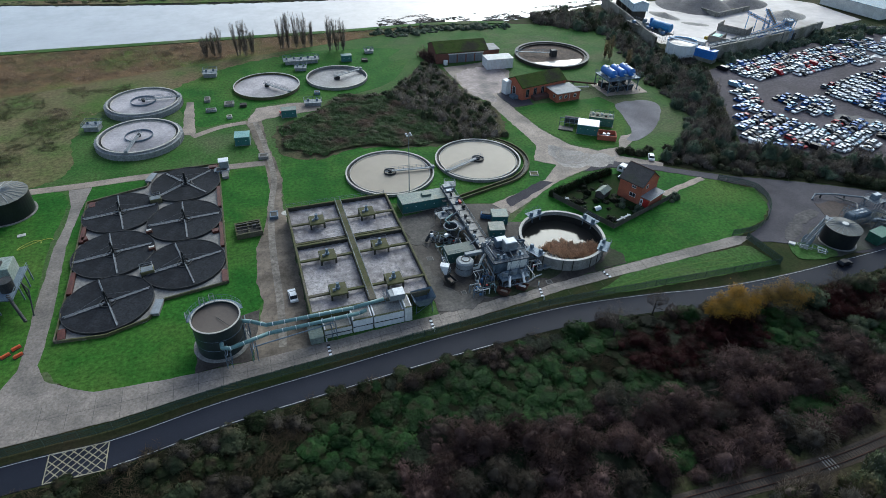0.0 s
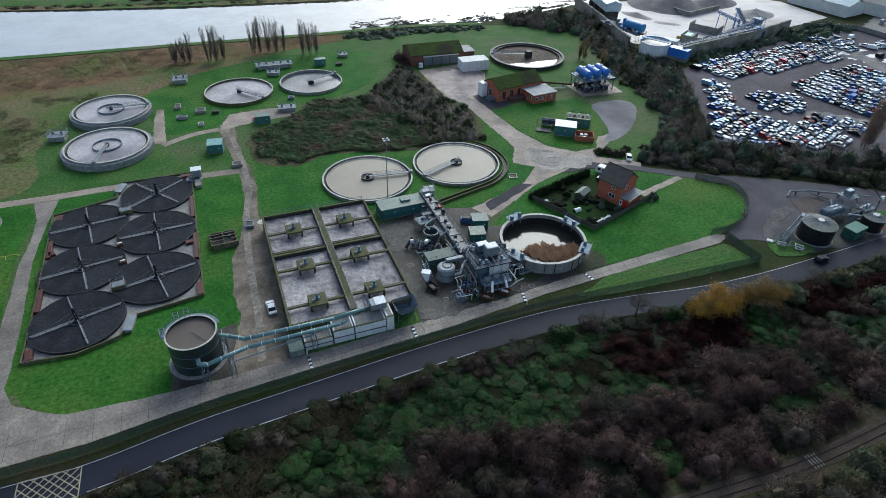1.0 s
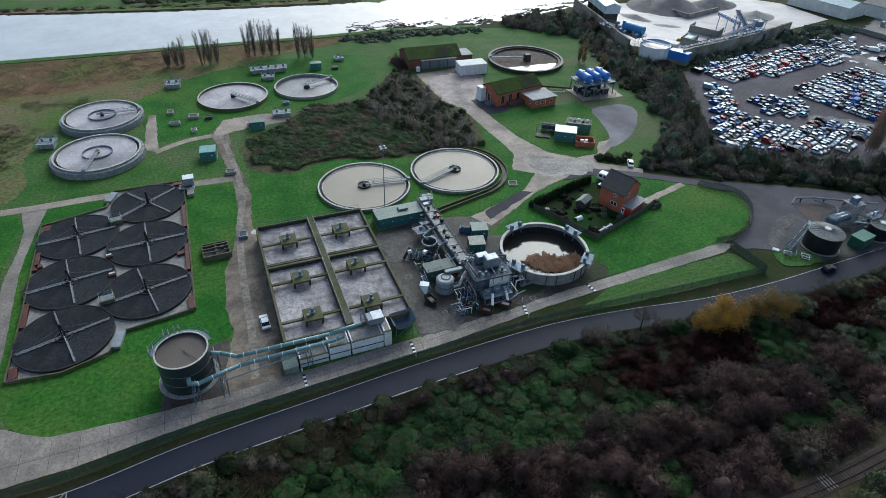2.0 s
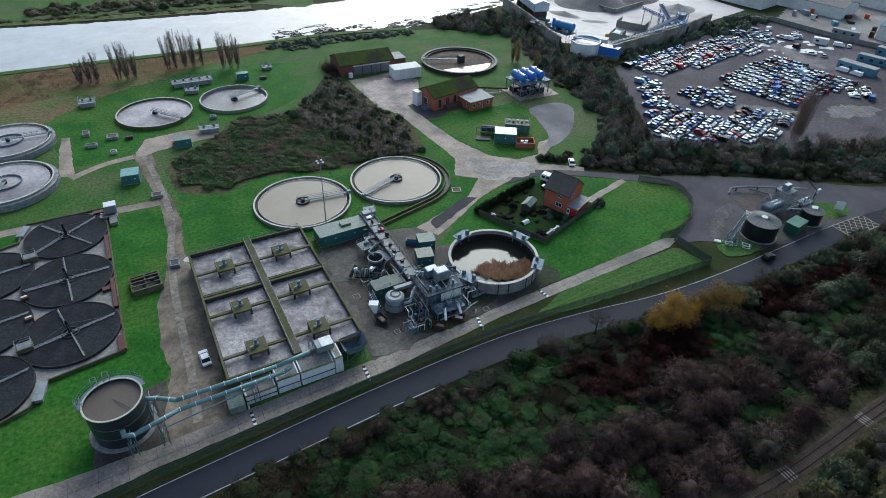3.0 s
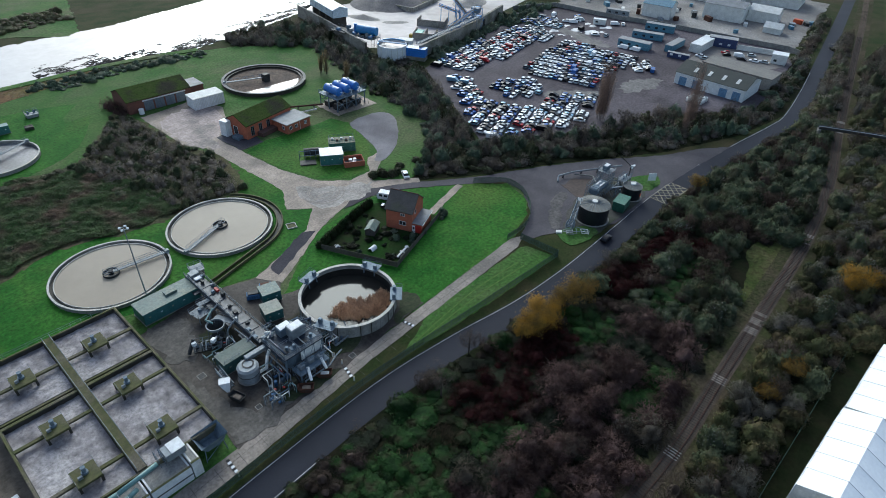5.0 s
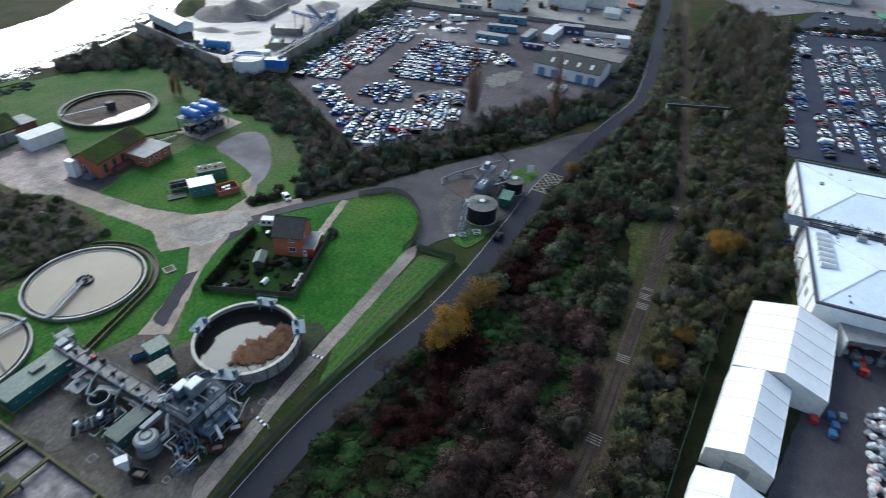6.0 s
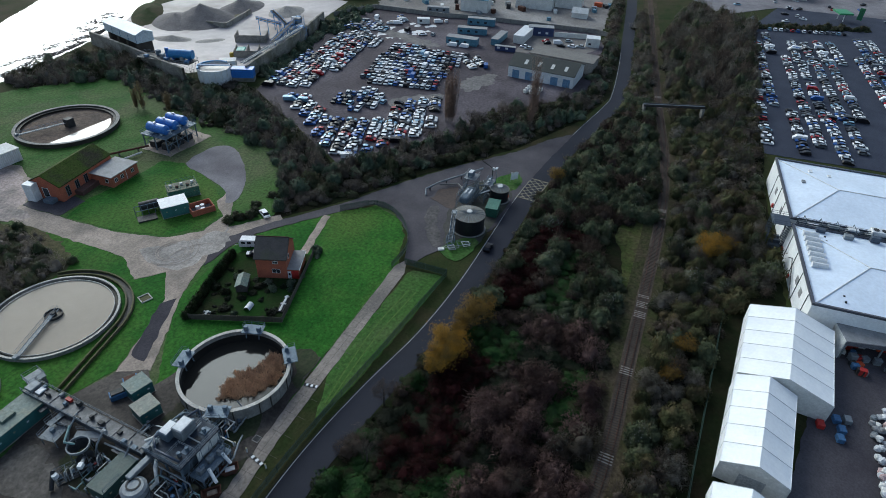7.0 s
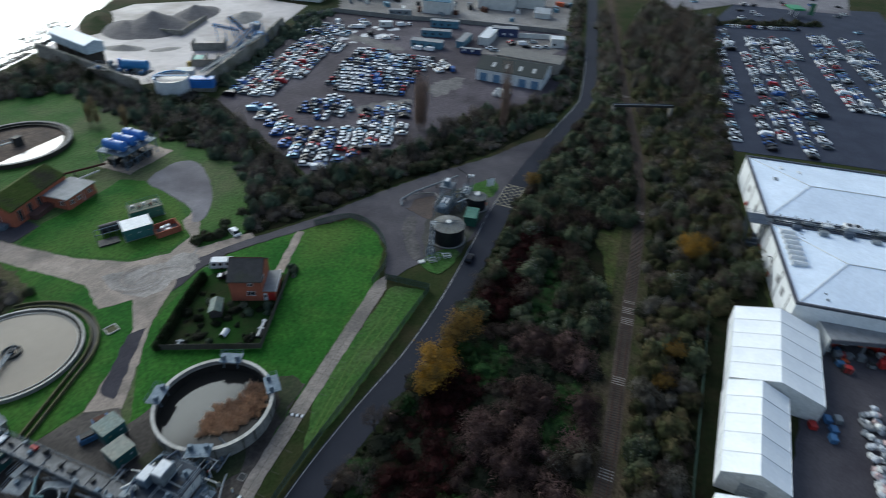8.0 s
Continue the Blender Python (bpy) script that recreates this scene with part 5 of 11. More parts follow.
def railing(t, pts, z, mt, h=1.1, gap=1.6, closed=False, nm="railing"):
    bm = B()
    pts = pts + pts[:1] if closed else pts
    for a, b_ in zip(pts, pts[1:]):
        d = math.dist(a, b_)
        n = max(1, round(d / gap))
        for k in range(n + 1):
            x, y = a[0] + (b_[0] - a[0]) * k / n, a[1] + (b_[1] - a[1]) * k / n
            tube(bm, (x, y, z), (x, y, z + h), 0.05, 4)
        for zz in (h * 0.5, h):
            tube(bm, (*a, z + zz), (*b_, z + zz), 0.05, 4)
    return part(nm, bm, mt, t)


def lattice(t, x0, x1, y0, y1, z0, z1, n, mt, nm="lattice_frame"):
    """A braced steel frame with n bays along x."""
    bm = B()
    for k in range(n + 1):
        x = x0 + (x1 - x0) * k / n
        for y in (y0, y1):
            tube(bm, (x, y, z0), (x, y, z1), 0.07, 4)
        tube(bm, (x, y0, z1), (x, y1, z1), 0.06, 4)
        tube(bm, (x, y0, z0 + 0.1), (x, y1, z1), 0.04, 4)
        if k < n:
            xb = x0 + (x1 - x0) * (k + 1) / n
            for y in (y0, y1):
                tube(bm, (x, y, z0 + 0.1), (xb, y, z1), 0.045, 4)
                tube(bm, (x, y, z1), (xb, y, z1), 0.06, 4)
                tube(bm, (x, y, (z0 + z1) / 2), (xb, y, (z0 + z1) / 2), 0.045, 4)
    return part(nm, bm, mt, t)


def kiosk(name, x, y, sx, sy, h, turn, body, roof, label, hump=None, group=""):
    t = thing(name, (x, y, 0), turn, label, "kiosk", group)
    part("body", cbox(B(), 0, 0, 0.1, sx, sy, h - 0.1, 0.04), body, t)
    part("plinth", cbox(B(), 0, 0, 0, sx + 0.3, sy + 0.3, 0.12), WALLC, t)
    part("roof", cbox(B(), 0, 0, h, sx + 0.2, sy + 0.2, 0.14, 0.03), roof, t)
    n = max(1, round(sx / 2.6))
    for k in range(n):
        dx = -sx / 2 + (k + 0.5) * sx / n
        dr = part("door", box(B(), dx - 0.9, dx + 0.9, -sy / 2 - 0.05, -sy / 2, 0.2, h - 0.3, 0.01), body, t)
        part("door_sign", box(B(), dx - 0.2, dx + 0.2, -sy / 2 - 0.07, -sy / 2 - 0.05, h * 0.55, h * 0.55 + 0.3), WHITE if k % 2 else YELLOW_LINE, dr)
    if hump:
        part("roof_vent", cbox(B(), hump, 0.3, h + 0.14, 2.6, 1.6, 0.5, 0.04), roof, t)
    return t


kiosk("plant_container", 42.2, 135.6, 13.2, 5.2, 3.0, 1.5, TEAL, TEAL_ROOF, "long teal steel plant container with a pale mossy roof", 1.2)
kiosk("control_kiosk", -3.2, 188.4, 4.6, 4.6, 2.9, -6, TEAL, mat("teal_lid", (0.10, 0.27, 0.27), (0.14, 0.31, 0.3), 0.5, 2.0, 0.5), "square teal control kiosk beside the dirt track")
kiosk("control_kiosk", 13.8, 205.2, 5.2, 3.2, 2.6, -4, TEAL, TEAL_ROOF, "teal control kiosk with a pale roof")
kiosk("control_kiosk", 44.4, 254.6, 4.4, 2.6, 2.6, -4, TEAL, TEAL, "small teal kiosk by the track")
kiosk("control_kiosk", 59.9, 122.0, 4.2, 3.8, 2.7, -14, TEAL, TEAL_ROOF, "teal plant kiosk in the yard", group="yard kiosks")
kiosk("control_kiosk", 56.8, 116.6, 4.0, 3.8, 2.6, -14, TEAL, mat("brown_teal_roof", (0.17, 0.19, 0.16), (0.22, 0.22, 0.18), 0.5, 2.0, 0.6), "teal plant kiosk with a stained roof in the yard", group="yard kiosks")
t = kiosk("sludge_container", 43.9, 110.0, 7.2, 3.6, 2.9, 1, mat("dark_teal_paint", (0.03, 0.08, 0.075), (0.045, 0.1, 0.09), 0.5, 2.0, 0.5), mat("dark_green_roof", (0.05, 0.085, 0.075), (0.075, 0.10, 0.085), 0.4, 2.0, 0.6), "dark green sludge container with a stained roof")
railing(t, [(-3.4, -1.9), (0, -1.9)], 2.95, STEEL)

# mast with floodlights
t = thing("floodlight_mast", (40.2, 142.0, 0), 0, "tall slim grey steel floodlight mast", "lamp mast")
part("pole", cyl(B(), 0, 0, 0, 19.2, 0.16, 0.09, seg=10), STEEL, t)
part("base_plate", cbox(B(), 0, 0, 0, 0.8, 0.8, 0.2), WALLC, t)
part("head_ring", ring(B(), 0, 0, 19.0, 19.15, 0.55, 0.7, 16), STEEL, t)
for k in range(4):
    a = radians(45 + 90 * k)
    part("lamp", cbox(B(), 0.85 * math.cos(a), 0.85 * math.sin(a), 19.0, 0.5, 0.4, 0.35, 0.04), WHITE, t)

# ---- screening plant ----
def screening_plant():
    t = thing("screening_plant", (0, 0, 0), 0, "raised galvanised screening plant with white panels and railings", "plant")
    bm = B()
    box(bm, 48.2, 57.6, 98.6, 106.2, 5.2, 5.5)
    part("upper_deck", bm, mat("deck_grating", (0.018, 0.028, 0.045), (0.035, 0.05, 0.07), 1.0, 4.0, 0.6, metal=0.3), t, "grey open-mesh deck")
    part("panel_wall", box(B(), 57.0, 57.25, 98.8, 105.6, 2.0, 5.2), WHITE, t, "white steel wall panels")
    part("panel_wall", box(B(), 52.0, 57.0, 98.7, 98.9, 2.8, 5.2), OFFWHITE, t)
    part("tank_body", box(B(), 49.4, 56.6, 99.6, 105.8, 1.6, 4.6, 0.1), BLUE_STEEL, t)
    for x in (48.6, 53, 57.2):
        for y in (98.9, 102.5, 106):
            part("column", cbox(B(), x, y, 0, 0.25, 0.25, 5.2), BLUE_STEEL, t)
    railing(t, [(48.3, 98.7), (57.5, 98.7), (57.5, 106.1), (48.3, 106.1)], 5.5, BLUE_STEEL, closed=True)
    part("screen_unit", cbox(B(), 54.2, 103.2, 5.5, 3.2, 2.4, 2.4, 0.08), STEEL, t, "silver screen housing")
    part("roof_light", cbox(B(), 54.2, 103.2, 7.9, 2.8, 2.0, 0.12, 0.03), WHITE, t, "white lid")
    part("screen_unit", cbox(B(), 52.8, 105.2, 5.5, 3.0, 2.0, 1.9, 0.08), BLUE_STEEL, t)
    part("roof_light", cbox(B(), 52.8, 105.2, 7.4, 2.6, 1.7, 0.12, 0.03), WHITE, t, "white lid")
    bm = pipe(B(), [(49.0, 99.2, 6.4), (49.0, 104.6, 6.4), (50.6, 106.4, 6.6), (58.4, 104.0, 6.6), (58.4, 104.0, 3.0)], 0.22, 8)
    part("duct", bm, mat("dark_blue_duct", (0.03, 0.045, 0.075), (0.045, 0.06, 0.09), 0.6, 2.0, 0.4), t, smooth=True)
    for x, y in ((50.2, 100.6), (51.6, 100.2), (55.8, 100.4), (56.4, 103.4)):
        part("motor", cyl(B(), x, y, 5.5, 6.5, 0.32, seg=10), BLUE_STEEL, t)
    bm = B()
    box(bm, 49.5, 56.5, 95.6, 98.6, 2.2, 2.4)
    part("lower_deck", bm, BLUE_STEEL, t)
    railing(t, [(49.5, 98.5), (49.5, 95.7), (56.5, 95.7), (56.5, 98.5)], 2.4, BLUE_STEEL)
    for x in (49.8, 53, 56.2):
        part("column", cbox(B(), x, 95.9, 0, 0.2, 0.2, 2.2), BLUE_STEEL, t)
    for x, y in ((50.8, 97.2), (53.2, 97.4), (55.2, 96.8)):
        part("compactor", cbox(B(), x, y, 2.4, 1.2, 1.0, 1.1, 0.08), STEEL, t)
        part("motor", tube(B(), (x, y, 3.6), (x + 0.8, y, 3.6), 0.25, 8), BLUE_STEEL, t)
    for a, b_ in (((51.6, 96.2, 3.0), (50.6, 93.8, 1.9)), ((55.0, 96.4, 3.0), (54.6, 94.2, 1.9))):
        part("discharge_chute", tube(B(), a, b_, 0.3, 10), WHITE, t, "white discharge chute")
    lattice(t, 48.3, 57.5, 98.7, 106.1, 0, 5.2, 4, BLUE_STEEL)
    lattice(t, 49.5, 56.5, 95.7, 98.5, 0, 2.2, 4, BLUE_STEEL)
    railing(t, [(48.3, 102.4), (57.5, 102.4)], 5.5, STEEL, 1.0)
    railing(t, [(52.0, 98.7), (52.0, 102.4)], 5.5, STEEL, 1.0)
    railing(t, [(49.5, 97.2), (56.5, 97.2)], 2.4, STEEL, 1.0)
    for k in range(4):
        part("floor_hatch", cbox(B(), 49.4 + 2.2 * k, 100.4, 5.5, 1.6, 1.2, 0.1, 0.02), BLUE_STEEL if k % 2 else DARK_STEEL, t)
    for k, pts in enumerate((
            [(48.0, 97.0, 0.4), (48.0, 97.0, 3.0), (48.0, 100.0, 3.4), (48.0, 104.0, 3.4)],
            [(47.4, 98.4, 0.4), (47.4, 98.4, 2.2), (47.4, 103.0, 2.2), (48.6, 104.0, 2.2)],
            [(58.2, 97.0, 0.4), (58.2, 97.0, 1.6), (58.2, 103.0, 1.6), (60.0, 106.0, 1.2)],
            [(50.0, 95.0, 0.3), (50.0, 95.0, 1.2), (56.0, 95.0, 1.2), (58.6, 96.2, 1.2), (60.6, 97.0, 0.8)],
            [(53.5, 99.0, 6.0), (53.5, 101.8, 6.2), (56.8, 101.8, 6.2)],
            [(48.6, 106.4, 5.8), (52.0, 107.4, 5.8), (57.0, 106.6, 5.8), (57.8, 104.4, 5.8)],
            [(52.2, 107.0, 2.2), (55.0, 109.0, 2.2), (55.0, 112.4, 1.0)],
            [(47.6, 108.0, 3.0), (47.6, 112.0, 3.0), (47.6, 116.4, 2.4)])):
        part("pipe", pipe(B(), pts, 0.17 if k % 2 else 0.13, 7), (STEEL, BLUE_STEEL, OFFWHITE, STEEL)[k % 4], t)
    for k in range(6):
        part("electrical_box", cbox(B(), 48.9 + 1.5 * k, 106.0, 5.5, 0.7, 0.4, 0.9 + 0.2 * (k % 2), 0.04), (STEEL, OFFWHITE, BLUE_STEEL)[k % 3], t)
    # stair
    bm = B()
    for k in range(14):
        box(bm, 58.0, 59.0, 99.5 + k * 0.3, 99.8 + k * 0.3, 0.35 * k + 0.1, 0.35 * k + 0.16)
    part("stair", bm, STEEL, t)
    # inlet channel running back from the plant
    part("inlet_channel", box(B(), 48.4, 51.2, 108.0, 138.5, 2.2, 3.6, 0.05), mat("grey_channel_steel", (0.05, 0.054, 0.06), (0.10, 0.104, 0.112), 0.5, 2.5, 0.5, metal=0.3), t, "long raised grey steel channel")
    for k in range(9):
        part("channel_cover", box(B(), 48.5, 51.1, 109 + k * 3.2, 111.6 + k * 3.2, 3.6, 3.72), MATS["grey_channel_steel"], t)
    for y in (109, 115, 121, 127, 133, 138):
        for x in (48.6, 51.0):
            part("column", cbox(B(), x, y, 0, 0.22, 0.22, 2.2), BLUE_STEEL, t)
    railing(t, [(48.3, 108), (48.3, 138.4)], 3.6, STEEL)
    railing(t, [(51.3, 108), (51.3, 138.4)], 3.6, STEEL)
    part("connecting_trough", box(B(), 49.0, 52.0, 105.9, 108.4, 2.6, 4.6, 0.06), STEEL, t)
    for k in range(12):
        rr = random.Random(200 + k)
        part("channel_fitting", cbox(B(), rr.choice((48.7, 49.8, 50.9)), 110 + k * 2.3, 3.72, rr.uniform(0.4, 0.9), rr.uniform(0.5, 1.2), rr.uniform(0.3, 0.9), 0.05), rr.choice((STEEL, DARK_STEEL, BLUE_STEEL, DARK_STEEL)), t)
    for y in (112.5, 119.5, 126.5, 133.5):
        part("channel_wing", box(B(), 47.0, 48.4, y - 1.6, y + 1.6, 2.4, 2.6), MATS["grey_channel_steel"], t)
        part("wing_post", tube(B(), (47.2, y, 0), (47.2, y, 2.4), 0.08, 5), BLUE_STEEL, t)
    for y in (110.5, 117.0, 124.0):
        part("cross_pipe", pipe(B(), [(45.6, y, 0.6), (46.6, y, 2.8), (49.4, y + 0.8, 3.9)], 0.18, 7), STEEL, t)
    for k in range(5):
        part("side_ladder", tube(B(), (51.6, 110 + 6 * k, 0), (51.6, 110 + 6 * k, 4.4), 0.05, 4), STEEL, t)
    part("head_frame", cbox(B(), 49.9, 137.2, 3.7, 2.2, 1.8, 0.7, 0.05), STEEL, t)
    part("head_lid", cbox(B(), 49.9, 135.2, 3.75, 1.6, 1.2, 0.3, 0.03), WHITE, t, "white lid")
    part("walkway_branch", box(B(), 45.6, 48.4, 127.4, 128.6, 2.8, 2.92), STEEL, t)
    railing(t, [(45.6, 127.4), (48.4, 127.4)], 2.9, STEEL)
    railing(t, [(45.6, 128.6), (48.4, 128.6)], 2.9, STEEL)
    part("red_actuator", cbox(B(), 50.8, 128.6, 3.75, 0.7, 1.4, 0.5, 0.05), RED, t, "red actuator box")
    bm = pipe(B(), [(50.2, 108.8, 4.6), (52.6, 107.0, 4.8), (53.8, 106.4, 4.8)], 0.26, 8)
    part("bend_pipe", bm, OFFWHITE, t, smooth=True)
    return t


screening_plant()
t = thing("odour_tank", (43.4, 104.6, 0), 0, "pale grey plastic odour tank with a wide duct", "tank")
part("shell", cyl(B(), 0, 0, 0.2, 3.1, 2.1, seg=32), mat("pale_grey_plastic", (0.25, 0.27, 0.285), (0.18, 0.195, 0.21), 0.5, 2.0, 0.5), t)
part("lid", cyl(B(), 0, 0, 3.1, 3.4, 2.15, 1.7, seg=32), STEEL, t)
part("lid_ring", ring(B(), 0.3, 0.3, 3.4, 3.5, 0.9, 1.2, 24), DARK_STEEL, t)
part("plinth", cyl(B(), 0, 0, 0, 0.2, 2.4, seg=24), WALLC, t)
part("duct", box(B(), 0.6, 5.2, 1.2, 2.4, 3.0, 3.9, 0.12), STEEL, t)
part("outlet_pipe", pipe(B(), [(1.6, -1.4, 1.4), (3.0, -1.6, 1.6), (4.4, -0.2, 3.0), (5.4, 0.4, 3.6)], 0.34, 10), OFFWHITE, t, smooth=True)
part("band", ring(B(), 0, 0, 1.6, 1.75, 2.1, 2.14, 32), DARK_STEEL, t)
t = thing("access_stair", (39.2, 106.4, 0), 100, "steel access stair with white handrails", "stair")
for k in range(9):
    part("tread", box(B(), -1.6 + 0.36 * k, -1.3 + 0.36 * k, -0.45, 0.45, 0.3 * k + 0.2, 0.3 * k + 0.25), STEEL, t)
for s_ in (-0.5, 0.5):
    part("handrail", tube(B(), (-1.8, s_, 1.0), (1.7, s_, 3.9), 0.05, 4), WHITE, t)
    part("stringer", tube(B(), (-1.8, s_, 0.1), (1.7, s_, 2.9), 0.08, 4), BLUE_STEEL, t)
t = thing("hopper_chute", (38.2, 103.6, 0), -30, "white tapered discharge chute over the yard skip", "chute")
bm = B()
lo = [bm.verts.new(p) for p in ((-0.3, -0.3, 1.0), (0.3, -0.3, 1.0), (0.3, 0.3, 1.0), (-0.3, 0.3, 1.0))]
hi = [bm.verts.new(p) for p in ((-1.5, 0.2, 3.0), (0.6, 0.2, 3.0), (0.6, 1.8, 3.0), (-1.5, 1.8, 3.0))]
for i_ in range(4):
    bm.faces.new((lo[i_], lo[(i_ + 1) % 4], hi[(i_ + 1) % 4], hi[i_]))
bm.faces.new(hi)
part("chute", bm, WHITE, t)
for sx in (-1.3, 0.5):
    part("leg", tube(B(), (sx, 1.6, 0), (sx, 1.6, 3.0), 0.07, 5), STEEL, t)
t = thing("sludge_pumps", (42.6, 117.4, 0), -28, "row of sludge pumps with hoses, pipes and a white drive cover", "pumps")
part("skid", cbox(B(), 0, 0, 0, 7.0, 2.4, 0.3), DARK_STEEL, t)
lattice(t, -3.5, 3.5, -1.3, 1.3, 0.3, 1.9, 4, STEEL)
for k in range(7):
    rr = random.Random(300 + k)
    part("hose", pipe(B(), [(-3.2 + k, -1.2, 0.5), (-3.0 + k, -0.4, 1.6 + 0.3 * (k % 3)), (-2.6 + k, 0.8, 1.2), (-2.4 + k, 1.6, 0.4)], 0.14, 6), (DARK_STEEL, STEEL, OFFWHITE, RUBBER)[k % 4], t)
    part("pump", tube(B(), (-3.2 + k, 0.2, 0.7), (-2.6 + k, 0.2, 0.7), 0.36, 8), (BLUE_STEEL, DARK_STEEL)[k % 2], t)
part("drive_cover", cyl(B(), -3.4, -0.2, 1.6, 2.3, 0.6, 0.45, seg=12), WHITE, t, "white drive cover")
part("settling_bowl", cyl(B(), 1.6, 0.2, 1.6, 2.6, 0.8, 1.4, seg=20, cap=False), DARK_STEEL, t)
part("trough", tube(B(), (-4.6, -1.6, 0.5), (-3.4, 0.6, 2.4), 0.4, 8), DARK_STEEL, t)
for x, y, r_ in ((36.8, 111.5, 1.6), (40.5, 97.0, 1.2), (61.5, 94.6, 1.4)):
    t = thing("drain_cover", (x, y, 0), 0, "dark square drain cover set in the yard", "drain cover", "yard drains")
    part("frame", cbox(B(), 0, 0, 0.03, r_, r_, 0.09, 0.01), WALLC, t)
    part("grate", cbox(B(), 0, 0, 0.12, r_ * 0.8, r_ * 0.8, 0.02), DARK_STEEL, t)
WORN = mat("worn_pale_concrete", (0.108, 0.0972, 0.0864), (0.0612, 0.0547, 0.049), 0.35, 1.3, 0.8, bump=0.3, c=(0.0396, 0.036, 0.0317), mixfine=0.45)
sheet("worn_patch", [(34, 120), (38, 117), (41, 122), (43, 129), (38, 131.5), (34, 131)], 0.052, WORN, label="pale worn concrete in the yard", wob=1.8)
sheet("worn_patch", [(34, 92.6), (46, 93.4), (50, 94.4), (44, 96.4), (38, 98), (36, 106), (34, 112)], 0.052, WORN, label="pale worn concrete beside the basin", wob=1.6)
ALGAE = mat("algae_ground", (0.022, 0.036, 0.012), (0.035, 0.04, 0.018), 0.4, 1.6, 0.95, bump=0.6, c=(0.03, 0.026, 0.018))
for pts in ([(57, 97), (62, 96), (66, 97.6), (64, 100.6), (58, 100)], [(40, 113), (47, 112), (47.4, 121), (42, 122)], [(44, 98), (49, 96.6), (57, 93.6), (50, 93), (44, 95.4)], [(60, 103), (63, 112), (58, 113.6), (54, 108)], [(74, 95.6), (84, 96.6), (83, 102), (79, 98.6)]):
    sheet("mossy_ground", pts, 0.05, ALGAE, label="dark mossy ground between the machines", wob=1.4)
for x, y, tu, lab in ((49.2, 93.9, -42, "rusty open steel skip under the chute"), (54.0, 94.3, -42, "rusty open steel skip with pale contents"), (38.7, 101.4, -72, "dark open steel skip in the yard")):
    t = thing("skip", (x, y, 0), tu, lab, "skip", "waste skips")
    bm = B()
    pr = ((-1.3, -0.75), (1.3, -0.75), (1.3, 0.75), (-1.3, 0.75))
    lo = [bm.verts.new((px * 0.7, py, 0.15)) for px, py in pr]
    hi = [bm.verts.new((px * 1.25, py * 1.1, 1.35)) for px, py in pr]
    li = [bm.verts.new((px * 1.18, py * 1.02, 1.35)) for px, py in pr]
    fl = [bm.verts.new((px * 0.95, py * 0.95, 0.75)) for px, py in pr]
    bm.faces.new(lo[::-1])
    bm.faces.new(fl)
    for i in range(4):
        j = (i + 1) % 4
        bm.faces.new((lo[i], lo[j], hi[j], hi[i]))
        bm.faces.new((hi[i], hi[j], li[j], li[i]))
        bm.faces.new((li[i], li[j], fl[j], fl[i]))
    part("body", bm, RUST if x > 45 else DARK_STEEL, t)
    part("lifting_bar", tube(B(), (-0.6, -0.95, 1.0), (0.6, -0.95, 1.0), 0.05, 5), DARK_STEEL, t)
    part("waste", cbox(B(), 0.1, 0, 0.7, 1.7, 1.1, 0.3, 0.12), OFFWHITE if x > 53 else DIRT, t)
t = thing("grit_classifier", (45.0, 119.5, 0), 25, "steel grit separator with a round hopper and pipes", "separator")
part("hopper", cyl(B(), 0, 0, 1.2, 2.8, 0.7, 1.9, seg=20, cap=False), DARK_STEEL, t)
part("tank_ring", ring(B(), 0, 0, 2.8, 3.3, 1.75, 1.95, 20), STEEL, t)
for k in range(4):
    a = radians(45 + 90 * k)
    part("leg", tube(B(), (1.8 * math.cos(a), 1.8 * math.sin(a), 0), (1.6 * math.cos(a), 1.6 * math.sin(a), 2.8), 0.08, 5), STEEL, t)
part("screw_conveyor", tube(B(), (-0.5, -0.8, 1.0), (-4.2, -2.6, 3.4), 0.32, 10), STEEL, t)
part("feed_pipe", pipe(B(), [(0, 0.5, 3.4), (0, 2.2, 3.8), (3.5, 3.0, 3.8)], 0.2, 8), TEAL_PIPE, t)
part("walkway", cbox(B(), 2.6, -0.6, 2.6, 1.4, 5.0, 0.1), STEEL, t)
railing(t, [(3.3, -3.1), (3.3, 1.9)], 2.7, STEEL)
part("drive", cbox(B(), -4.3, -2.7, 3.2, 1.0, 0.8, 0.8, 0.06), WHITE, t, "white drive cover")
t = thing("valve_platform", (45.2, 126.6, 0), 10, "small steel access platform with railings", "platform")
part("deck", cbox(B(), 0, 0, 1.9, 3.2, 3.4, 0.12), STEEL, t)
for sx in (-1.4, 1.4):
    for sy in (-1.5, 1.5):
        part("leg", cbox(B(), sx, sy, 0, 0.15, 0.15, 1.9), STEEL, t)
railing(t, [(-1.6, -1.7), (1.6, -1.7), (1.6, 1.7), (-1.6, 1.7)], 2.0, STEEL, closed=True)
part("bridge_link", box(B(), 1.6, 4.2, -0.6, 0.6, 2.3, 2.42), STEEL, t)
part("valve", cyl(B(), 0.2, 0.2, 2.0, 2.8, 0.4, seg=10), BLUE_STEEL, t)
t = thing("blue_skip", (57.6, 124.6, 0), -30, "faded blue open skip full of scrap", "skip")
part("body", cbox(B(), 0, 0, 0, 3.8, 1.9, 1.3, 0.12), BLUE_CRATE, t)
part("scrap", cbox(B(), 0, 0, 1.3, 3.2, 1.4, 0.25, 0.1), DARK_STEEL, t)
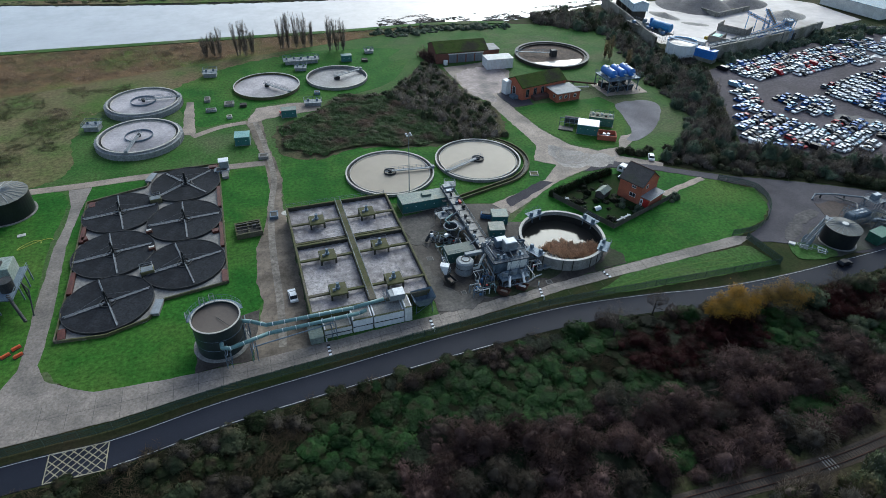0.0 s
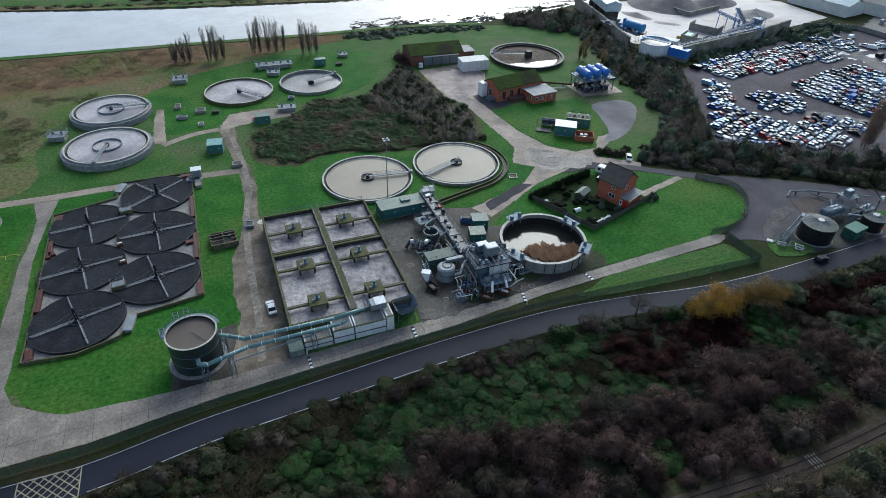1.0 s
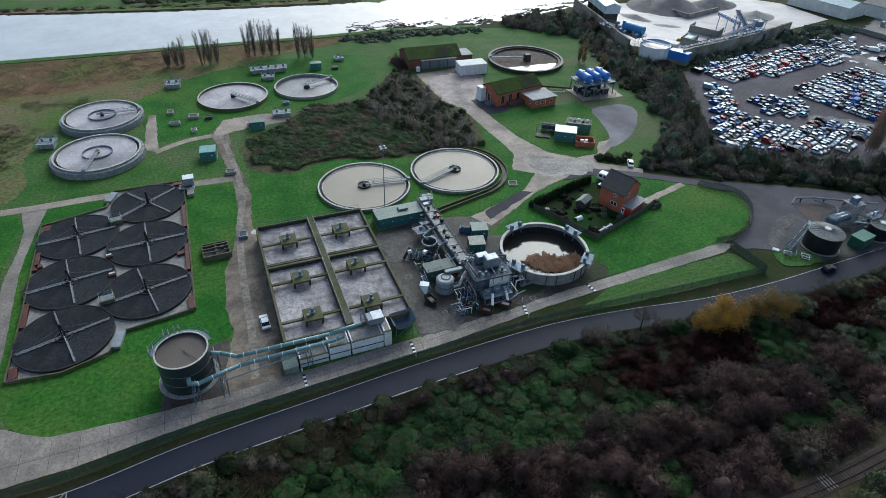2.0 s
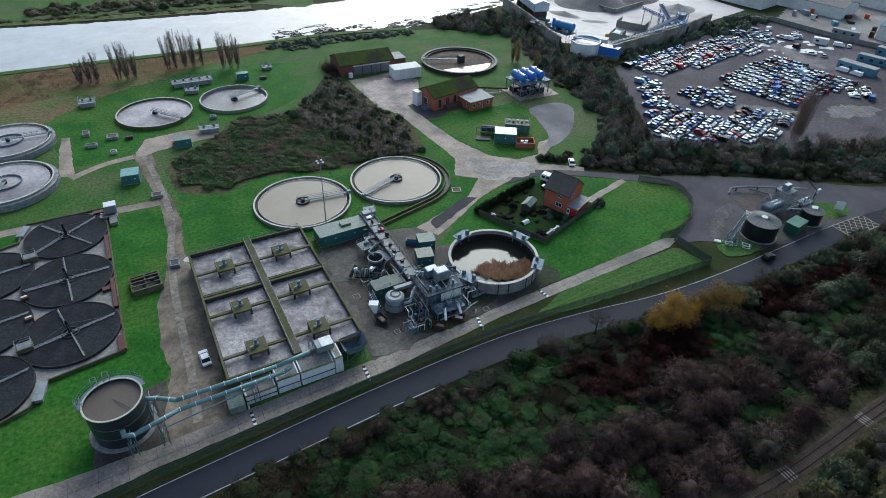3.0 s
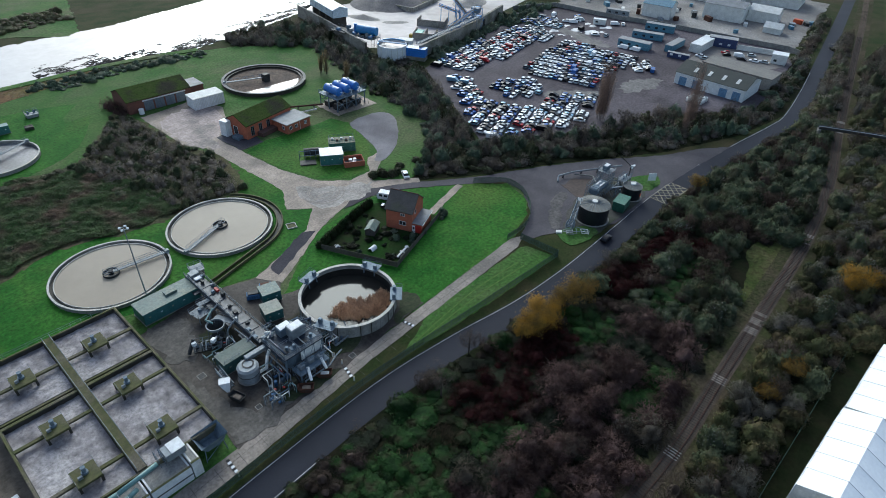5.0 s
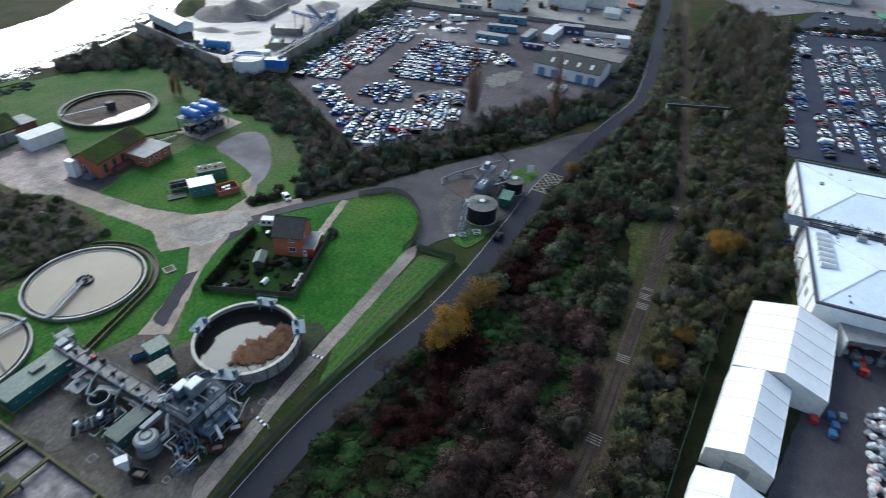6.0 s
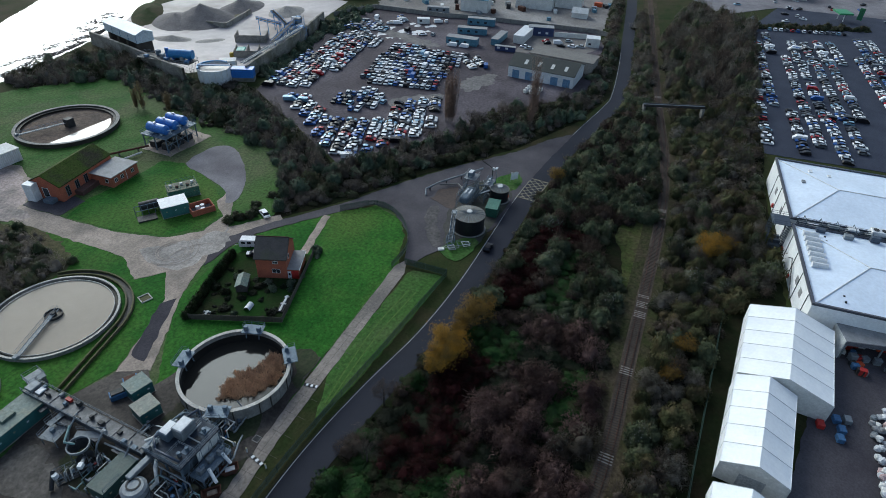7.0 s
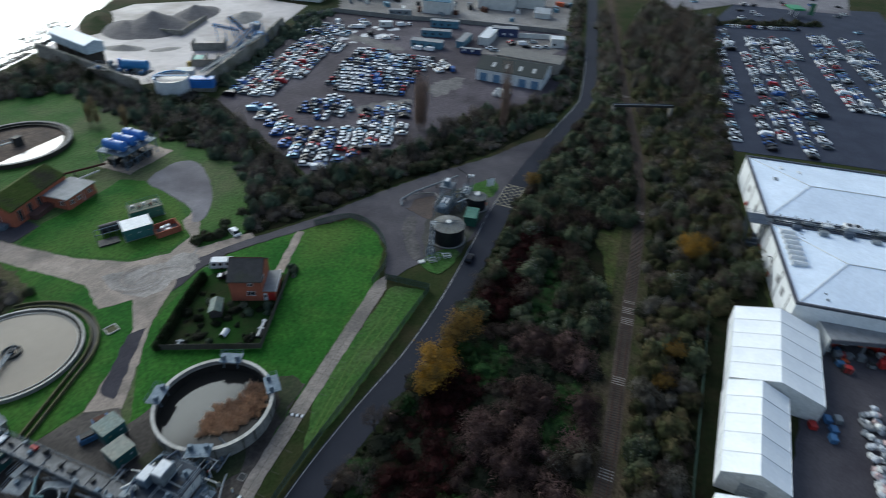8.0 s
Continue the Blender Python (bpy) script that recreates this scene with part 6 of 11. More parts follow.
t = thing("blue_skip", (61.0, 125.6, 0), -30, "faded blue open skip beside the teal kiosk", "skip")
part("body", cbox(B(), 0, 0, 0, 2.8, 1.7, 1.2, 0.12), BLUE_CRATE, t)
part("scrap", cbox(B(), 0, 0, 1.2, 2.2, 1.2, 0.25, 0.1), RUST, t)
t = thing("pump_set", (62.8, 99.8, 0), 5, "row of grey pumps and pipework beside the tank", "pumps")
for k in range(3):
    part("pump", tube(B(), (-1.9 + 1.6 * k, -0.4, 0.6), (-1.1 + 1.6 * k, 0.5, 0.6), 0.32, 8), BLUE_STEEL, t)
    part("plinth", cbox(B(), -1.5 + 1.6 * k, 0, 0, 1.2, 1.4, 0.3), WALLC, t)
part("manifold", pipe(B(), [(-2.6, -0.8, 0.8), (2.6, -0.8, 0.8), (2.6, 0.6, 0.8), (3.2, 2.4, 1.8)], 0.16, 8), STEEL, t)
t = thing("dosing_skid", (46.6, 98.6, 0), 0, "blue and grey pump skid with pipes and handwheels", "pumps")
for k in range(4):
    part("pump", cyl(B(), -2.2 + 1.3 * k, 0.3 * (k % 2), 0.3, 1.5, 0.35, seg=10), BLUE_CRATE if k % 2 else BLUE_STEEL, t)
part("skid", cbox(B(), 0, 0, 0, 6.0, 2.2, 0.3), DARK_STEEL, t)
for k in range(3):
    part("pipe_loop", pipe(B(), [(-2.4 + 1.7 * k, -1.0, 0.4), (-2.4 + 1.7 * k, -1.0, 1.6), (-1.2 + 1.7 * k, 1.0, 1.8), (-1.2 + 1.7 * k, 2.6, 1.8)], 0.12, 6), STEEL, t)
part("bin", cbox(B(), 1.4, -1.4, 0, 2.2, 1.3, 1.1, 0.05), MOSSY, t)
def pipe_run(x0, x1, y0, y1, count, label, seed, high=2.4):
    """A skid of many small pipes that turn at right angles, with valves and pump bodies."""
    r = random.Random(seed)
    t = thing("pipework", ((x0 + x1) / 2, (y0 + y1) / 2, 0), 0, label, "pipework", "yard pipework")
    w, d = (x1 - x0) / 2, (y1 - y0) / 2
    part("skid", cbox(B(), 0, 0, 0, 2 * w, 2 * d, 0.12), DARK_STEEL, t)
    for k in range(count):
        x, y, z = r.uniform(-w, w), r.uniform(-d, d), r.uniform(0.5, high)
        xe, ye = max(-w, min(w, x + r.choice((-1, 1)) * r.uniform(0.8, 3.0))), max(-d, min(d, y + r.choice((-1, 1)) * r.uniform(0.6, 2.0)))
        part("pipe", pipe(B(), [(x, y, 0.1), (x, y, z), (xe, y, z), (xe, ye, z), (xe, ye, 0.1)], r.uniform(0.05, 0.13), 6), r.choice((STEEL, STEEL, BLUE_STEEL, OFFWHITE, DARK_STEEL, TEAL_PIPE)), t)
    for k in range(count // 3):
        x, y = r.uniform(-w, w) * 0.9, r.uniform(-d, d) * 0.9
        part("pump", tube(B(), (x - 0.4, y, 0.5), (x + 0.4, y, 0.5), 0.26, 8), r.choice((BLUE_CRATE, BLUE_STEEL, DARK_STEEL)), t)
        part("valve_wheel", cyl(B(), x + 0.5, y + 0.3, 1.2, 1.26, 0.28, seg=10), r.choice((RED, STEEL, BLUE_CRATE)), t)


pipe_run(41.4, 47.6, 94.6, 97.4, 16, "tangle of pumps, valves and small pipes before the screening plant", 1)
pipe_run(44.6, 48.2, 99.6, 103.4, 10, "bent pipes and valves beside the odour tank", 2, 3.2)
pipe_run(58.4, 61.6, 99.2, 104.6, 9, "valves and pipes beside the raised deck", 3)
pipe_run(39.6, 46.4, 112.6, 116.0, 15, "hoses, valves and pipes beside the sludge pumps", 4)
pipe_run(51.8, 55.4, 108.8, 114.6, 8, "low pipes and valves beside the raised channel", 5, 1.6)
t = thing("distribution_chamber", (52.4, 141.4, 0), -8, "raised steel distribution chamber with railings beside the tanks", "chamber")
part("box", cbox(B(), 0, 0, 0, 2.8, 2.6, 1.9, 0.06), WALLC, t)
part("grating", cbox(B(), 0, 0, 1.9, 3.2, 3.0, 0.1), STEEL, t)
railing(t, [(-1.5, -1.4), (1.5, -1.4), (1.5, 1.4), (-1.5, 1.4)], 2.0, STEEL, closed=True)
t = thing("yard_hatch", (80.6, 142.8, 0), -20, "pale square hatch frame lying on the lawn", "hatch")
for a in ((-1.3, 1.3, -1.3, -1.1), (-1.3, 1.3, 1.1, 1.3), (-1.3, -1.1, -1.1, 1.1), (1.1, 1.3, -1.1, 1.1)):
    part("kerb", box(B(), *a, 0, 0.3), PALE_RIM, t)
part("cover", box(B(), -1.1, 1.1, -1.1, 1.1, 0, 0.12), MOSSY, t)
for x, y, s in ((9.5, 140.2, 0.9), (28.5, 141.0, 0.9), (5.0, 142.4, 1.2)):
    t = thing("manhole", (x, y, 0), 0, "round pale concrete manhole cover in the grass", "manhole", "manholes")
    part("frame", ring(B(), 0, 0, 0, 0.12, s * 0.85, s, 20), PALE_RIM, t)
    part("cover", cyl(B(), 0, 0, 0, 0.1, s * 0.84, seg=20), PALE_RIM, t)

# ---- brick house ----
t = thing("brick_house", (98.9, 124.7, 0), -66, "two-storey red brick house with a brown pitched roof and lean-to", "house")
walls(t, 0, 8.4, 0, 9.6, 6.8, BRICK)
part("floor", box(B(), 0.3, 8.1, 0.3, 9.3, 0, 0.2), WALLC, t)
gable_roof(t, 0, 8.4, 0, 9.6, 6.8, 10.4, SLATE, BRICK, 0.4)
part("ridge_tiles", tube(B(), (-0.4, 4.8, 10.58), (8.8, 4.8, 10.58), 0.14, 6), RUST, t)
part("bargeboard", tube(B(), (8.85, -0.3, 6.6), (8.85, 4.8, 10.4), 0.07, 4), TIMBER, t)
part("bargeboard", tube(B(), (8.85, 9.9, 6.6), (8.85, 4.8, 10.4), 0.07, 4), TIMBER, t)
part("gutter", tube(B(), (-0.3, -0.5, 6.45), (8.7, -0.5, 6.45), 0.08, 5), DARK_STEEL, t)
window(t, 5.4, 0, 1.9, 2.3, 1.4, "y-")
window(t, 5.4, 0, 5.0, 1.5, 0.9, "y-")
window(t, 8.4, 3.0, 5.0, 1.2, 1.3, "x+")
part("lean_to", box(B(), 8.4, 11.6, 0.2, 8.6, 0, 3.2), BRICK, t, "red brick lean-to")
part("lean_to_roof", box(B(), 8.42, 11.9, -0.1, 8.9, 3.2, 3.38, 0.03), GREY_ROOF, t)
part("lean_to_fascia", box(B(), 11.9, 12.0, -0.1, 8.9, 3.05, 3.35), WHITE, t)
part("garage_door", box(B(), 9.6, 11.5, 0.1, 0.2, 0.1, 2.7), RED, t, "bright red door panel")
dr = part("front_door", box(B(), 8.5, 9.45, 0.08, 0.2, 0.1, 2.5), WHITE, t, "white door")
part("door_pane", box(B(), 8.7, 9.25, 0.05, 0.08, 1.2, 2.1), GLASS, dr)
part("porch_rail", tube(B(), (8.7, 9.0, 2.6), (11.6, 10.4, 2.6), 0.07, 5), WHITE, t)
t.scale = (0.88, 0.88, 0.92)
# garden fence, panel by panel
t = thing("garden_fence", (0, 0, 0), 0, "weathered grey timber panel fence round the house garden", "fence")
GARDEN = [(79.9, 128.7), (88.6, 109.6), (113.2, 118.2)]
for a, b_ in zip(GARDEN, GARDEN[1:]):
    d = math.dist(a, b_)
    n = round(d / 1.9)
    an = math.degrees(math.atan2(b_[1] - a[1], b_[0] - a[0]))
    for k in range(n + 1):
        x, y = a[0] + (b_[0] - a[0]) * k / n, a[1] + (b_[1] - a[1]) * k / n
        p = part("post", cbox(B(), 0, 0, 0, 0.12, 0.12, 1.8), TIMBER, t)
        p.matrix_basis = pose(x, y, 0, 0, 0, an)
        if k < n:
            p = part("panel", box(B(), 0.06, d / n - 0.06, -0.03, 0.03, 0.1, 1.7), TIMBER, t)
            p.matrix_basis = pose(x, y, 0, 0, 0, an)
sheet("garden", [(80.4, 128.8), (88.9, 110.2), (112.6, 118.5), (108, 133), (104, 136), (90, 133)], 0.035, mat("dark_garden_soil", (0.014, 0.036, 0.01), (0.026, 0.032, 0.014), 0.3, 2.0, 0.95, c=(0.012, 0.045, 0.008), spec=0.05), label="dark overgrown garden grass and soil", round_=False)
t = thing("garden_shed", (94.6, 125.6, 0), 30, "timber garden shed with a pale teal felt roof", "shed")
walls(t, -2.2, 2.2, -1.3, 1.3, 1.9, mat("dark_timber", (0.045, 0.04, 0.038), (0.065, 0.055, 0.05), 1.0, 4.0, 0.85), 0.1)
gable_roof(t, -2.2, 2.2, -1.3, 1.3, 1.9, 2.6, TEAL_ROOF, TIMBER, 0.2, th=0.08)
t = thing("white_polytunnel", (89.2, 119.5, 0), 10, "small white plastic grow tunnel in the garden", "grow tunnel")
bm = B()
for k in range(8):
    a0, a1 = math.pi * k / 8, math.pi * (k + 1) / 8
    bm.faces.new([bm.verts.new((x, 0.8 * math.cos(a), 0.95 * math.sin(a))) for x, a in ((-1.1, a0), (1.1, a0), (1.1, a1), (-1.1, a1))])
part("cover", bm, WHITE, t)
part("hoop", ring(B(), 0, 0, 0, 0.05, 0.75, 0.8, 12), STEEL, t)
for x, y, sx, sy, lab, mt in ((82.6, 126.2, 2.4, 1.6, "pale grey plastic water butt stand", STEEL), (92.6, 112.6, 3.2, 1.4, "white cold frame beside the fence", OFFWHITE), (95.2, 113.4, 2.2, 1.1, "white garden bench by the fence", WHITE)):
    t = thing("cold_frame", (x, y, 0), 18, lab, "garden frame")
    part("base", cbox(B(), 0, 0, 0, sx, sy, 0.45, 0.04), DARK_STEEL, t)
    part("top", cbox(B(), 0, 0, 0.45, sx, 0.5, 0.3, 0.04), mt, t)
    part("top", cbox(B(), sx * 0.3, 0, 0.452, 0.4, sy, 0.28, 0.04), mt, t)
t = thing("caravan", (108.6, 134.8, 0), 118, "white touring caravan parked beside the house", "caravan")
bm = B()
prof = [(-3.0, 0.5), (-3.1, 1.4), (-2.5, 2.5), (2.4, 2.6), (2.9, 1.7), (2.9, 0.5)]
lo = [bm.verts.new((x, -1.1, z)) for x, z in prof]
hi = [bm.verts.new((x, 1.1, z)) for x, z in prof]
bm.faces.new(lo)
bm.faces.new(hi[::-1])
for i in range(6):
    bm.faces.new((lo[i], hi[i], hi[(i + 1) % 6], lo[(i + 1) % 6]))
part("body", bm, WHITE, t)
for x in (-1.6, 0.2, 1.7):
    for s in (-1, 1):
        part("window", box(B(), x - 0.5, x + 0.5, *sorted((s * 1.1, s * 1.13)), 1.4, 2.1), GLASS, t)
for s in (-1, 1):
    part("wheel", tube(B(), (0, s * 0.95, 0.33), (0, s * 1.12, 0.33), 0.33, 12), RUBBER, t)
part("drawbar", tube(B(), (2.9, 0, 0.5), (4.2, 0, 0.45), 0.06, 5), STEEL, t)

# ---- brick workshops with mossy roofs ----
t = thing("pump_house", (80.8, 240.6, 0), -2, "long red brick pump house with a moss-covered roof", "building")
walls(t, 0, 23.5, 0, 13.5, 4.6, mat("old_brown_brick", (0.16, 0.065, 0.045), (0.12, 0.05, 0.04), 0.5, 4.0, 0.9))
gable_roof(t, 0, 23.5, 0, 13.5, 4.6, 7.4, MOSS_ROOF, MATS["old_brown_brick"], 0.3, th=0.25)
for x in (7.5, 11.5, 15.5, 19.5):
    part("roller_door", box(B(), x - 1.7, x + 1.7, -0.08, 0, 0.05, 3.6), mat("blue_grey_door", (0.10, 0.12, 0.14), (0.13, 0.15, 0.17), 0.5, 3.0, 0.5), t)
part("lintel_band", box(B(), 5.4, 21.6, -0.12, 0, 3.7, 4.1), OFFWHITE, t)
part("side_annex", box(B(), 23.5, 30.5, 4, 12, 0, 3.0), MATS["old_brown_brick"], t)
part("annex_roof", box(B(), 23.4, 30.8, 3.8, 12.2, 3.0, 3.2), GREY_ROOF, t)
t = thing("water_bowser", (84.4, 238.6, 0), 0, "white plastic water tank on a stand by the pump house", "water tank")
part("tank", cyl(B(), 0, 0, 0.2, 2.0, 0.9, seg=16), WHITE, t)
part("stand", cbox(B(), 0, 0, 0, 1.8, 1.8, 0.2), DARK_STEEL, t)
t = thing("white_store", (105.6, 231.4, 0), -3, "white corrugated steel store container", "container")
part("body", cbox(B(), 0, 0, 0.1, 11.8, 6.4, 4.2, 0.06), WHITE, t)
for k in range(20):
    part("rib", box(B(), -5.8 + k * 0.6, -5.65 + k * 0.6, -3.26, -3.2, 0.2, 4.2), OFFWHITE, t)
part("roof_edge", cbox(B(), 0, 0, 4.3, 12.0, 6.6, 0.1), OFFWHITE, t)
t = thing("brick_workshop", (100.4, 195.2, 0), 11, "red brick workshop with a thick moss roof and tall windows", "building")
walls(t, 0, 21.0, 0, 10.5, 4.8, BRICK)
gable_roof(t, 0, 21.0, 0, 10.5, 4.8, 7.6, MOSS_ROOF, BRICK, 0.2, th=0.3)
for x in (2.6, 6.2, 9.8):
    window(t, x, 0, 0.8, 1.5, 3.2, "y-", mat("grey_teal_frame", (0.12, 0.15, 0.15), (0.16, 0.19, 0.19), 0.5, 2.0, 0.5))
window(t, 0, 5.2, 0.8, 2.0, 3.0, "x-")
part("plinth_store", box(B(), 4.5, 14.0, -2.6, 0, 0, 1.4), mat("dark_brick", (0.11, 0.05, 0.04), (0.08, 0.045, 0.04), 0.5, 4.0, 0.9), t)
part("white_cabin", box(B(), -2.4, -0.1, 7.2, 10.2, 0, 5.4), WHITE, t, "white steel cabin against the gable")
part("porch", box(B(), -2.2, -0.05, 2.0, 5.0, 0, 1.2), BLUE_STEEL, t)
t = thing("brick_annex", (112.6, 189.6, 0), 6, "small flat-roofed red brick office with white windows", "building")
walls(t, 0, 10.4, 0, 8.0, 3.4, BRICK)
part("roof", box(B(), -0.4, 10.8, -0.4, 8.4, 3.4, 3.65, 0.03), GREY_ROOF, t)
for x in (1.6, 4.0, 8.2):
    window(t, x, 0, 1.3, 1.2, 1.3, "y-")
window(t, 0, 2.0, 1.3, 1.2, 1.3, "x-")
part("pipe_run", tube(B(), (5.6, -0.12, 0.2), (5.6, -0.12, 3.2), 0.07, 5), WHITE, t)
t = thing("pipe_rack", (124.0, 204.0, 0), 0, "rust-red pipe run on low supports behind the workshop", "pipeline")
part("pipe", tube(B(), (-8, 8, 1.0), (12, -4, 1.2), 0.35, 8), RUST, t)
part("pipe", tube(B(), (-4, -2, 0.6), (8, -5, 0.8), 0.3, 8), OFFWHITE, t)
for k in range(4):
    part("support", cbox(B(), -6 + k * 5, 6.8 - k * 3, 0, 0.4, 0.4, 0.8), WALLC, t)
# blue tank tower
t = thing("blue_tank_tower", (143.2, 197.2, 0), 2, "steel gantry carrying three blue horizontal tanks", "tank tower")
part("deck", cbox(B(), 0, 0, 5.0, 14.6, 10.6, 0.25), BLUE_STEEL, t)
for x in (-6.8, -2.3, 2.3, 6.8):
    for y in (-4.8, 0, 4.8):
        part("column", cbox(B(), x, y, 0, 0.3, 0.3, 5.0), BLUE_STEEL, t)
for y in (-4.8, 4.8):
    for x in (-6.8, -2.3, 2.3):
        part("brace", tube(B(), (x, y, 0.2), (x + 4.5, y, 4.9), 0.09, 4), BLUE_STEEL, t)
        part("brace", tube(B(), (x, y, 4.9), (x + 4.5, y, 0.2), 0.09, 4), BLUE_STEEL, t)
    part("tie_beam", tube(B(), (-6.8, y, 2.6), (6.8, y, 2.6), 0.11, 4), BLUE_STEEL, t)
railing(t, [(-7.2, -5.2), (7.2, -5.2), (7.2, 5.2), (-7.2, 5.2)], 5.25, BLUE_STEEL, closed=True)
for k, x in enumerate((-4.4, -0.2, 4.0)):
    tk = part("pressure_tank", tube(B(), (x, -3.4, 7.0), (x, 3.6, 7.0), 1.6, 24), BLUE, t, "glossy blue horizontal tank")
    for y, e in ((-3.4, -1), (3.6, 1)):
        part("end_cap", tube(B(), (x, y, 7.0), (x, y + 0.5 * e, 7.0), 1.58, 24, 0.85), BLUE, tk)
    for y in (-1.9, 2.1):
        part("saddle", cbox(B(), x, y, 5.25, 2.4, 0.7, 0.7), WHITE, tk)
    part("manway", cyl(B(), x, 1.0, 8.5, 9.0, 0.45, seg=12), WHITE, tk)
    part("valve_pipe", pipe(B(), [(x + 1.2, -4.0, 5.4), (x + 1.2, -4.0, 6.6), (x, -4.1, 7.0)], 0.14, 6), WHITE, tk)
for x in (-4.4, -0.2, 4.0):
    for y in (-2.6, 2.4):
        part("pump_block", cbox(B(), x, y, 0, 2.8, 3.2, 2.1, 0.1), DARK_STEEL, t)
for k in range(5):
    part("guard_post", cyl(B(), -7.4 + 3.6 * k, -6.6, 0, 1.1, 0.12, seg=8), YELLOW_LINE, t)
sheet("slab", [(135, 190), (153, 189), (154, 203), (135, 203)], 0.05, CONCRETE, label="concrete base under the blue tanks", round_=False)
# teal compound
t = kiosk("dosing_kiosk", 111.6, 164.4, 7.2, 5.4, 3.4, -33, TEAL, WHITE, "teal dosing building with a white roof")
t = kiosk("dosing_kiosk", 119.6, 169.0, 8.5, 4.6, 3.0, -33, mat("green_teal", (0.04, 0.13, 0.10), (0.06, 0.16, 0.12), 0.5, 2.0, 0.5), mat("rust_green_roof", (0.16, 0.15, 0.10), (0.10, 0.13, 0.09), 0.6, 2.0, 0.7), "green plant building with a rusty cluttered roof")
railing(t, [(-4, -2.2), (4, -2.2), (4, 2.2), (-4, 2.2)], 3.1, mat("green_rail", (0.04, 0.14, 0.11), (0.05, 0.15, 0.12), 1.0, 3.0, 0.5), closed=True)
for k in range(5):
    part("roof_unit", cbox(B(), -3 + 1.5 * k, 0.6 * (-1) ** k, 3.14, 0.8, 0.7, 0.6, 0.05), RUST if k % 2 else OFFWHITE, t)
t = thing("brick_bund", (115.6, 158.4, 0), -28, "open red brick bund with white drums inside", "bund")
for a in ((-3.2, 3.2, -2.4, -2.15), (-3.2, 3.2, 2.15, 2.4), (-3.2, -2.95, -2.15, 2.15), (2.95, 3.2, -2.15, 2.15)):
    part("wall", box(B(), *a, 0, 1.8), BRICK, t)
part("floor", box(B(), -2.95, 2.95, -2.15, 2.15, 0, 0.15), WALLC, t)
for x, y, h in ((-0.8, 0.6, 1.2), (0.6, 0.8, 1.2), (0.2, -0.6, 0.9)):
    part("drum", cyl(B(), x, y, 0.15, 0.15 + h, 0.6, seg=12), WHITE, t)
t = thing("pipe_compound", (108.6, 171.6, 0), -33, "grey pipework frame with a dark horizontal vessel", "pipework")
part("vessel", tube(B(), (-2.0, 0, 1.6), (3.4, 0, 1.6), 1.3, 16), DARK_STEEL, t)
for k in range(5):
    part("frame", tube(B(), (-3.5 + 1.7 * k, -2.4, 0), (-3.5 + 1.7 * k, -2.4, 3.2), 0.08, 4), BLUE_STEEL, t)
part("header", tube(B(), (-3.5, -2.4, 3.2), (3.4, -2.4, 3.2), 0.1, 5), BLUE_STEEL, t)
part("header", tube(B(), (-3.5, -2.4, 1.6), (3.4, -2.4, 1.6), 0.1, 5), BLUE_STEEL, t)
part("pit", cbox(B(), -1.0, -4.6, 0, 5.0, 3.0, 0.4), DARK_STEEL, t)
# screens and frames round the north tanks
for x, y, sx, sy, h, tu, lab in ((25.4, 257.0, 15.0, 4.5, 3.0, -2, "long raised blue-grey steel screen walkway"), (23.4, 212.4, 6.4, 3.4, 2.4, -6, "grey steel screen platform by the mound"), (-50.3, 211.6, 5.2, 4.6, 3.2, -12, "blue-grey steel flow chamber beside the tanks"), (-11.7, 251.4, 5.4, 5.0, 3.0, -6, "grey steel chamber with railings on the lawn"), (24.0, 248.6, 5.0, 3.4, 2.4, -10, "grey steel chamber between two tanks"), (56.0, 262.0, 4.0, 3.0, 2.0, 0, "dark steel chamber by the track")):
    t = thing("steel_chamber", (x, y, 0), tu, lab, "chamber")
    part("box", cbox(B(), 0, 0, 0, sx * 0.9, sy * 0.8, h * 0.55, 0.05), BLUE_CONC, t)
    part("deck", cbox(B(), 0, 0, h * 0.55, sx, sy, 0.12), STEEL, t)
    railing(t, [(-sx / 2, -sy / 2), (sx / 2, -sy / 2), (sx / 2, sy / 2), (-sx / 2, sy / 2)], h * 0.55 + 0.12, BLUE_STEEL, closed=True)
    for k in range(max(2, int(sx / 2.6))):
        part("penstock", cbox(B(), -sx / 2 + (k + 0.5) * sx / max(2, int(sx / 2.6)), 0.2, h * 0.55 + 0.12, 0.7, 0.4, 0.9, 0.04), BLUE_STEEL, t)
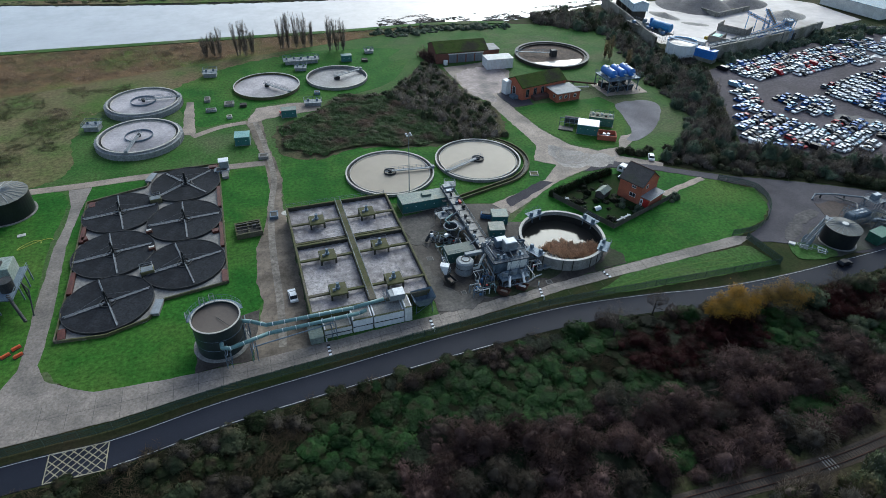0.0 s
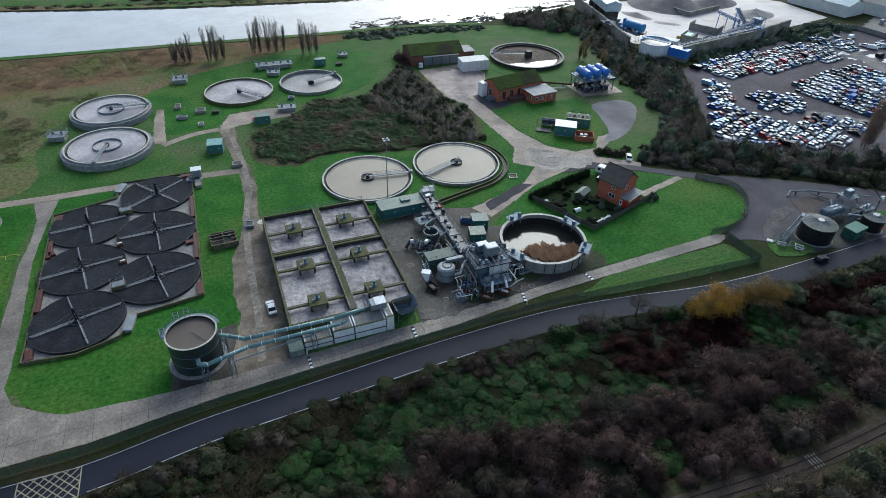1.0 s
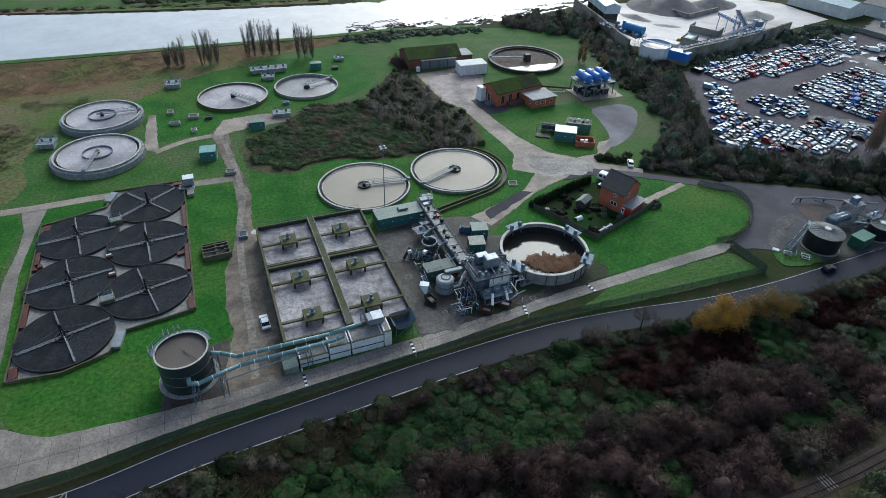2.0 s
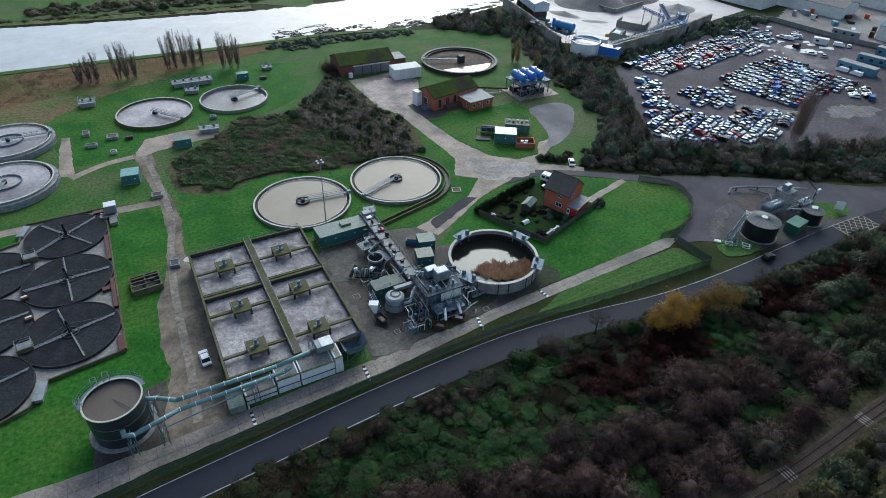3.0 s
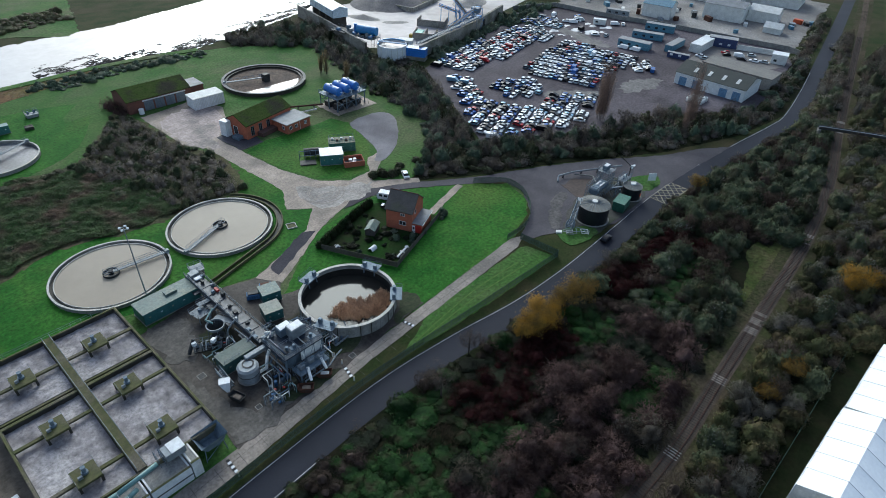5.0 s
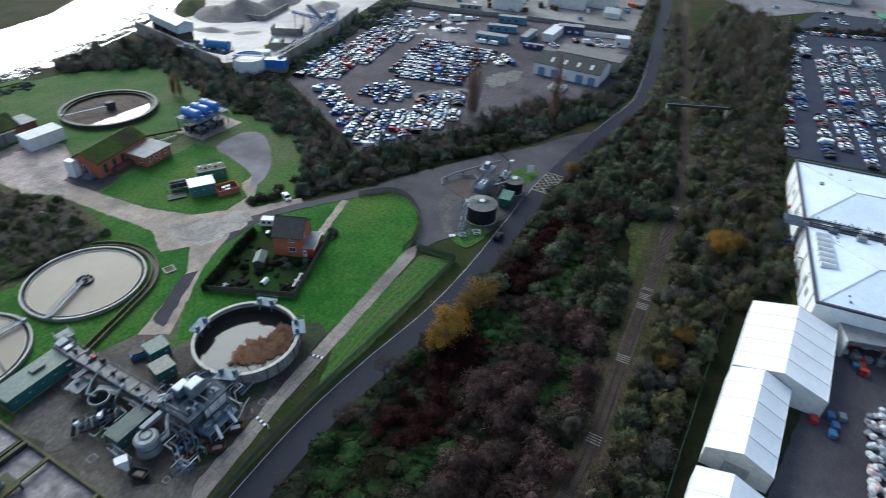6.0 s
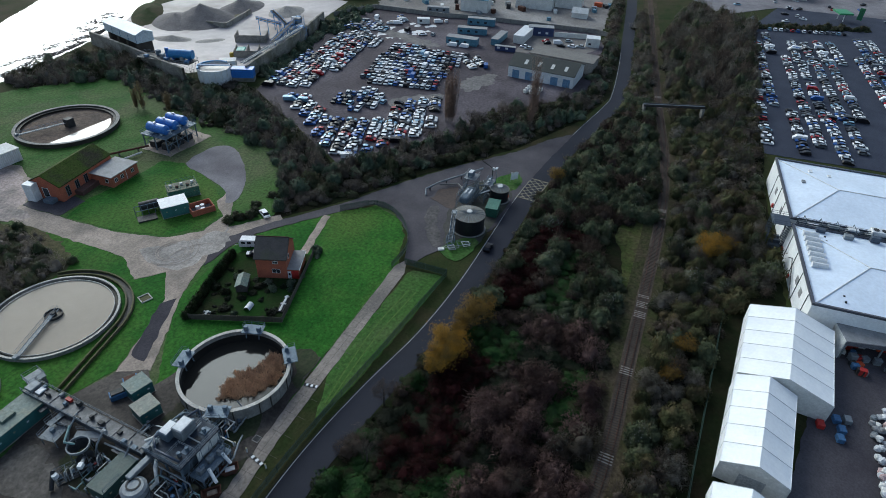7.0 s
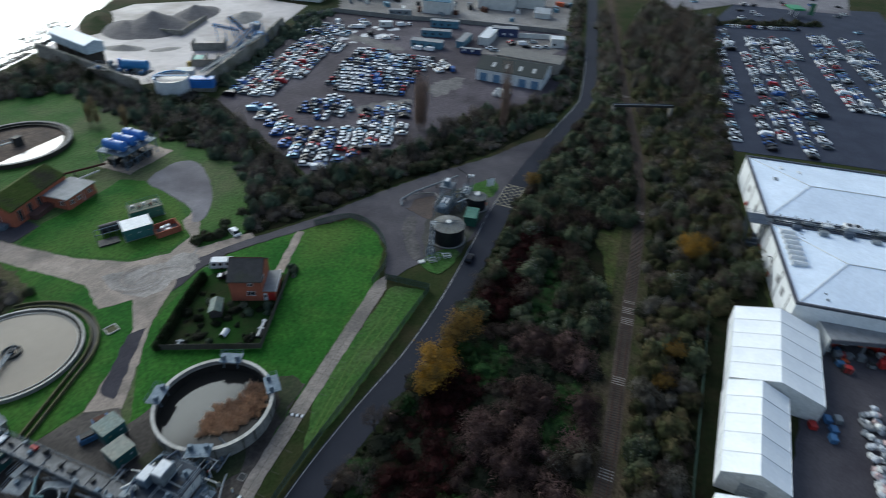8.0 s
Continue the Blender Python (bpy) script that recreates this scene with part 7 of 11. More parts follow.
for x, y, sx, sy, mt, lab in ((-13.5, 226, 2.0, 3.4, WALLC, "small concrete chamber in the grass"), (-12.4, 216, 3.6, 1.6, BLUE_CONC, "low steel covered chamber in the grass"), (-6.0, 220, 3.4, 3.0, WALLC, "square concrete chamber with an open top"), (-1.2, 217.5, 2.4, 1.8, DARK_CONC, "dark concrete pit beside the track"), (-6.5, 208.5, 1.8, 1.4, PALE_RIM, "pale sign frame in the grass"), (-10.6, 170.4, 4.2, 2.2, STEEL, "long pale steel access cover"), (2.2, 176, 3.0, 2.4, WALLC, "low concrete valve pit by the track"), (26.5, 222, 2.2, 1.8, BLUE_STEEL, "grey steel valve cabinet"), (51.8, 252, 2.6, 2.0, DARK_CONC, "dark sump in the grass"), (1.8, 141.5, 2.2, 2.8, BLUE_STEEL, "grey steel ladder frame at the basin corner")):
    t = thing("valve_chamber", (x, y, 0), -5, lab, "chamber")
    part("wall", cbox(B(), 0, 0, 0, sx, sy, 1.0, 0.06), mt, t)
    part("recess", cbox(B(), 0, 0, 1.0, sx * 0.7, sy * 0.7, 0.04), DARK_CONC, t)
    part("lip", cbox(B(), 0, sy * 0.38, 1.0, sx * 0.96, sy * 0.2, 0.14), mt, t)
t = thing("filter_feed_house", (-9.7, 171.8, 0), 0, "pale grey steel feed cabinet at the filter corner", "cabinet")
part("cabinet", cbox(B(), 0, 0, 0, 2.6, 2.2, 3.2, 0.06), STEEL, t)
part("roof", cbox(B(), 0, 0, 3.2, 3.0, 2.6, 0.15), WHITE, t)
part("ramp", box(B(), -0.9, 0.9, -6.0, -1.1, 0, 0.9), WALLC, t)

# ---- covered tank and plant at the west edge ----
def cone_tank(x, y, r, h, label, ribs=24, rise=1.2):
    t = thing("covered_tank", (x, y, 0), 0, label, "tank", "black covered tanks")
    part("shell", cyl(B(), 0, 0, 0, h, r, seg=48), BLACK_TANK, t)
    part("curb", ring(B(), 0, 0, 0, 0.25, r, r + 0.5, 48), WALLC, t)
    part("roof", cyl(B(), 0, 0, h, h + rise, r + 0.15, 0.7, seg=48), mat("weathered_roof_boards", (0.19, 0.185, 0.16), (0.13, 0.13, 0.115), 0.6, 3.0, 0.75), t)
    for k in range(ribs):
        a = 2 * math.pi * k / ribs
        part("roof_rib", tube(B(), ((r + 0.1) * math.cos(a), (r + 0.1) * math.sin(a), h + 0.08), (0.7 * math.cos(a), 0.7 * math.sin(a), h + rise + 0.06), 0.07, 4), STEEL, t)
    part("roof_cap", cyl(B(), 0, 0, h + rise, h + rise + 0.3, 0.8, seg=16), OFFWHITE, t)
    return t


cone_tank(-66.0, 163.6, 6.6, 6.0, "black steel tank with a pale boarded conical roof")
t = cone_tank(143.6, 87.2, 4.35, 4.9, "black steel tank with a pale ribbed conical roof", 20, 0.7)
t = thing("stair_tower", (138.6, 90.0, 0), 16, "blue-grey steel stair tower with railings beside the black tank", "stair")
bm = B()
for k in range(20):
    box(bm, -4.0 + k * 0.36, -3.7 + k * 0.36, -0.5, 0.5, 0.24 * k + 0.2, 0.24 * k + 0.25)
part("stair_flight", bm, STEEL, t)
for s_ in (-0.55, 0.55):
    part("stringer", tube(B(), (-4.2, s_, 0.1), (3.2, s_, 5.0), 0.12, 4), BLUE_STEEL, t)
    part("handrail", tube(B(), (-4.2, s_, 1.2), (3.2, s_, 6.1), 0.06, 4), WHITE, t)
for x in (-3.0, -1.2, 0.6, 2.4):
    for s_ in (-0.55, 0.55):
        part("column", tube(B(), (x, s_, 0), (x, s_, 2.0 + (x + 4.2) * 0.66), 0.08, 4), BLUE_STEEL, t)
    part("brace", tube(B(), (x, -0.55, 0.2), (x, 0.55, 1.4 + (x + 4.2) * 0.5), 0.05, 4), STEEL, t)
part("landing", cbox(B(), 3.9, 0, 5.0, 1.8, 1.8, 0.1), STEEL, t)
lattice(t, -5.0, -3.4, -1.2, 0.9, 0, 2.2, 2, BLUE_STEEL)
t = cone_tank(162.4, 85.2, 2.8, 3.9, "small black tank with a pale metal roof", 14, 0.6)
part("hazard_sign", box(B(), -0.4, 0.4, -2.9, -2.82, 1.6, 2.4), ORANGE, t, "orange sign")
for k in range(3):
    part("roof_hatch", cbox(B(), -0.6 + 0.9 * k, 0.6 * (k % 2), 4.3, 0.6, 0.5, 0.4, 0.05), WHITE, t)
kiosk("tank_kiosk", 154.6, 84.2, 5.6, 3.4, 2.9, 9, mat("bright_green_kiosk", (0.018, 0.085, 0.06), (0.025, 0.11, 0.075), 0.5, 2.0, 0.5), mat("bright_green_roof", (0.03, 0.13, 0.09), (0.045, 0.15, 0.105), 0.5, 2.0, 0.5), "green steel kiosk beside the black tank")
t = thing("loading_gantry", (156.5, 93.2, 0), 2, "blue-grey steel loading gantry with tanks and pipes", "gantry")
ves = part("vessel", cbox(B(), 0, 0, 1.3, 7.6, 2.6, 2.1, 0.35), BLUE_STEEL, t)
for y in (-0.7, 0.5):
    part("vessel_lid", cbox(B(), 0.4, y, 3.42, 3.2, 0.5, 0.14, 0.03), WHITE, ves, "white lid")
lattice(t, -4.4, 4.0, -1.9, 1.9, 0, 3.6, 5, BLUE_STEEL)
railing(t, [(-4.4, -1.9), (4.0, -1.9), (4.0, 1.9), (-4.4, 1.9)], 3.6, STEEL, closed=True)
lattice(t, 4.2, 8.4, -0.6, 3.0, 0, 5.2, 3, BLUE_STEEL)
part("tower_deck", box(B(), 4.1, 8.5, -0.7, 3.1, 5.2, 5.32), STEEL, t)
part("control_cabinet", cbox(B(), 6.2, 1.4, 5.32, 2.4, 1.5, 1.6, 0.08), BLUE_STEEL, t)
part("cabinet_lid", cbox(B(), 6.2, 1.4, 6.92, 2.0, 1.2, 0.16, 0.03), WHITE, t, "white lid")
railing(t, [(4.1, -0.7), (8.5, -0.7), (8.5, 3.1), (4.1, 3.1)], 5.3, STEEL, closed=True)
lattice(t, 1.0, 3.6, -4.8, -2.2, 0, 2.6, 2, BLUE_STEEL)
for k, (a, b_, c_) in enumerate((((2.0, -3.4, 2.8), (6.0, -5.4, 2.4), (9.2, -3.6, 2.4)), ((5.0, -0.8, 3.2), (7.4, -3.2, 2.8), (10.5, -5.0, 2.8)), ((3.0, -2.4, 1.6), (8.0, -2.6, 1.6), (11.6, -1.0, 1.6)), ((6.5, -1.0, 1.0), (7.5, -6.0, 1.0), (4.0, -6.6, 1.0)), ((9.5, 1.0, 2.0), (10.0, -4.0, 2.0), (6.0, -7.0, 1.6)))):
    part("pipe", pipe(B(), [a, b_, c_], 0.2 - 0.02 * k, 8), (WHITE, STEEL, STEEL, BLUE_STEEL, STEEL)[k], t)
for k in range(10):
    x, y = 5.2 + (k % 5) * 1.3, -2.0 - 2.2 * (k // 5) - 0.3 * (k % 3)
    part("pump", cbox(B(), x, y, 0, 0.8, 0.6, 0.7 + 0.3 * (k % 3), 0.08), (BLUE_STEEL, DARK_STEEL, STEEL)[k % 3], t)
    part("pipe_post", tube(B(), (x + 0.5, y + 0.4, 0), (x + 0.5, y + 0.4, 2.4), 0.06, 4), DARK_STEEL, t)
t = thing("dosing_platform", (163.2, 88.6, 0), 4, "steel platform with dosing drums behind the small tank", "platform")
lattice(t, -2.0, 2.0, -1.0, 1.2, 0, 4.6, 2, BLUE_STEEL)
part("deck", box(B(), -2.1, 2.1, -1.1, 1.3, 4.6, 4.7), STEEL, t)
railing(t, [(-2.1, -1.1), (2.1, -1.1), (2.1, 1.3), (-2.1, 1.3)], 4.7, BLUE_STEEL, closed=True)
for k in range(4):
    part("drum", cyl(B(), -1.4 + 0.9 * k, 0.3, 4.7, 5.6, 0.33, seg=12), BLUE_STEEL if k % 2 else WHITE, t)
t = thing("floodlight_pole", (167.4, 88.4, 0), 0, "steel pole with a white floodlight head", "lamp mast")
part("pole", cyl(B(), 0, 0, 0, 7.6, 0.1, 0.07, seg=8), STEEL, t)
part("lamp", cbox(B(), -0.3, 0, 7.4, 1.3, 0.6, 0.35, 0.05), WHITE, t)
t = thing("swing_arm", (172.5, 91.4, 0), 0, "dark steel lifting arm on a post", "crane")
part("post", cyl(B(), 0, 0, 0, 4.0, 0.16, seg=8), DARK_STEEL, t)
part("arm", tube(B(), (0.4, -0.2, 3.8), (-5.0, 1.9, 8.8), 0.13, 5), DARK_STEEL, t)
part("counterweight", cbox(B(), 0.3, -0.1, 3.4, 0.8, 0.8, 0.9, 0.08), WHITE, t)
t = thing("overhead_pipeline", (0, 0, 0), 0, "long grey overhead pipe on posts round the gravel bay", "pipeline")
part("pipe", pipe(B(), [(153.6, 105.6, 0.3), (155.4, 106.6, 1.2), (160.4, 104.6, 1.5), (168.0, 100.2, 1.5), (175.7, 95.8, 1.5)], 0.28, 8), STEEL, t)
part("pipe", pipe(B(), [(160.4, 104.2, 0.9), (163.5, 99.2, 1.0), (160.5, 96.0, 1.0)], 0.22, 8), WALLC, t)
for x, y in ((157.0, 105.9), (163.0, 103.1), (168.0, 100.2), (172.5, 97.6)):
    part("support", cbox(B(), x, y, 0, 0.3, 0.3, 1.4), DARK_STEEL, t)
sheet("gravel_bay", [(152.5, 103.8), (158.6, 103.6), (163.2, 99.0), (157, 95.6), (150, 95.4)], 0.06, mat("red_brown_gravel", (0.085, 0.06, 0.05), (0.06, 0.045, 0.04), 0.3, 1.6, 0.9), label="red-brown gravel bay", round_=False, wob=1.0)
sheet("yard", [(133, 89.5), (140, 93.4), (150, 96.2), (160, 98), (170, 94.4), (171, 88), (166, 82.4), (150, 81.8), (136, 81.8), (130, 84)], 0.058, mat("oily_soil", (0.03, 0.03, 0.026), (0.05, 0.048, 0.044), 0.3, 1.6, 0.8, bump=0.5, c=(0.022, 0.03, 0.014)), label="dark oily soil under the tanks", wob=1.0)
sheet("verge", [(170, 91.5), (176, 89.5), (180, 86), (177, 82.8), (170, 82.6), (168, 86)], 0.06, MEADOW, label="grass island at the junction", wob=0.6)
sheet("verge", [(128, 84), (131, 90), (139, 86), (138, 81.8)], 0.062, MEADOW, label="patch of grass by the black tank", wob=1.0)
sheet("worn_patch", [(131, 92.5), (134, 91), (143, 96.5), (150, 99.5), (147, 102), (138, 98)], 0.062, mat("pale_dust", (0.10, 0.092, 0.088), (0.06, 0.056, 0.056), 0.35, 1.2, 0.9, c=(0.05, 0.047, 0.05), mixfine=0.45), label="pale dusty wear on the forecourt", wob=1.6)
t = thing("scrap_framework", (133.2, 86.0, 0), -52, "heap of discarded white and grey steel frames on the verge", "scrap")
for k in range(9):
    rng = random.Random(k)
    a, b_, w_, h_ = rng.uniform(-4.2, 3.0), rng.uniform(-1.2, 0.8), rng.uniform(1.2, 2.6), rng.uniform(0.8, 1.6)
    z = 0.25 + 0.12 * k
    bm = B()
    q = [(a, b_), (a + w_, b_ + rng.uniform(-0.4, 0.4)), (a + w_, b_ + h_), (a, b_ + h_ + rng.uniform(-0.4, 0.4))]
    for m_ in range(4):
        tube(bm, (*q[m_], z), (*q[(m_ + 1) % 4], z + rng.uniform(-0.1, 0.25)), 0.09, 5)
    part("frame", bm, (WHITE, STEEL, BLUE_STEEL)[k % 3], t)
part("panel", cbox(B(), -4.4, 0.4, 0.0, 1.6, 1.2, 0.5, 0.04), OFFWHITE, t)
for k, (x, y) in enumerate(((174.4, 85.2), (175.4, 84.4))):
    t = thing("sign_board", (x, y, 0), -60, "white notice board on posts beside the junction", "sign", "junction sign boards")
    part("board", box(B(), -0.6, 0.6, -0.04, 0.04, 0.8, 3.4), WHITE, t)
    for s_ in (-0.5, 0.5):
        part("post", tube(B(), (s_, 0.08, 0), (s_, 0.08, 3.0), 0.05, 5), STEEL, t)

# west edge plant
t = thing("sludge_press_house", (-57.0, 121.5, 0), -4, "grey-green steel press house on a raised blue frame", "plant")
part("cabin", cbox(B(), -1.5, 7.0, 4.0, 4.2, 5.0, 3.4, 0.08), mat("grey_green_cabin", (0.20, 0.25, 0.22), (0.26, 0.3, 0.27), 0.5, 2.0, 0.6), t)
part("roof_hatch", cbox(B(), -2.0, 6.4, 7.4, 1.8, 2.2, 0.5), DARK_STEEL, t)
part("roof_hatch", cbox(B(), -2.2, 6.2, 7.9, 1.2, 1.2, 0.1), WHITE, t)
for x in (-5, -1.5, 2):
    for y in (-2, 2.5, 7, 9.5):
        part("column", cbox(B(), x, y, 0, 0.25, 0.25, 4.0), BLUE_STEEL, t)
part("deck", box(B(), -5.2, 2.2, -2.2, 9.7, 3.8, 4.0), BLUE_STEEL, t)
railing(t, [(-5.2, -2.2), (2.2, -2.2), (2.2, 9.7)], 4.0, BLUE_STEEL)
part("vessel", cyl(B(), 0.4, 1.6, 4.0, 6.6, 1.5, seg=20), DARK_STEEL, t)
part("tank", cyl(B(), -4.0, -7.0, 0, 5.0, 3.6, seg=32), mat("dark_blue_tank", (0.012, 0.022, 0.045), (0.02, 0.03, 0.055), 0.4, 2.0, 0.35), t)
part("tank_logo_panel", cyl(B(), -1.6, -10.0, 1.8, 2.8, 0.12, seg=8), TEAL_PIPE, t)
part("conveyor", tube(B(), (1.0, -1.0, 4.4), (4.8, -6.5, 1.0), 0.35, 8), DARK_STEEL, t)
part("mast_arm", pipe(B(), [(3.2, 2.0, 0), (3.2, 2.0, 5.2), (5.4, -1.0, 5.2), (6.0, -5.0, 1.0)], 0.16, 6), DARK_STEEL, t)
for x, y in ((-53.4, 107.6), (-52.6, 105.2), (-55.0, 105.8)):
    t = thing("road_barrier", (x, y, 0), 35, "orange plastic road barrier lying by the track", "barrier", "orange barriers")
    part("body", cbox(B(), 0, 0, 0, 1.8, 0.5, 0.7, 0.1), ORANGE, t)
    part("base", cbox(B(), 0, 0, 0, 2.0, 0.8, 0.1), RUBBER, t)
t = thing("yellow_hose", (-56.5, 146.0, 0), 0, "yellow hose coiled loosely on the lawn", "hose")
pts = [(3.2 * math.cos(a * 0.9) + 0.4 * a - 2, 1.6 * math.sin(a * 1.3), 0.08) for a in [k * 0.3 for k in range(24)]]
part("hose", pipe(B(), pts, 0.09, 5), mat("yellow_green_hose", (0.42, 0.42, 0.06), (0.35, 0.36, 0.06), 1.0, 4.0, 0.6), t)
for x, y in ((-60.5, 151.0), (-62.5, 137.0)):
    t = thing("pallet_board", (x, y, 0), 12, "pale concrete slab cover lying on the lawn", "slab")
    part("slab", cbox(B(), 0, 0, 0, 1.9, 1.2, 0.2, 0.03), PALE_RIM, t)
    part("handle", tube(B(), (-0.3, 0, 0.24), (0.3, 0, 0.24), 0.03, 4), STEEL, t)

# ---- marquees and warehouse ----
def marquee(name, x0, x1, y0, y1, eave, ridge, label):
    """A white tent hall along x; each roof bay and side sheet is a part."""
    t = thing(name, (91.6, 16.8, 0), -3.2, label, "marquee", "white marquee halls")
    ym = (y0 + y1) / 2
    n = max(1, round((x1 - x0) / 5.0))
    tent = mat("white_tent_fabric", (0.88, 0.90, 0.90), (0.80, 0.83, 0.85), 0.2, 1.5, 0.5, bump=0.1, mixfine=0.05)
    for k in range(n):
        a, b_ = x0 + (x1 - x0) * k / n + 0.04, x0 + (x1 - x0) * (k + 1) / n - 0.04
        for ye in (y0, y1):
            bm = B()
            q = [(a, ye, eave), (b_, ye, eave), (b_, ym, ridge), (a, ym, ridge)]
            m_ = 5
            rows = []
            for i in range(m_ + 1):
                f = i / m_
                y, z = ye + (ym - ye) * f, eave + (ridge - eave) * f
                rows.append([bm.verts.new((a + (b_ - a) * g, y, z - (0.1 * math.sin(math.pi * g)))) for g in (0, 0.25, 0.5, 0.75, 1)])
            for r0, r1 in zip(rows, rows[1:]):
                for i in range(4):
                    bm.faces.new((r0[i], r0[i + 1], r1[i + 1], r1[i]))
            part("roof_bay", bm, tent, t)
            part("side_sheet", box(B(), a, b_, ye - 0.05, ye + 0.05, 0.1, eave), tent, t)
    for k in range(n + 1):
        x = x0 + (x1 - x0) * k / n
        bm = B()
        for ye in (y0, y1):
            tube(bm, (x, ye, 0), (x, ye, eave), 0.1, 5)
            tube(bm, (x, ye, eave + 0.03), (x, ym, ridge + 0.03), 0.05, 5)
        part("frame_rib", bm, mat("tent_seam", (0.58, 0.6, 0.61), (0.5, 0.52, 0.53), 0.5, 2.0, 0.6, mixfine=0.1), t)
    for x, s in ((x0, 1), (x1, -1)):
        bm = B()
        v = [bm.verts.new((x, y, z)) for y, z in ((y0, 0.02), (y1, 0.02), (y1, eave), (ym, ridge - 0.05), (y0, eave))]
        bm.faces.new(v)
        part("gable_sheet", bm, OFFWHITE, t)
        part("gable_door", box(B(), x - 0.04, x + 0.04, ym - 2.2, ym + 2.2, 0, 3.5), mat("grey_roller", (0.25, 0.27, 0.29), (0.32, 0.34, 0.36), 0.6, 3.0, 0.5), t)
    return t


marquee("marquee", 24.0, 48.2, -17.6, 0.0, 4.8, 7.6, "wide white fabric marquee hall with seamed roof bays")
marquee("marquee", 0.3, 23.6, -11.2, 0.2, 4.6, 7.0, "long white fabric marquee hall with seamed roof bays")
marquee("marquee", -20.0, -4.2, -10.8, 0.6, 4.2, 6.4, "low white fabric marquee hall at the yard edge")

t = thing("warehouse", (140.8, 2.4, 0), 6.6, "large white warehouse with a pale blue-grey flat hipped roof", "warehouse")
ROOF_W = mat("pale_blue_roof_sheet", (0.7258, 0.8128, 0.9144), (0.6387, 0.7258, 0.8274), 0.1, 0.9, 0.45, bump=0.15, mixfine=0.08)
CLAD = mat("white_cladding", (0.7992, 0.8208, 0.8316), (0.7128, 0.7344, 0.7452), 0.3, 1.5, 0.6, mixfine=0.1)
for x0, x1 in ((0.0, 34.5), (37.5, 75.0)):
    walls(t, x0, x1, -60, 0, 8.6, CLAD, 0.4)
    part("parapet", box(B(), x0 - 0.1, x1 + 0.1, -0.45, 0.12, 8.6, 9.2), mat("dark_coping", (0.06, 0.065, 0.085), (0.08, 0.085, 0.1), 0.5, 2.0, 0.5), t)
    part("parapet", box(B(), x0 - 0.1, x0 + 0.4, -60, -0.45, 8.6, 9.2), MATS["dark_coping"], t)
    part("parapet", box(B(), x1 - 0.4, x1 + 0.1, -60, -0.45, 8.6, 9.2), MATS["dark_coping"], t)
    # hipped roof planes
    xm = (x0 + x1) / 2
    c = {"a": (x0 + 0.4, -0.5, 8.7), "b": (x1 - 0.4, -0.5, 8.7), "c": (x1 - 0.4, -59.6, 8.7), "d": (x0 + 0.4, -59.6, 8.7), "r": (xm, -14.5, 10.6), "s": (xm, -46, 10.6)}
    for q in ("abr", "bcsr", "cds", "dars"):
        bm = B()
        up = [bm.verts.new(c[k]) for k in q]
        f = bm.faces.new(up)
        f.normal_update()
        if f.normal.z < 0:
            f.normal_flip()
        part("roof_plane", bm, ROOF_W, t)
    for p, q in (("a", "r"), ("b", "r"), ("r", "s")):
        part("hip_cap", tube(B(), Vector(c[p]) + Vector((0, 0, 0.05)), Vector(c[q]) + Vector((0, 0, 0.05)), 0.16, 5), WHITE, t)
part("link_block", box(B(), 34.5, 37.5, -60, -1, 0, 7.4), CLAD, t)
part("link_roof", box(B(), 34.5, 37.5, -60, -0.9, 7.4, 7.6), mat("dark_roof_gully", (0.07, 0.085, 0.11), (0.1, 0.115, 0.14), 0.4, 2.0, 0.6), t)
for k in range(9):
    part("plant_unit", cbox(B(), 36.0, -5.5 - k * 4.6, 7.6, 2.0, 2.6, 1.5 + 0.5 * (k % 3), 0.06), STEEL if k % 2 else WHITE, t, "rooftop plant unit")
railing(t, [(34.6, -1.2), (34.6, -50)], 8.7, DARK_STEEL, 1.1, 2.4, nm="roof_rail")
railing(t, [(37.4, -1.2), (37.4, -50)], 8.7, DARK_STEEL, 1.1, 2.4, nm="roof_rail")
for k in range(7):
    bm = tube(B(), (15.5 + 2.35 * k, -1.8, 9.5), (15.5 + 2.35 * k, -5.4, 9.5), 0.75, 10)
    part("roof_vent_tube", bm, WHITE, t, "fat white rooftop vent")
for k in range(14):
    part("roof_bolt", cbox(B(), 3 + 2.1 * k, -7.2, 8.75, 0.4, 0.4, 0.7, 0.05), DARK_STEEL, t)
for x, y in ((60.0, -6.0), (68.0, -9.0), (66.5, -14), (56, -11)):
    part("roof_light", cbox(B(), x, y, 9.3, 1.6, 1.0, 0.5, 0.05), STEEL if x < 62 else WHITE, t)
part("chiller", cbox(B(), 36.6, -21, 8.4, 2.6, 4.2, 2.2, 0.1), WHITE, t, "white chiller with two fans")
for y in (-22, -20):
    part("fan", cyl(B(), 36.6, y, 10.6, 10.75, 0.7, seg=14), DARK_STEEL, t)
FRAME = mat("blue_black_frame", (0.05, 0.07, 0.10), (0.08, 0.10, 0.13), 0.8, 3.0, 0.5, metal=0.4)
lattice(t, 33.4, 38.4, 0.3, 4.8, 0, 8.6, 5, FRAME, "stair_tower")
part("tower_deck", box(B(), 33.2, 38.6, 0.2, 5.0, 8.6, 8.75), FRAME, t)
railing(t, [(33.3, 0.3), (33.3, 4.9), (38.5, 4.9), (38.5, 0.3)], 8.75, FRAME, 1.1, 1.6)
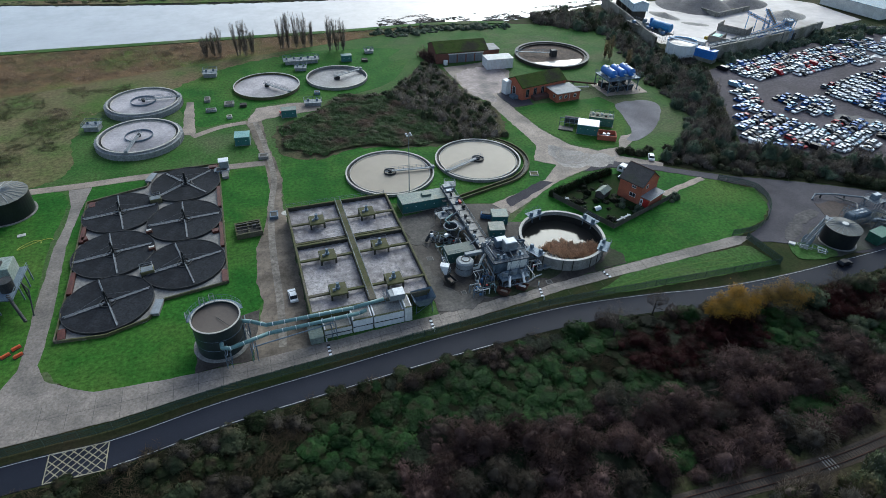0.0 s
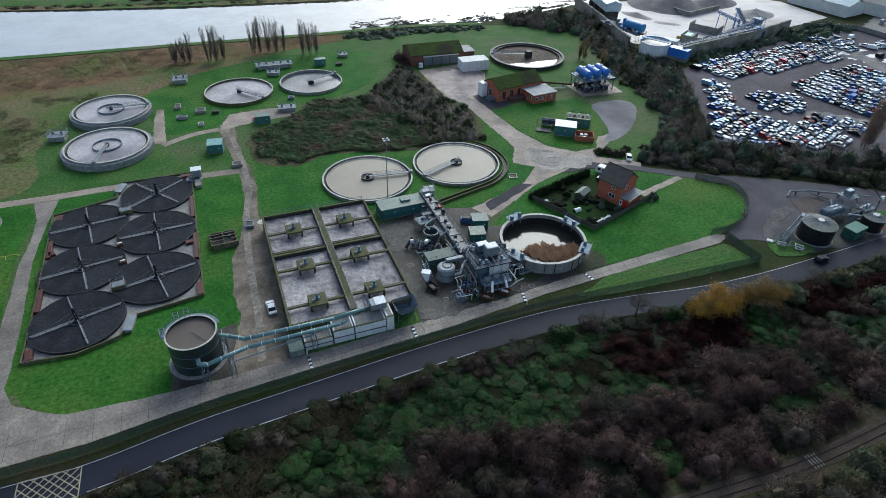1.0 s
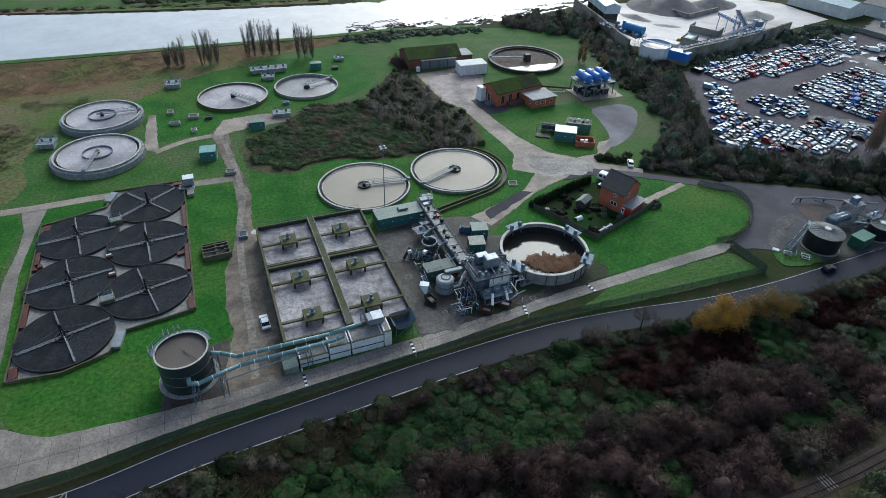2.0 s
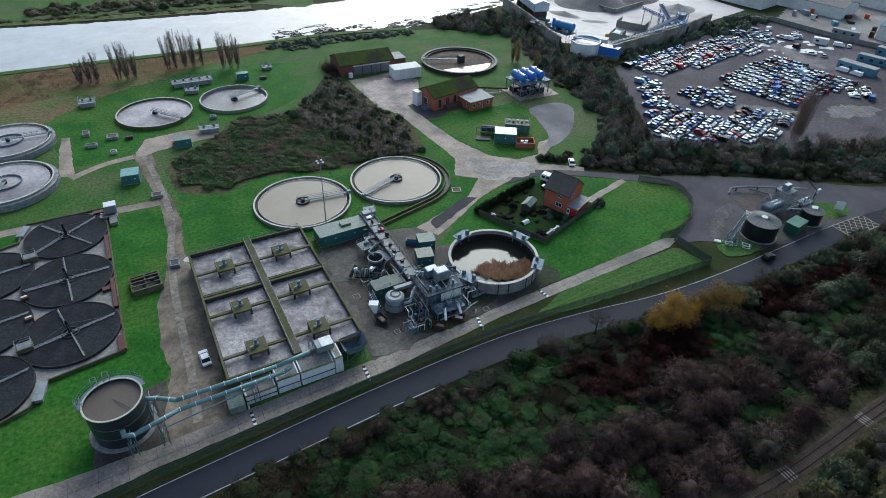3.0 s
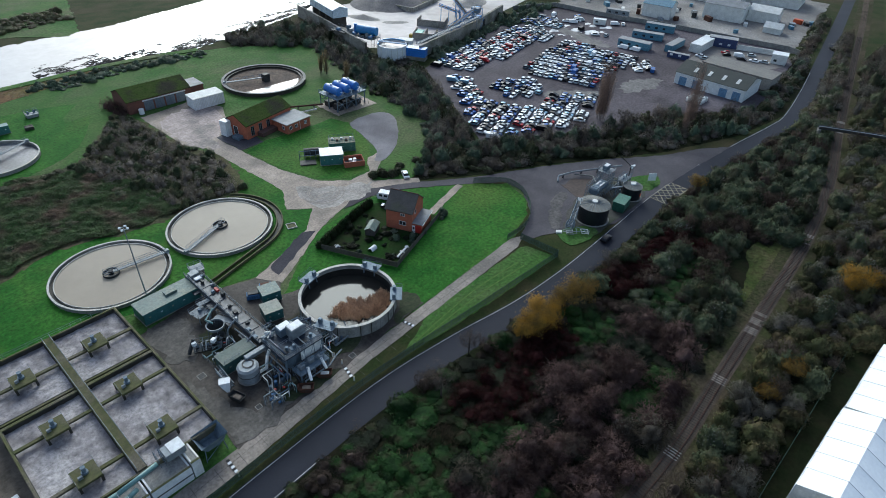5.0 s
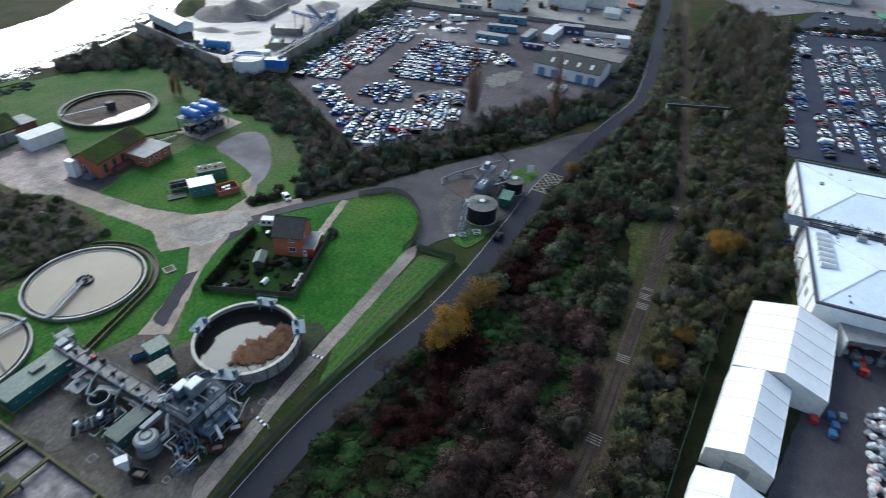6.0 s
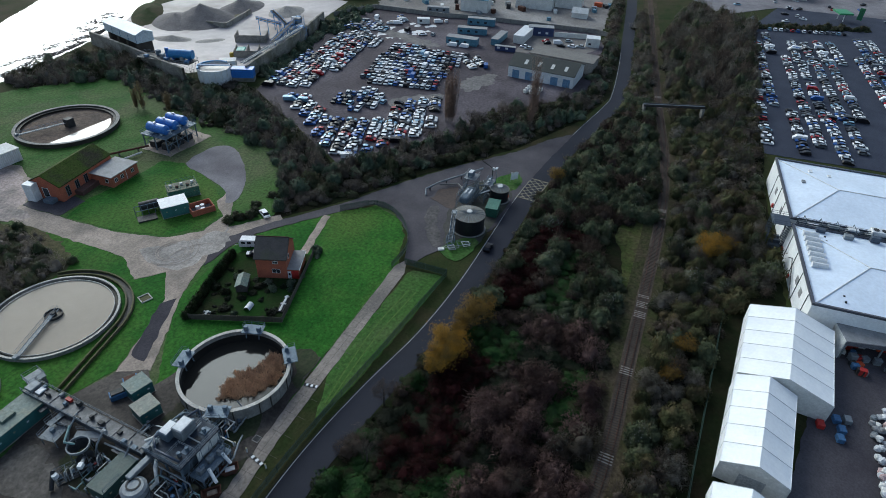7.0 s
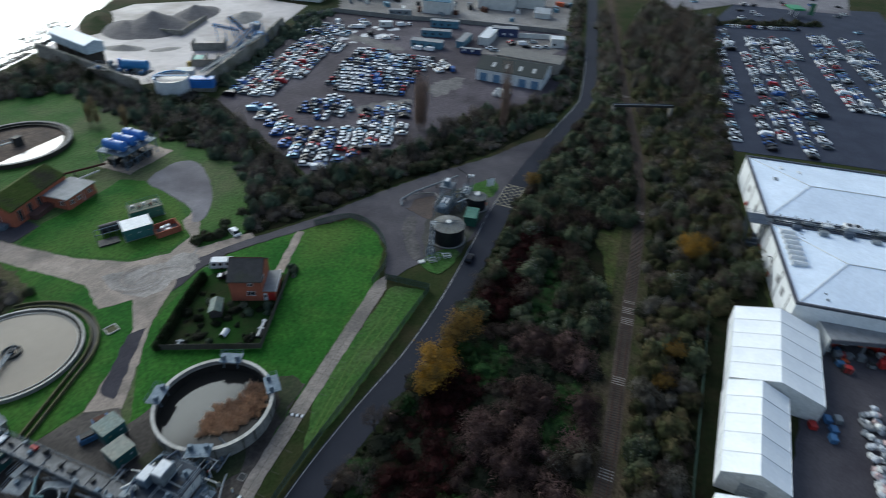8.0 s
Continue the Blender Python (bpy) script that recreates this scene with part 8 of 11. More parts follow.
for k in range(3):
    part("service_pipe", pipe(B(), [(34.9 + 0.7 * k, -1.5, 7.8), (34.9 + 0.7 * k, -1.5, 9.5 + 0.25 * k), (34.9 + 0.7 * k, -48, 9.5 + 0.25 * k)], 0.16, 6), (FRAME, STEEL, FRAME)[k], t)
for k in range(12):
    part("pipe_frame", pipe(B(), [(34.4, -3 - 4 * k, 7.6), (34.4, -3 - 4 * k, 10.4), (37.6, -3 - 4 * k, 10.4), (37.6, -3 - 4 * k, 7.6)], 0.08, 5), FRAME, t)
for k in range(6):
    part("duct_box", cbox(B(), 33.0 - 1.1 * (k % 2), -6.5 - 6.4 * k, 9.0, 1.4, 2.2, 0.9 + 0.3 * (k % 3), 0.06), (FRAME, STEEL)[k % 2], t)
# wall fittings on the cladding
for k in range(8):
    part("downpipe", tube(B(), (4 + 8.6 * k, 0.1, 0), (4 + 8.6 * k, 0.1, 8.4), 0.09, 5), DARK_STEEL, t)
for x in (9, 14, 48, 60):
    part("louvre", box(B(), x - 1.0, x + 1.0, 0, 0.08, 4.0, 6.0), GREY_ROOF, t)
part("fire_stair", pipe(B(), [(12, 0.5, 0.2), (22, 0.5, 6.0), (22, 1.4, 6.0)], 0.12, 5), BLACK_TANK, t)
for x in (20.5, 33, 57):
    part("red_box", cbox(B(), x, 0.25, 0.9, 0.9, 0.5, 1.1), RED, t)
for k in range(5):
    part("yard_frame", cbox(B(), 33 + k * 1.2, 2.6, 0, 0.9, 3.0, 2.6 + 0.8 * (k % 2)), mat("blue_black_frame", (0.05, 0.07, 0.10), (0.08, 0.10, 0.13), 0.8, 3.0, 0.5, metal=0.4), t)
# loading canopy
t = thing("loading_canopy", (135.8, -5.6, 0), -74, "pale metal loading canopy over stacked goods", "canopy")
part("roof", box(B(), 0, 40, 0, 7.2, 5.0, 5.25, 0.03), GREY_ROOF, t)
part("fascia", box(B(), -0.1, 40.1, -0.2, 0, 4.2, 5.35), mat("dark_grey_fascia", (0.09, 0.095, 0.11), (0.12, 0.125, 0.14), 0.5, 2.0, 0.6), t)
part("end_wall", box(B(), -0.2, 0, 0, 7.2, 0, 5.1), OFFWHITE, t)
for k in range(6):
    part("column", cbox(B(), 0.4 + k * 7.6, 0.3, 0, 0.3, 0.3, 5.0), STEEL, t)
rng = random.Random(11)
for k in range(44):
    x, y = rng.uniform(1, 28), rng.uniform(-4.6, 5.5)
    mt, nm, lab = rng.choice(((ORANGE, "orange_pallet", "stack of orange pallets under the canopy"), (BLUE_CRATE, "blue_crate", "blue plastic crates stacked by the canopy"), (STEEL, "wrapped_pallet", "shrink-wrapped pallet of goods"), (OFFWHITE, "wrapped_pallet", "white wrapped pallet of goods"), (DARK_STEEL, "wheeled_bin", "dark wheeled bins in a row"), (RED, "red_cage", "red steel roll cage")))
    m = pose(135.8, -5.6, 0, 0, 0, -74) @ pose(x, y, 0, 0, 0, rng.uniform(-20, 20))
    s, h = rng.uniform(1.0, 1.7), rng.uniform(0.8, 2.0)
    t = new(nm)
    t.matrix_basis = m
    tagged(t, lab, "goods", "goods at the loading canopy")
    part("load", cbox(B(), 0, 0, 0.16, s, s * 0.8, h, 0.08), mt, t)
    part("base", cbox(B(), 0, 0, 0, s * 1.05, s * 0.85, 0.15), TIMBER, t)
for k in range(70):
    x = 121.5 - 24 * rng.random()
    y = -12.6 + 0.03 * (x - 110) + rng.uniform(-1.9, 1.9)
    z = max(0.0, 1.6 - abs(y + 12.6) * 0.9) if k % 3 == 0 else 0.0
    bm = B()
    bmesh.ops.create_icosphere(bm, subdivisions=2, radius=0.9)
    for v in bm.verts:
        v.co *= 0.8 + 0.35 * noise.noise(v.co * 1.7 + Vector((k, 0, 0)))
        v.co.z *= 0.75
    c = rng.choice((OFFWHITE, STEEL, GREY_ROOF, mat("pink_plastic_waste", (0.45, 0.28, 0.27), (0.5, 0.4, 0.38), 2.0, 4.0, 0.5), mat("clear_plastic_waste", (0.42, 0.44, 0.47), (0.5, 0.52, 0.54), 2.0, 4.0, 0.4)))
    ob = part("waste_bag", bm, c)
    ob.matrix_basis = pose(x, y, 0.62 + z, 0, 0, rng.uniform(0, 360))
    tagged(ob, "crumpled bag of pale plastic waste in a long heap", "waste bag", "heap of waste bags")
t = thing("yard_lamp", (120.6, -14.6, 0), 0, "grey steel yard lamp post with a white head", "street lamp")
part("pole", cyl(B(), 0, 0, 0, 8.0, 0.1, 0.06, seg=8), STEEL, t)
part("arm", tube(B(), (0, 0, 8.0), (0.9, 0.3, 8.2), 0.05, 5), STEEL, t)
part("head", cbox(B(), 1.2, 0.4, 8.1, 0.8, 0.35, 0.2, 0.05), WHITE, t)
for x, y, mt in ((116.0, -4.2, BLUE_CRATE), (113.6, -5.0, BLUE_CRATE), (111.2, -4.6, BLUE_CRATE), (113.2, -1.2, RED), (116.8, -6.2, STEEL)):
    t = thing("wheeled_cage", (x, y, 0), 10, "blue plastic crate stack beside the marquee" if mt is BLUE_CRATE else "steel stillage beside the marquee", "crate", "crates by the marquee")
    part("crate", cbox(B(), 0, 0, 0.1, 1.7, 1.3, 1.1, 0.06), mt, t)
    part("base", cbox(B(), 0, 0, 0, 1.6, 1.2, 0.1), DARK_STEEL, t)

# ---- scrapyard buildings ----
t = thing("yard_workshop", (262.6, 89.6, 0), 0, "white and blue workshop with a dark green pitched roof", "building")
walls(t, 0, 18, 0, 29.6, 5.2, WHITE)
bm_roof = mat("dark_green_sheet_roof", (0.016, 0.024, 0.022), (0.024, 0.032, 0.03), 0.3, 2.0, 0.7)
for x0, x1, z0, z1 in ((-0.4, 9, 5.1, 8.2), (18.4, 9, 5.1, 8.2)):
    bm = B()
    q = [(x0, -0.4, z0), (x0, 30, z0), (x1, 30, z1), (x1, -0.4, z1)]
    lo = [bm.verts.new(p) for p in q]
    hi = [bm.verts.new((p[0], p[1], p[2] + 0.15)) for p in q]
    bm.faces.new(lo[::-1])
    bm.faces.new(hi)
    for i in range(4):
        bm.faces.new((lo[i], lo[(i + 1) % 4], hi[(i + 1) % 4], hi[i]))
    bmesh.ops.recalc_face_normals(bm, faces=bm.faces)
    part("roof", bm, bm_roof, t)
for y in (4, 10, 16, 22):
    p = part("rooflight", box(B(), 2.2, 5.4, y, y + 1.3, 6.25, 6.4), OFFWHITE, t)
    p.matrix_basis = pose(0, 0, 0) @ Matrix.Translation((3.8, 0, 6.55)) @ Matrix.Rotation(-math.atan2(3.1, 9.4), 4, "Y") @ Matrix.Translation((-3.8, 0, -6.2))
for y in (3, 8.5, 20, 26):
    part("door", box(B(), -0.08, 0, y - 1.6, y + 1.6, 0, 3.6), mat("blue_door", (0.10, 0.2, 0.32), (0.13, 0.24, 0.36), 0.5, 2.0, 0.5), t)
for y in (-0.05, 29.6):
    bm = B()
    v = [bm.verts.new((x, y, z)) for x, z in ((0, 5.2), (18, 5.2), (9, 8.15))]
    bm.faces.new(v)
    part("gable", bm, OFFWHITE, t)
t = thing("pale_roof_store", (284.0, 86.6, 0), 0, "long store with a beige flat roof behind the workshop", "building")
walls(t, 0, 12, 0, 30, 5.0, mat("beige_wall", (0.28, 0.26, 0.235), (0.22, 0.205, 0.19), 0.4, 2.0, 0.8))
part("roof", box(B(), -0.3, 12.3, -0.3, 30.3, 5.0, 5.25), mat("beige_roof", (0.1755, 0.1658, 0.1495), (0.1365, 0.13, 0.1202), 0.2, 1.5, 0.8), t)
rng = random.Random(21)
CONT = ((mat("container_blue", (0.06, 0.17, 0.24), (0.09, 0.21, 0.28), 0.5, 2.0, 0.5), "blue-grey"), (OFFWHITE, "off-white"), (mat("container_grey", (0.18, 0.21, 0.23), (0.23, 0.26, 0.28), 0.5, 2.0, 0.5), "grey"), (mat("container_navy", (0.02, 0.035, 0.10), (0.03, 0.05, 0.13), 0.5, 2.0, 0.5), "navy blue"))
for (xa, ya), (xb, yb), dep, hh, ci in (((325.8, 166.1), (329.8, 151.6), 4.0, 3.6, 0), ((308, 164.2), (312.5, 149.5), 4.0, 3.2, 0), ((290.2, 162.5), (292.5, 146.9), 5.0, 3.4, 0), ((315.6, 142.6), (299.5, 142.0), 3.6, 3.2, 0), ((328.6, 134.0), (308.8, 133.4), 5.4, 4.0, 1), ((325.6, 131.0), (329.8, 118.3), 5.0, 4.4, 3), ((322.4, 99.0), (324.0, 92.4), 6.0, 4.4, 1), ((292.7, 137.2), (294.6, 127.3), 2.2, 2.4, 3), ((312, 190), (315, 184), 3.0, 2.8, 1), ((336, 196), (340, 184), 3.4, 3.0, 2)):
    L_ = math.dist((xa, ya), (xb, yb))
    an = math.degrees(math.atan2(yb - ya, xb - xa))
    t = thing("site_cabin", ((xa + xb) / 2, (ya + yb) / 2, 0), an, CONT[ci][1] + " long steel site cabin in the scrapyard", "cabin", "scrapyard cabins")
    part("body", box(B(), -L_ / 2, L_ / 2, 0, dep, 0.1, hh, 0.05), CONT[ci][0], t)
    part("roof", box(B(), -L_ / 2 - 0.1, L_ / 2 + 0.1, -0.1, dep + 0.1, hh, hh + 0.14), GREY_ROOF if ci != 1 else WHITE, t)
    for k in range(int(L_ / 4)):
        part("window", box(B(), -L_ / 2 + 1.2 + 4 * k, -L_ / 2 + 2.6 + 4 * k, -0.05, 0, 1.2, 2.2), GLASS if ci != 3 else WHITE, t)
t = thing("yard_wall", (0, 0, 0), 0, "grey block wall round the inner yard", "wall")
for k in range(4):
    f0, f1 = k / 4, (k + 1) / 4
    part("wall_panel", strip(B(), [(330.4 + 5.4 * f0, 118.0 - 16.1 * f0), (330.4 + 5.4 * f1, 118.0 - 16.1 * f1)], 0.2, 0.2, 2.6, 2.6), OFFWHITE, t)
sheet("yard", [(296, 128), (326, 130), (336, 102), (322, 92), (303, 100)], 0.05, mat("pale_inner_yard", (0.17, 0.155, 0.145), (0.12, 0.11, 0.104), 0.15, 1.2, 0.85), label="pale concrete inner yard", round_=False)
t = thing("boundary_wall", (0, 0, 0), 0, "long grey concrete boundary wall of the scrapyard", "wall")
BW = [(300, 236), (326, 224.8), (331.6, 183), (338.5, 163.6), (344.7, 122.8), (348.7, 99), (346, 93)]
for a, b_ in zip(BW, BW[1:]):
    n = max(1, round(math.dist(a, b_) / 6))
    for k in range(n):
        p, q = [tuple(a[i] + (b_[i] - a[i]) * f for i in (0, 1)) for f in (k / n, (k + 1) / n)]
        part("wall_panel", strip(B(), [p, q], 0.15, 0.15, 2.4, 2.4), WALLC, t)
for k in range(9):
    x, y = 252 + (k % 3) * 2.6 - 4, 101 + (k // 3) * 2.4
    t = thing("bulk_bag", (x, y, 0), 10 * k, "white bulk bag stacked outside the workshop", "bulk bag", "bulk bags at the workshop")
    part("bag", cbox(B(), 0, 0, 0, 1.9, 1.8, 1.7, 0.3), OFFWHITE, t)
    part("top_flap", cbox(B(), 0, 0, 1.7, 1.0, 0.9, 0.25, 0.1), STEEL, t)
# far industrial sheds along the top edge
for x, y, sx, sy, h, tu, lab, mt in ((357, 174, 16, 12, 7, 100, "pale blue corrugated shed with an open front", CONT[0][0]), (384, 146, 22, 14, 8, 98, "grey corrugated shed beyond the wall", GREY_ROOF), (396, 128, 16, 12, 6, 96, "small off-white shed beyond the wall", OFFWHITE), (376, 116, 9, 7, 3, 96, "small white garage beside the scrub", OFFWHITE), (420, 168, 36, 18, 7, 98, "long brown shed in the distance", MATS["beige_roof"]), (424, 204, 60, 26, 7, 98, "long grey industrial shed beyond the scrapyard", GREY_ROOF), (372, 232, 40, 20, 6, 100, "low brown industrial shed beyond the yard", MATS["beige_roof"]), (446, 146, 46, 24, 7, 98, "pale industrial shed beyond the yard", OFFWHITE), (345, 262, 36, 18, 6, 100, "blue industrial shed by the river works", CONT[0][0]), (470, 190, 70, 30, 8, 98, "grey industrial shed in the distance", GREY_ROOF), (440, 250, 60, 30, 8, 98, "pale industrial shed in the distance", OFFWHITE), (520, 10, 40, 30, 6, 8, "pale retail unit beyond the car park", OFFWHITE)):
    t = thing("industrial_shed", (x, y, 0), tu, lab, "building")
    walls(t, -sx / 2, sx / 2, -sy / 2, sy / 2, h, OFFWHITE, 0.4)
    gable_roof(t, -sx / 2, sx / 2, -sy / 2, sy / 2, h, h + 2.2, mt, OFFWHITE, 0.3)
    for k in range(5):
        part("door", box(B(), -sx / 2 + (k + 0.3) * sx / 5, -sx / 2 + (k + 0.7) * sx / 5, -sy / 2 - 0.06, -sy / 2, 0, h * 0.6), CONT[k % 4][0], t)

sheet("yard", [(346, 96), (352, 122), (346, 164), (338, 184), (332, 226), (380, 250), (470, 230), (470, 112), (400, 104)], 0.03, mat("pale_muddy_yard", (0.21, 0.195, 0.18), (0.135, 0.122, 0.112), 0.06, 0.9, 0.7, bump=0.2, c=(0.3, 0.285, 0.27), mixfine=0.35, spec=0.2), label="muddy industrial yards beyond the wall", round_=False, wob=2.0)
for k in range(46):
    rr = random.Random(900 + k)
    y = rr.uniform(106, 228)
    x = 352 + (3 if y < 165 else -8) + rr.uniform(0, 55)
    lab_, mt = rr.choice((("rust-red steel bin", RUST), ("off-white storage box", OFFWHITE), ("blue-grey storage box", CONT[0][0]), ("orange plastic bin", ORANGE), ("dark steel bin", DARK_STEEL), ("grey storage box", CONT[2][0])))
    t = thing("storage_bin", (x, y, 0), rr.uniform(0, 90), lab_ + " in the industrial yard", "bin", "industrial yard bins")
    sx, sy, sz = rr.uniform(1.5, 5), rr.uniform(1.5, 3), rr.uniform(1.0, 2.8)
    part("body", cbox(B(), 0, 0, 0, sx, sy, sz, 0.08), mt, t)
    part("lid", cbox(B(), 0, 0, sz, sx * 1.03, sy * 1.03, 0.12, 0.03), mt, t)
t = thing("fuel_canopy", (459, -25, 0), 20, "green edged filling station canopy on posts", "canopy")
part("roof", cbox(B(), 0, 0, 4.6, 11, 8, 0.9, 0.05), mat("canopy_green", (0.02, 0.22, 0.09), (0.03, 0.26, 0.11), 0.5, 2.0, 0.5), t)
for sx in (-3.5, 3.5):
    part("post", cbox(B(), sx, 0, 0, 0.4, 0.4, 4.6), WHITE, t)
t = thing("totem_sign", (467, -36, 0), 60, "tall dark green totem sign with pale bars", "sign")
part("panel", cbox(B(), 0, 0, 0, 3.0, 0.5, 7.0, 0.05), mat("totem_green", (0.01, 0.10, 0.05), (0.015, 0.12, 0.06), 0.5, 2.0, 0.5), t)
for k in range(4):
    part("bar", box(B(), -0.9, 0.9, -0.3, -0.25, 2.0 + k, 2.45 + k), WHITE, t)
sheet("pavement", [(432, 40), (470, 10), (480, -60), (640, -80), (640, 60), (470, 70)], 0.05, TURNING, label="grey tarmac roads of the retail park", round_=False)

# ---- gravel works by the river ----
QUAY = mat("pale_quay_concrete", (0.30, 0.28, 0.245), (0.19, 0.175, 0.15), 0.35, 1.6, 0.85, bump=0.3, c=(0.12, 0.115, 0.08))
t = thing("quay_wall", (0, 0, 0), 0, "tall pale stained concrete quay wall round the gravel works", "wall")
for QW in ([(200, 303), (194, 270), (188.8, 247.7), (186.2, 233)], [(201.5, 213.4), (208.5, 215.3), (235.5, 219.7), (254, 223.7), (286, 233)]):
    for a, b_ in zip(QW, QW[1:]):
        n = max(1, round(math.dist(a, b_) / 5))
        for k in range(n):
            p, q = [tuple(a[i] + (b_[i] - a[i]) * f for i in (0, 1)) for f in (k / n, (k + 1) / n)]
            part("wall_panel", strip(B(), [p, q], 0.5, 0.5, 6.0, 6.0), QUAY, t)
            m_ = ((p[0] + q[0]) / 2, (p[1] + q[1]) / 2)
            part("wall_pier", cbox(B(), *p, 0, 0.9, 0.9, 6.15, 0.05), QUAY, t)
t = thing("conveyor_house", (203.4, 281.4, 0), -13.7, "long pale blue-white sheeted conveyor house on concrete piers", "shed")
part("body", box(B(), -4, 4, -14, 14, 7.0, 10.8), mat("pale_blue_sheeting", (0.42, 0.50, 0.55), (0.36, 0.44, 0.49), 0.3, 1.5, 0.5), t)
for sx in (-1, 1):
    bm = B()
    q = [(sx * 4.3, -14.3, 10.7), (sx * 4.3, 14.3, 10.7), (0, 14.3, 12.2), (0, -14.3, 12.2)]
    v = [bm.verts.new(p) for p in q] 
    w_ = [bm.verts.new((p[0], p[1], p[2] + 0.15)) for p in q]
    bm.faces.new(v)
    bm.faces.new(w_)
    for k in range(4):
        bm.faces.new((v[k], v[(k + 1) % 4], w_[(k + 1) % 4], w_[k]))
    bmesh.ops.recalc_face_normals(bm, faces=bm.faces)
    part("roof", bm, ROOF_W, t)
for y in (-13.9, 13.9):
    bm = B()
    bm.faces.new([bm.verts.new(p) for p in ((-4, y, 10.8), (4, y, 10.8), (0, y, 12.15))])
    part("gable", bm, MATS["pale_blue_sheeting"], t)
for y in (-12, -4, 4, 12):
    part("pier", cbox(B(), 0, y, 0, 7.0, 2.0, 7.0), DARK_CONC, t)
for y in (-13.9, -7, 0, 7, 13.9):
    part("corner_trim", cbox(B(), -4.03, y, 7.0, 0.12, 0.2, 3.8), BLUE_CRATE, t)
t = thing("thickener_tank", (193.9, 223.8, 0), 0, "round white steel settling tank with a bright blue rim", "tank")
part("shell", ring(B(), 0, 0, 0, 6.0, 6.3, 6.6, 48), WHITE, t)
part("rim", ring(B(), 0, 0, 6.0, 6.5, 6.1, 6.8, 48, -10, 150), mat("bright_blue_rim", (0.02, 0.15, 0.36), (0.03, 0.2, 0.42), 0.4, 2.0, 0.4), t)
part("slurry", cyl(B(), 0, 0, 5.0, 5.4, 6.3, seg=48), mat("pale_slurry", (0.42, 0.36, 0.33), (0.36, 0.31, 0.28), 0.2, 1.0, 0.4), t)
for k in range(16):
    a = 2 * math.pi * k / 16
    part("shell_rib", cbox(B(), 6.66 * math.cos(a), 6.66 * math.sin(a), 0, 0.2, 0.2, 6.0), OFFWHITE, t)
bm = box(B(), -6.6, 6.6, -0.8, 0.8, 6.5, 6.7)
bmesh.ops.transform(bm, matrix=Matrix.Rotation(radians(-62), 4, "Z"), verts=bm.verts)
part("bridge", bm, BLUE_CRATE, t)
t = thing("silo_platform", (192.4, 248.0, 0), 8, "steel platform with railings along the quay wall", "platform")
lattice(t, -3.2, 3.2, -13, 13, 0, 5.4, 3, DARK_STEEL)
part("deck", box(B(), -3.3, 3.3, -13, 13, 5.4, 5.55), DARK_STEEL, t)
railing(t, [(-3.3, -13), (3.3, -13), (3.3, 13), (-3.3, 13)], 5.5, STEEL, 1.2, 2.4, True)
for k in range(7):
    part("pump_unit", cbox(B(), -1.8 + 1.9 * (k % 3), -11 + 3.3 * k, 5.55, 1.5, 1.7, 1.0 + 0.6 * (k % 3), 0.1), (BLUE_CRATE, STEEL, BLUE_STEEL)[k % 3], t)
t = thing("blue_silo", (194.4, 241.4, 5.55), -70, "bright blue horizontal silo on a steel frame", "silo")
part("silo", tube(B(), (-5, 0, 2.4), (5, 0, 2.4), 1.9, 20), MATS["bright_blue_rim"], t)
for x in (-3.4, 0, 3.4):
    part("frame", cbox(B(), x, 0, 0, 0.4, 3.0, 1.4), BLUE, t)
part("mixer", cyl(B(), -6.4, 0.6, 0, 4.4, 0.8, seg=12), BLUE, t)
t = thing("blue_container", (200.2, 214.4, 0), -64, "bright blue steel container above the quay", "container")
part("body", cbox(B(), 0, 0, 1.6, 9.0, 4.0, 3.6, 0.06), BLUE, t)
part("base", cbox(B(), 0, 0, 0, 9.0, 4.0, 1.6), QUAY, t)
part("roof", cbox(B(), 0, 0, 5.2, 9.1, 4.1, 0.1), BLUE, t)
t = thing("plant_cabin", (206.0, 227.6, 0), -56, "white control cabin in the gravel works", "cabin")
part("body", cbox(B(), 0, 0, 0, 6.6, 4.4, 4.6, 0.05), WHITE, t)
part("roof", cbox(B(), 0, 0, 4.6, 7.0, 4.8, 0.15), OFFWHITE, t)
window(t, 1.0, -2.2, 2.6, 1.6, 1.1)


def conveyor(a, b_, w, mt, label):
    t = thing("conveyor", (0, 0, 0), 0, label, "conveyor", "gravel conveyors")
    A, Z = Vector(a), Vector(b_)
    d = (Z - A).normalized()
    sd_ = Vector((-d.y, d.x, 0)).normalized() * w
    up = Vector((0, 0, 1.0))
    bm = B()
    for o in (sd_, -sd_):
        tube(bm, A + o, Z + o, 0.14, 4)
        tube(bm, A + o + up, Z + o + up, 0.12, 4)
        n = int((Z - A).length / 2)
        for k in range(n):
            tube(bm, A + o + (Z - A) * k / n, A + o + up + (Z - A) * (k + 1) / n, 0.08, 4)
    part("truss", bm, mt, t)
    bm = B()
    lo_, hi_ = up * 0.35, up * 0.5
    q = [A + sd_, A - sd_, Z - sd_, Z + sd_]
    v, w_ = [bm.verts.new(p + lo_) for p in q], [bm.verts.new(p + hi_) for p in q]
    bm.faces.new(v[::-1])
    bm.faces.new(w_)
    for k in range(4):
        bm.faces.new((v[k], v[(k + 1) % 4], w_[(k + 1) % 4], w_[k]))
    part("belt", bm, DARK_STEEL if mt is not STEEL else STEEL, t)
    for f in (0.1, 0.45, 0.8, 0.97):
        p = A + (Z - A) * f
        part("trestle", tube(B(), (p.x, p.y, 0), p, 0.2, 5), mt, t)


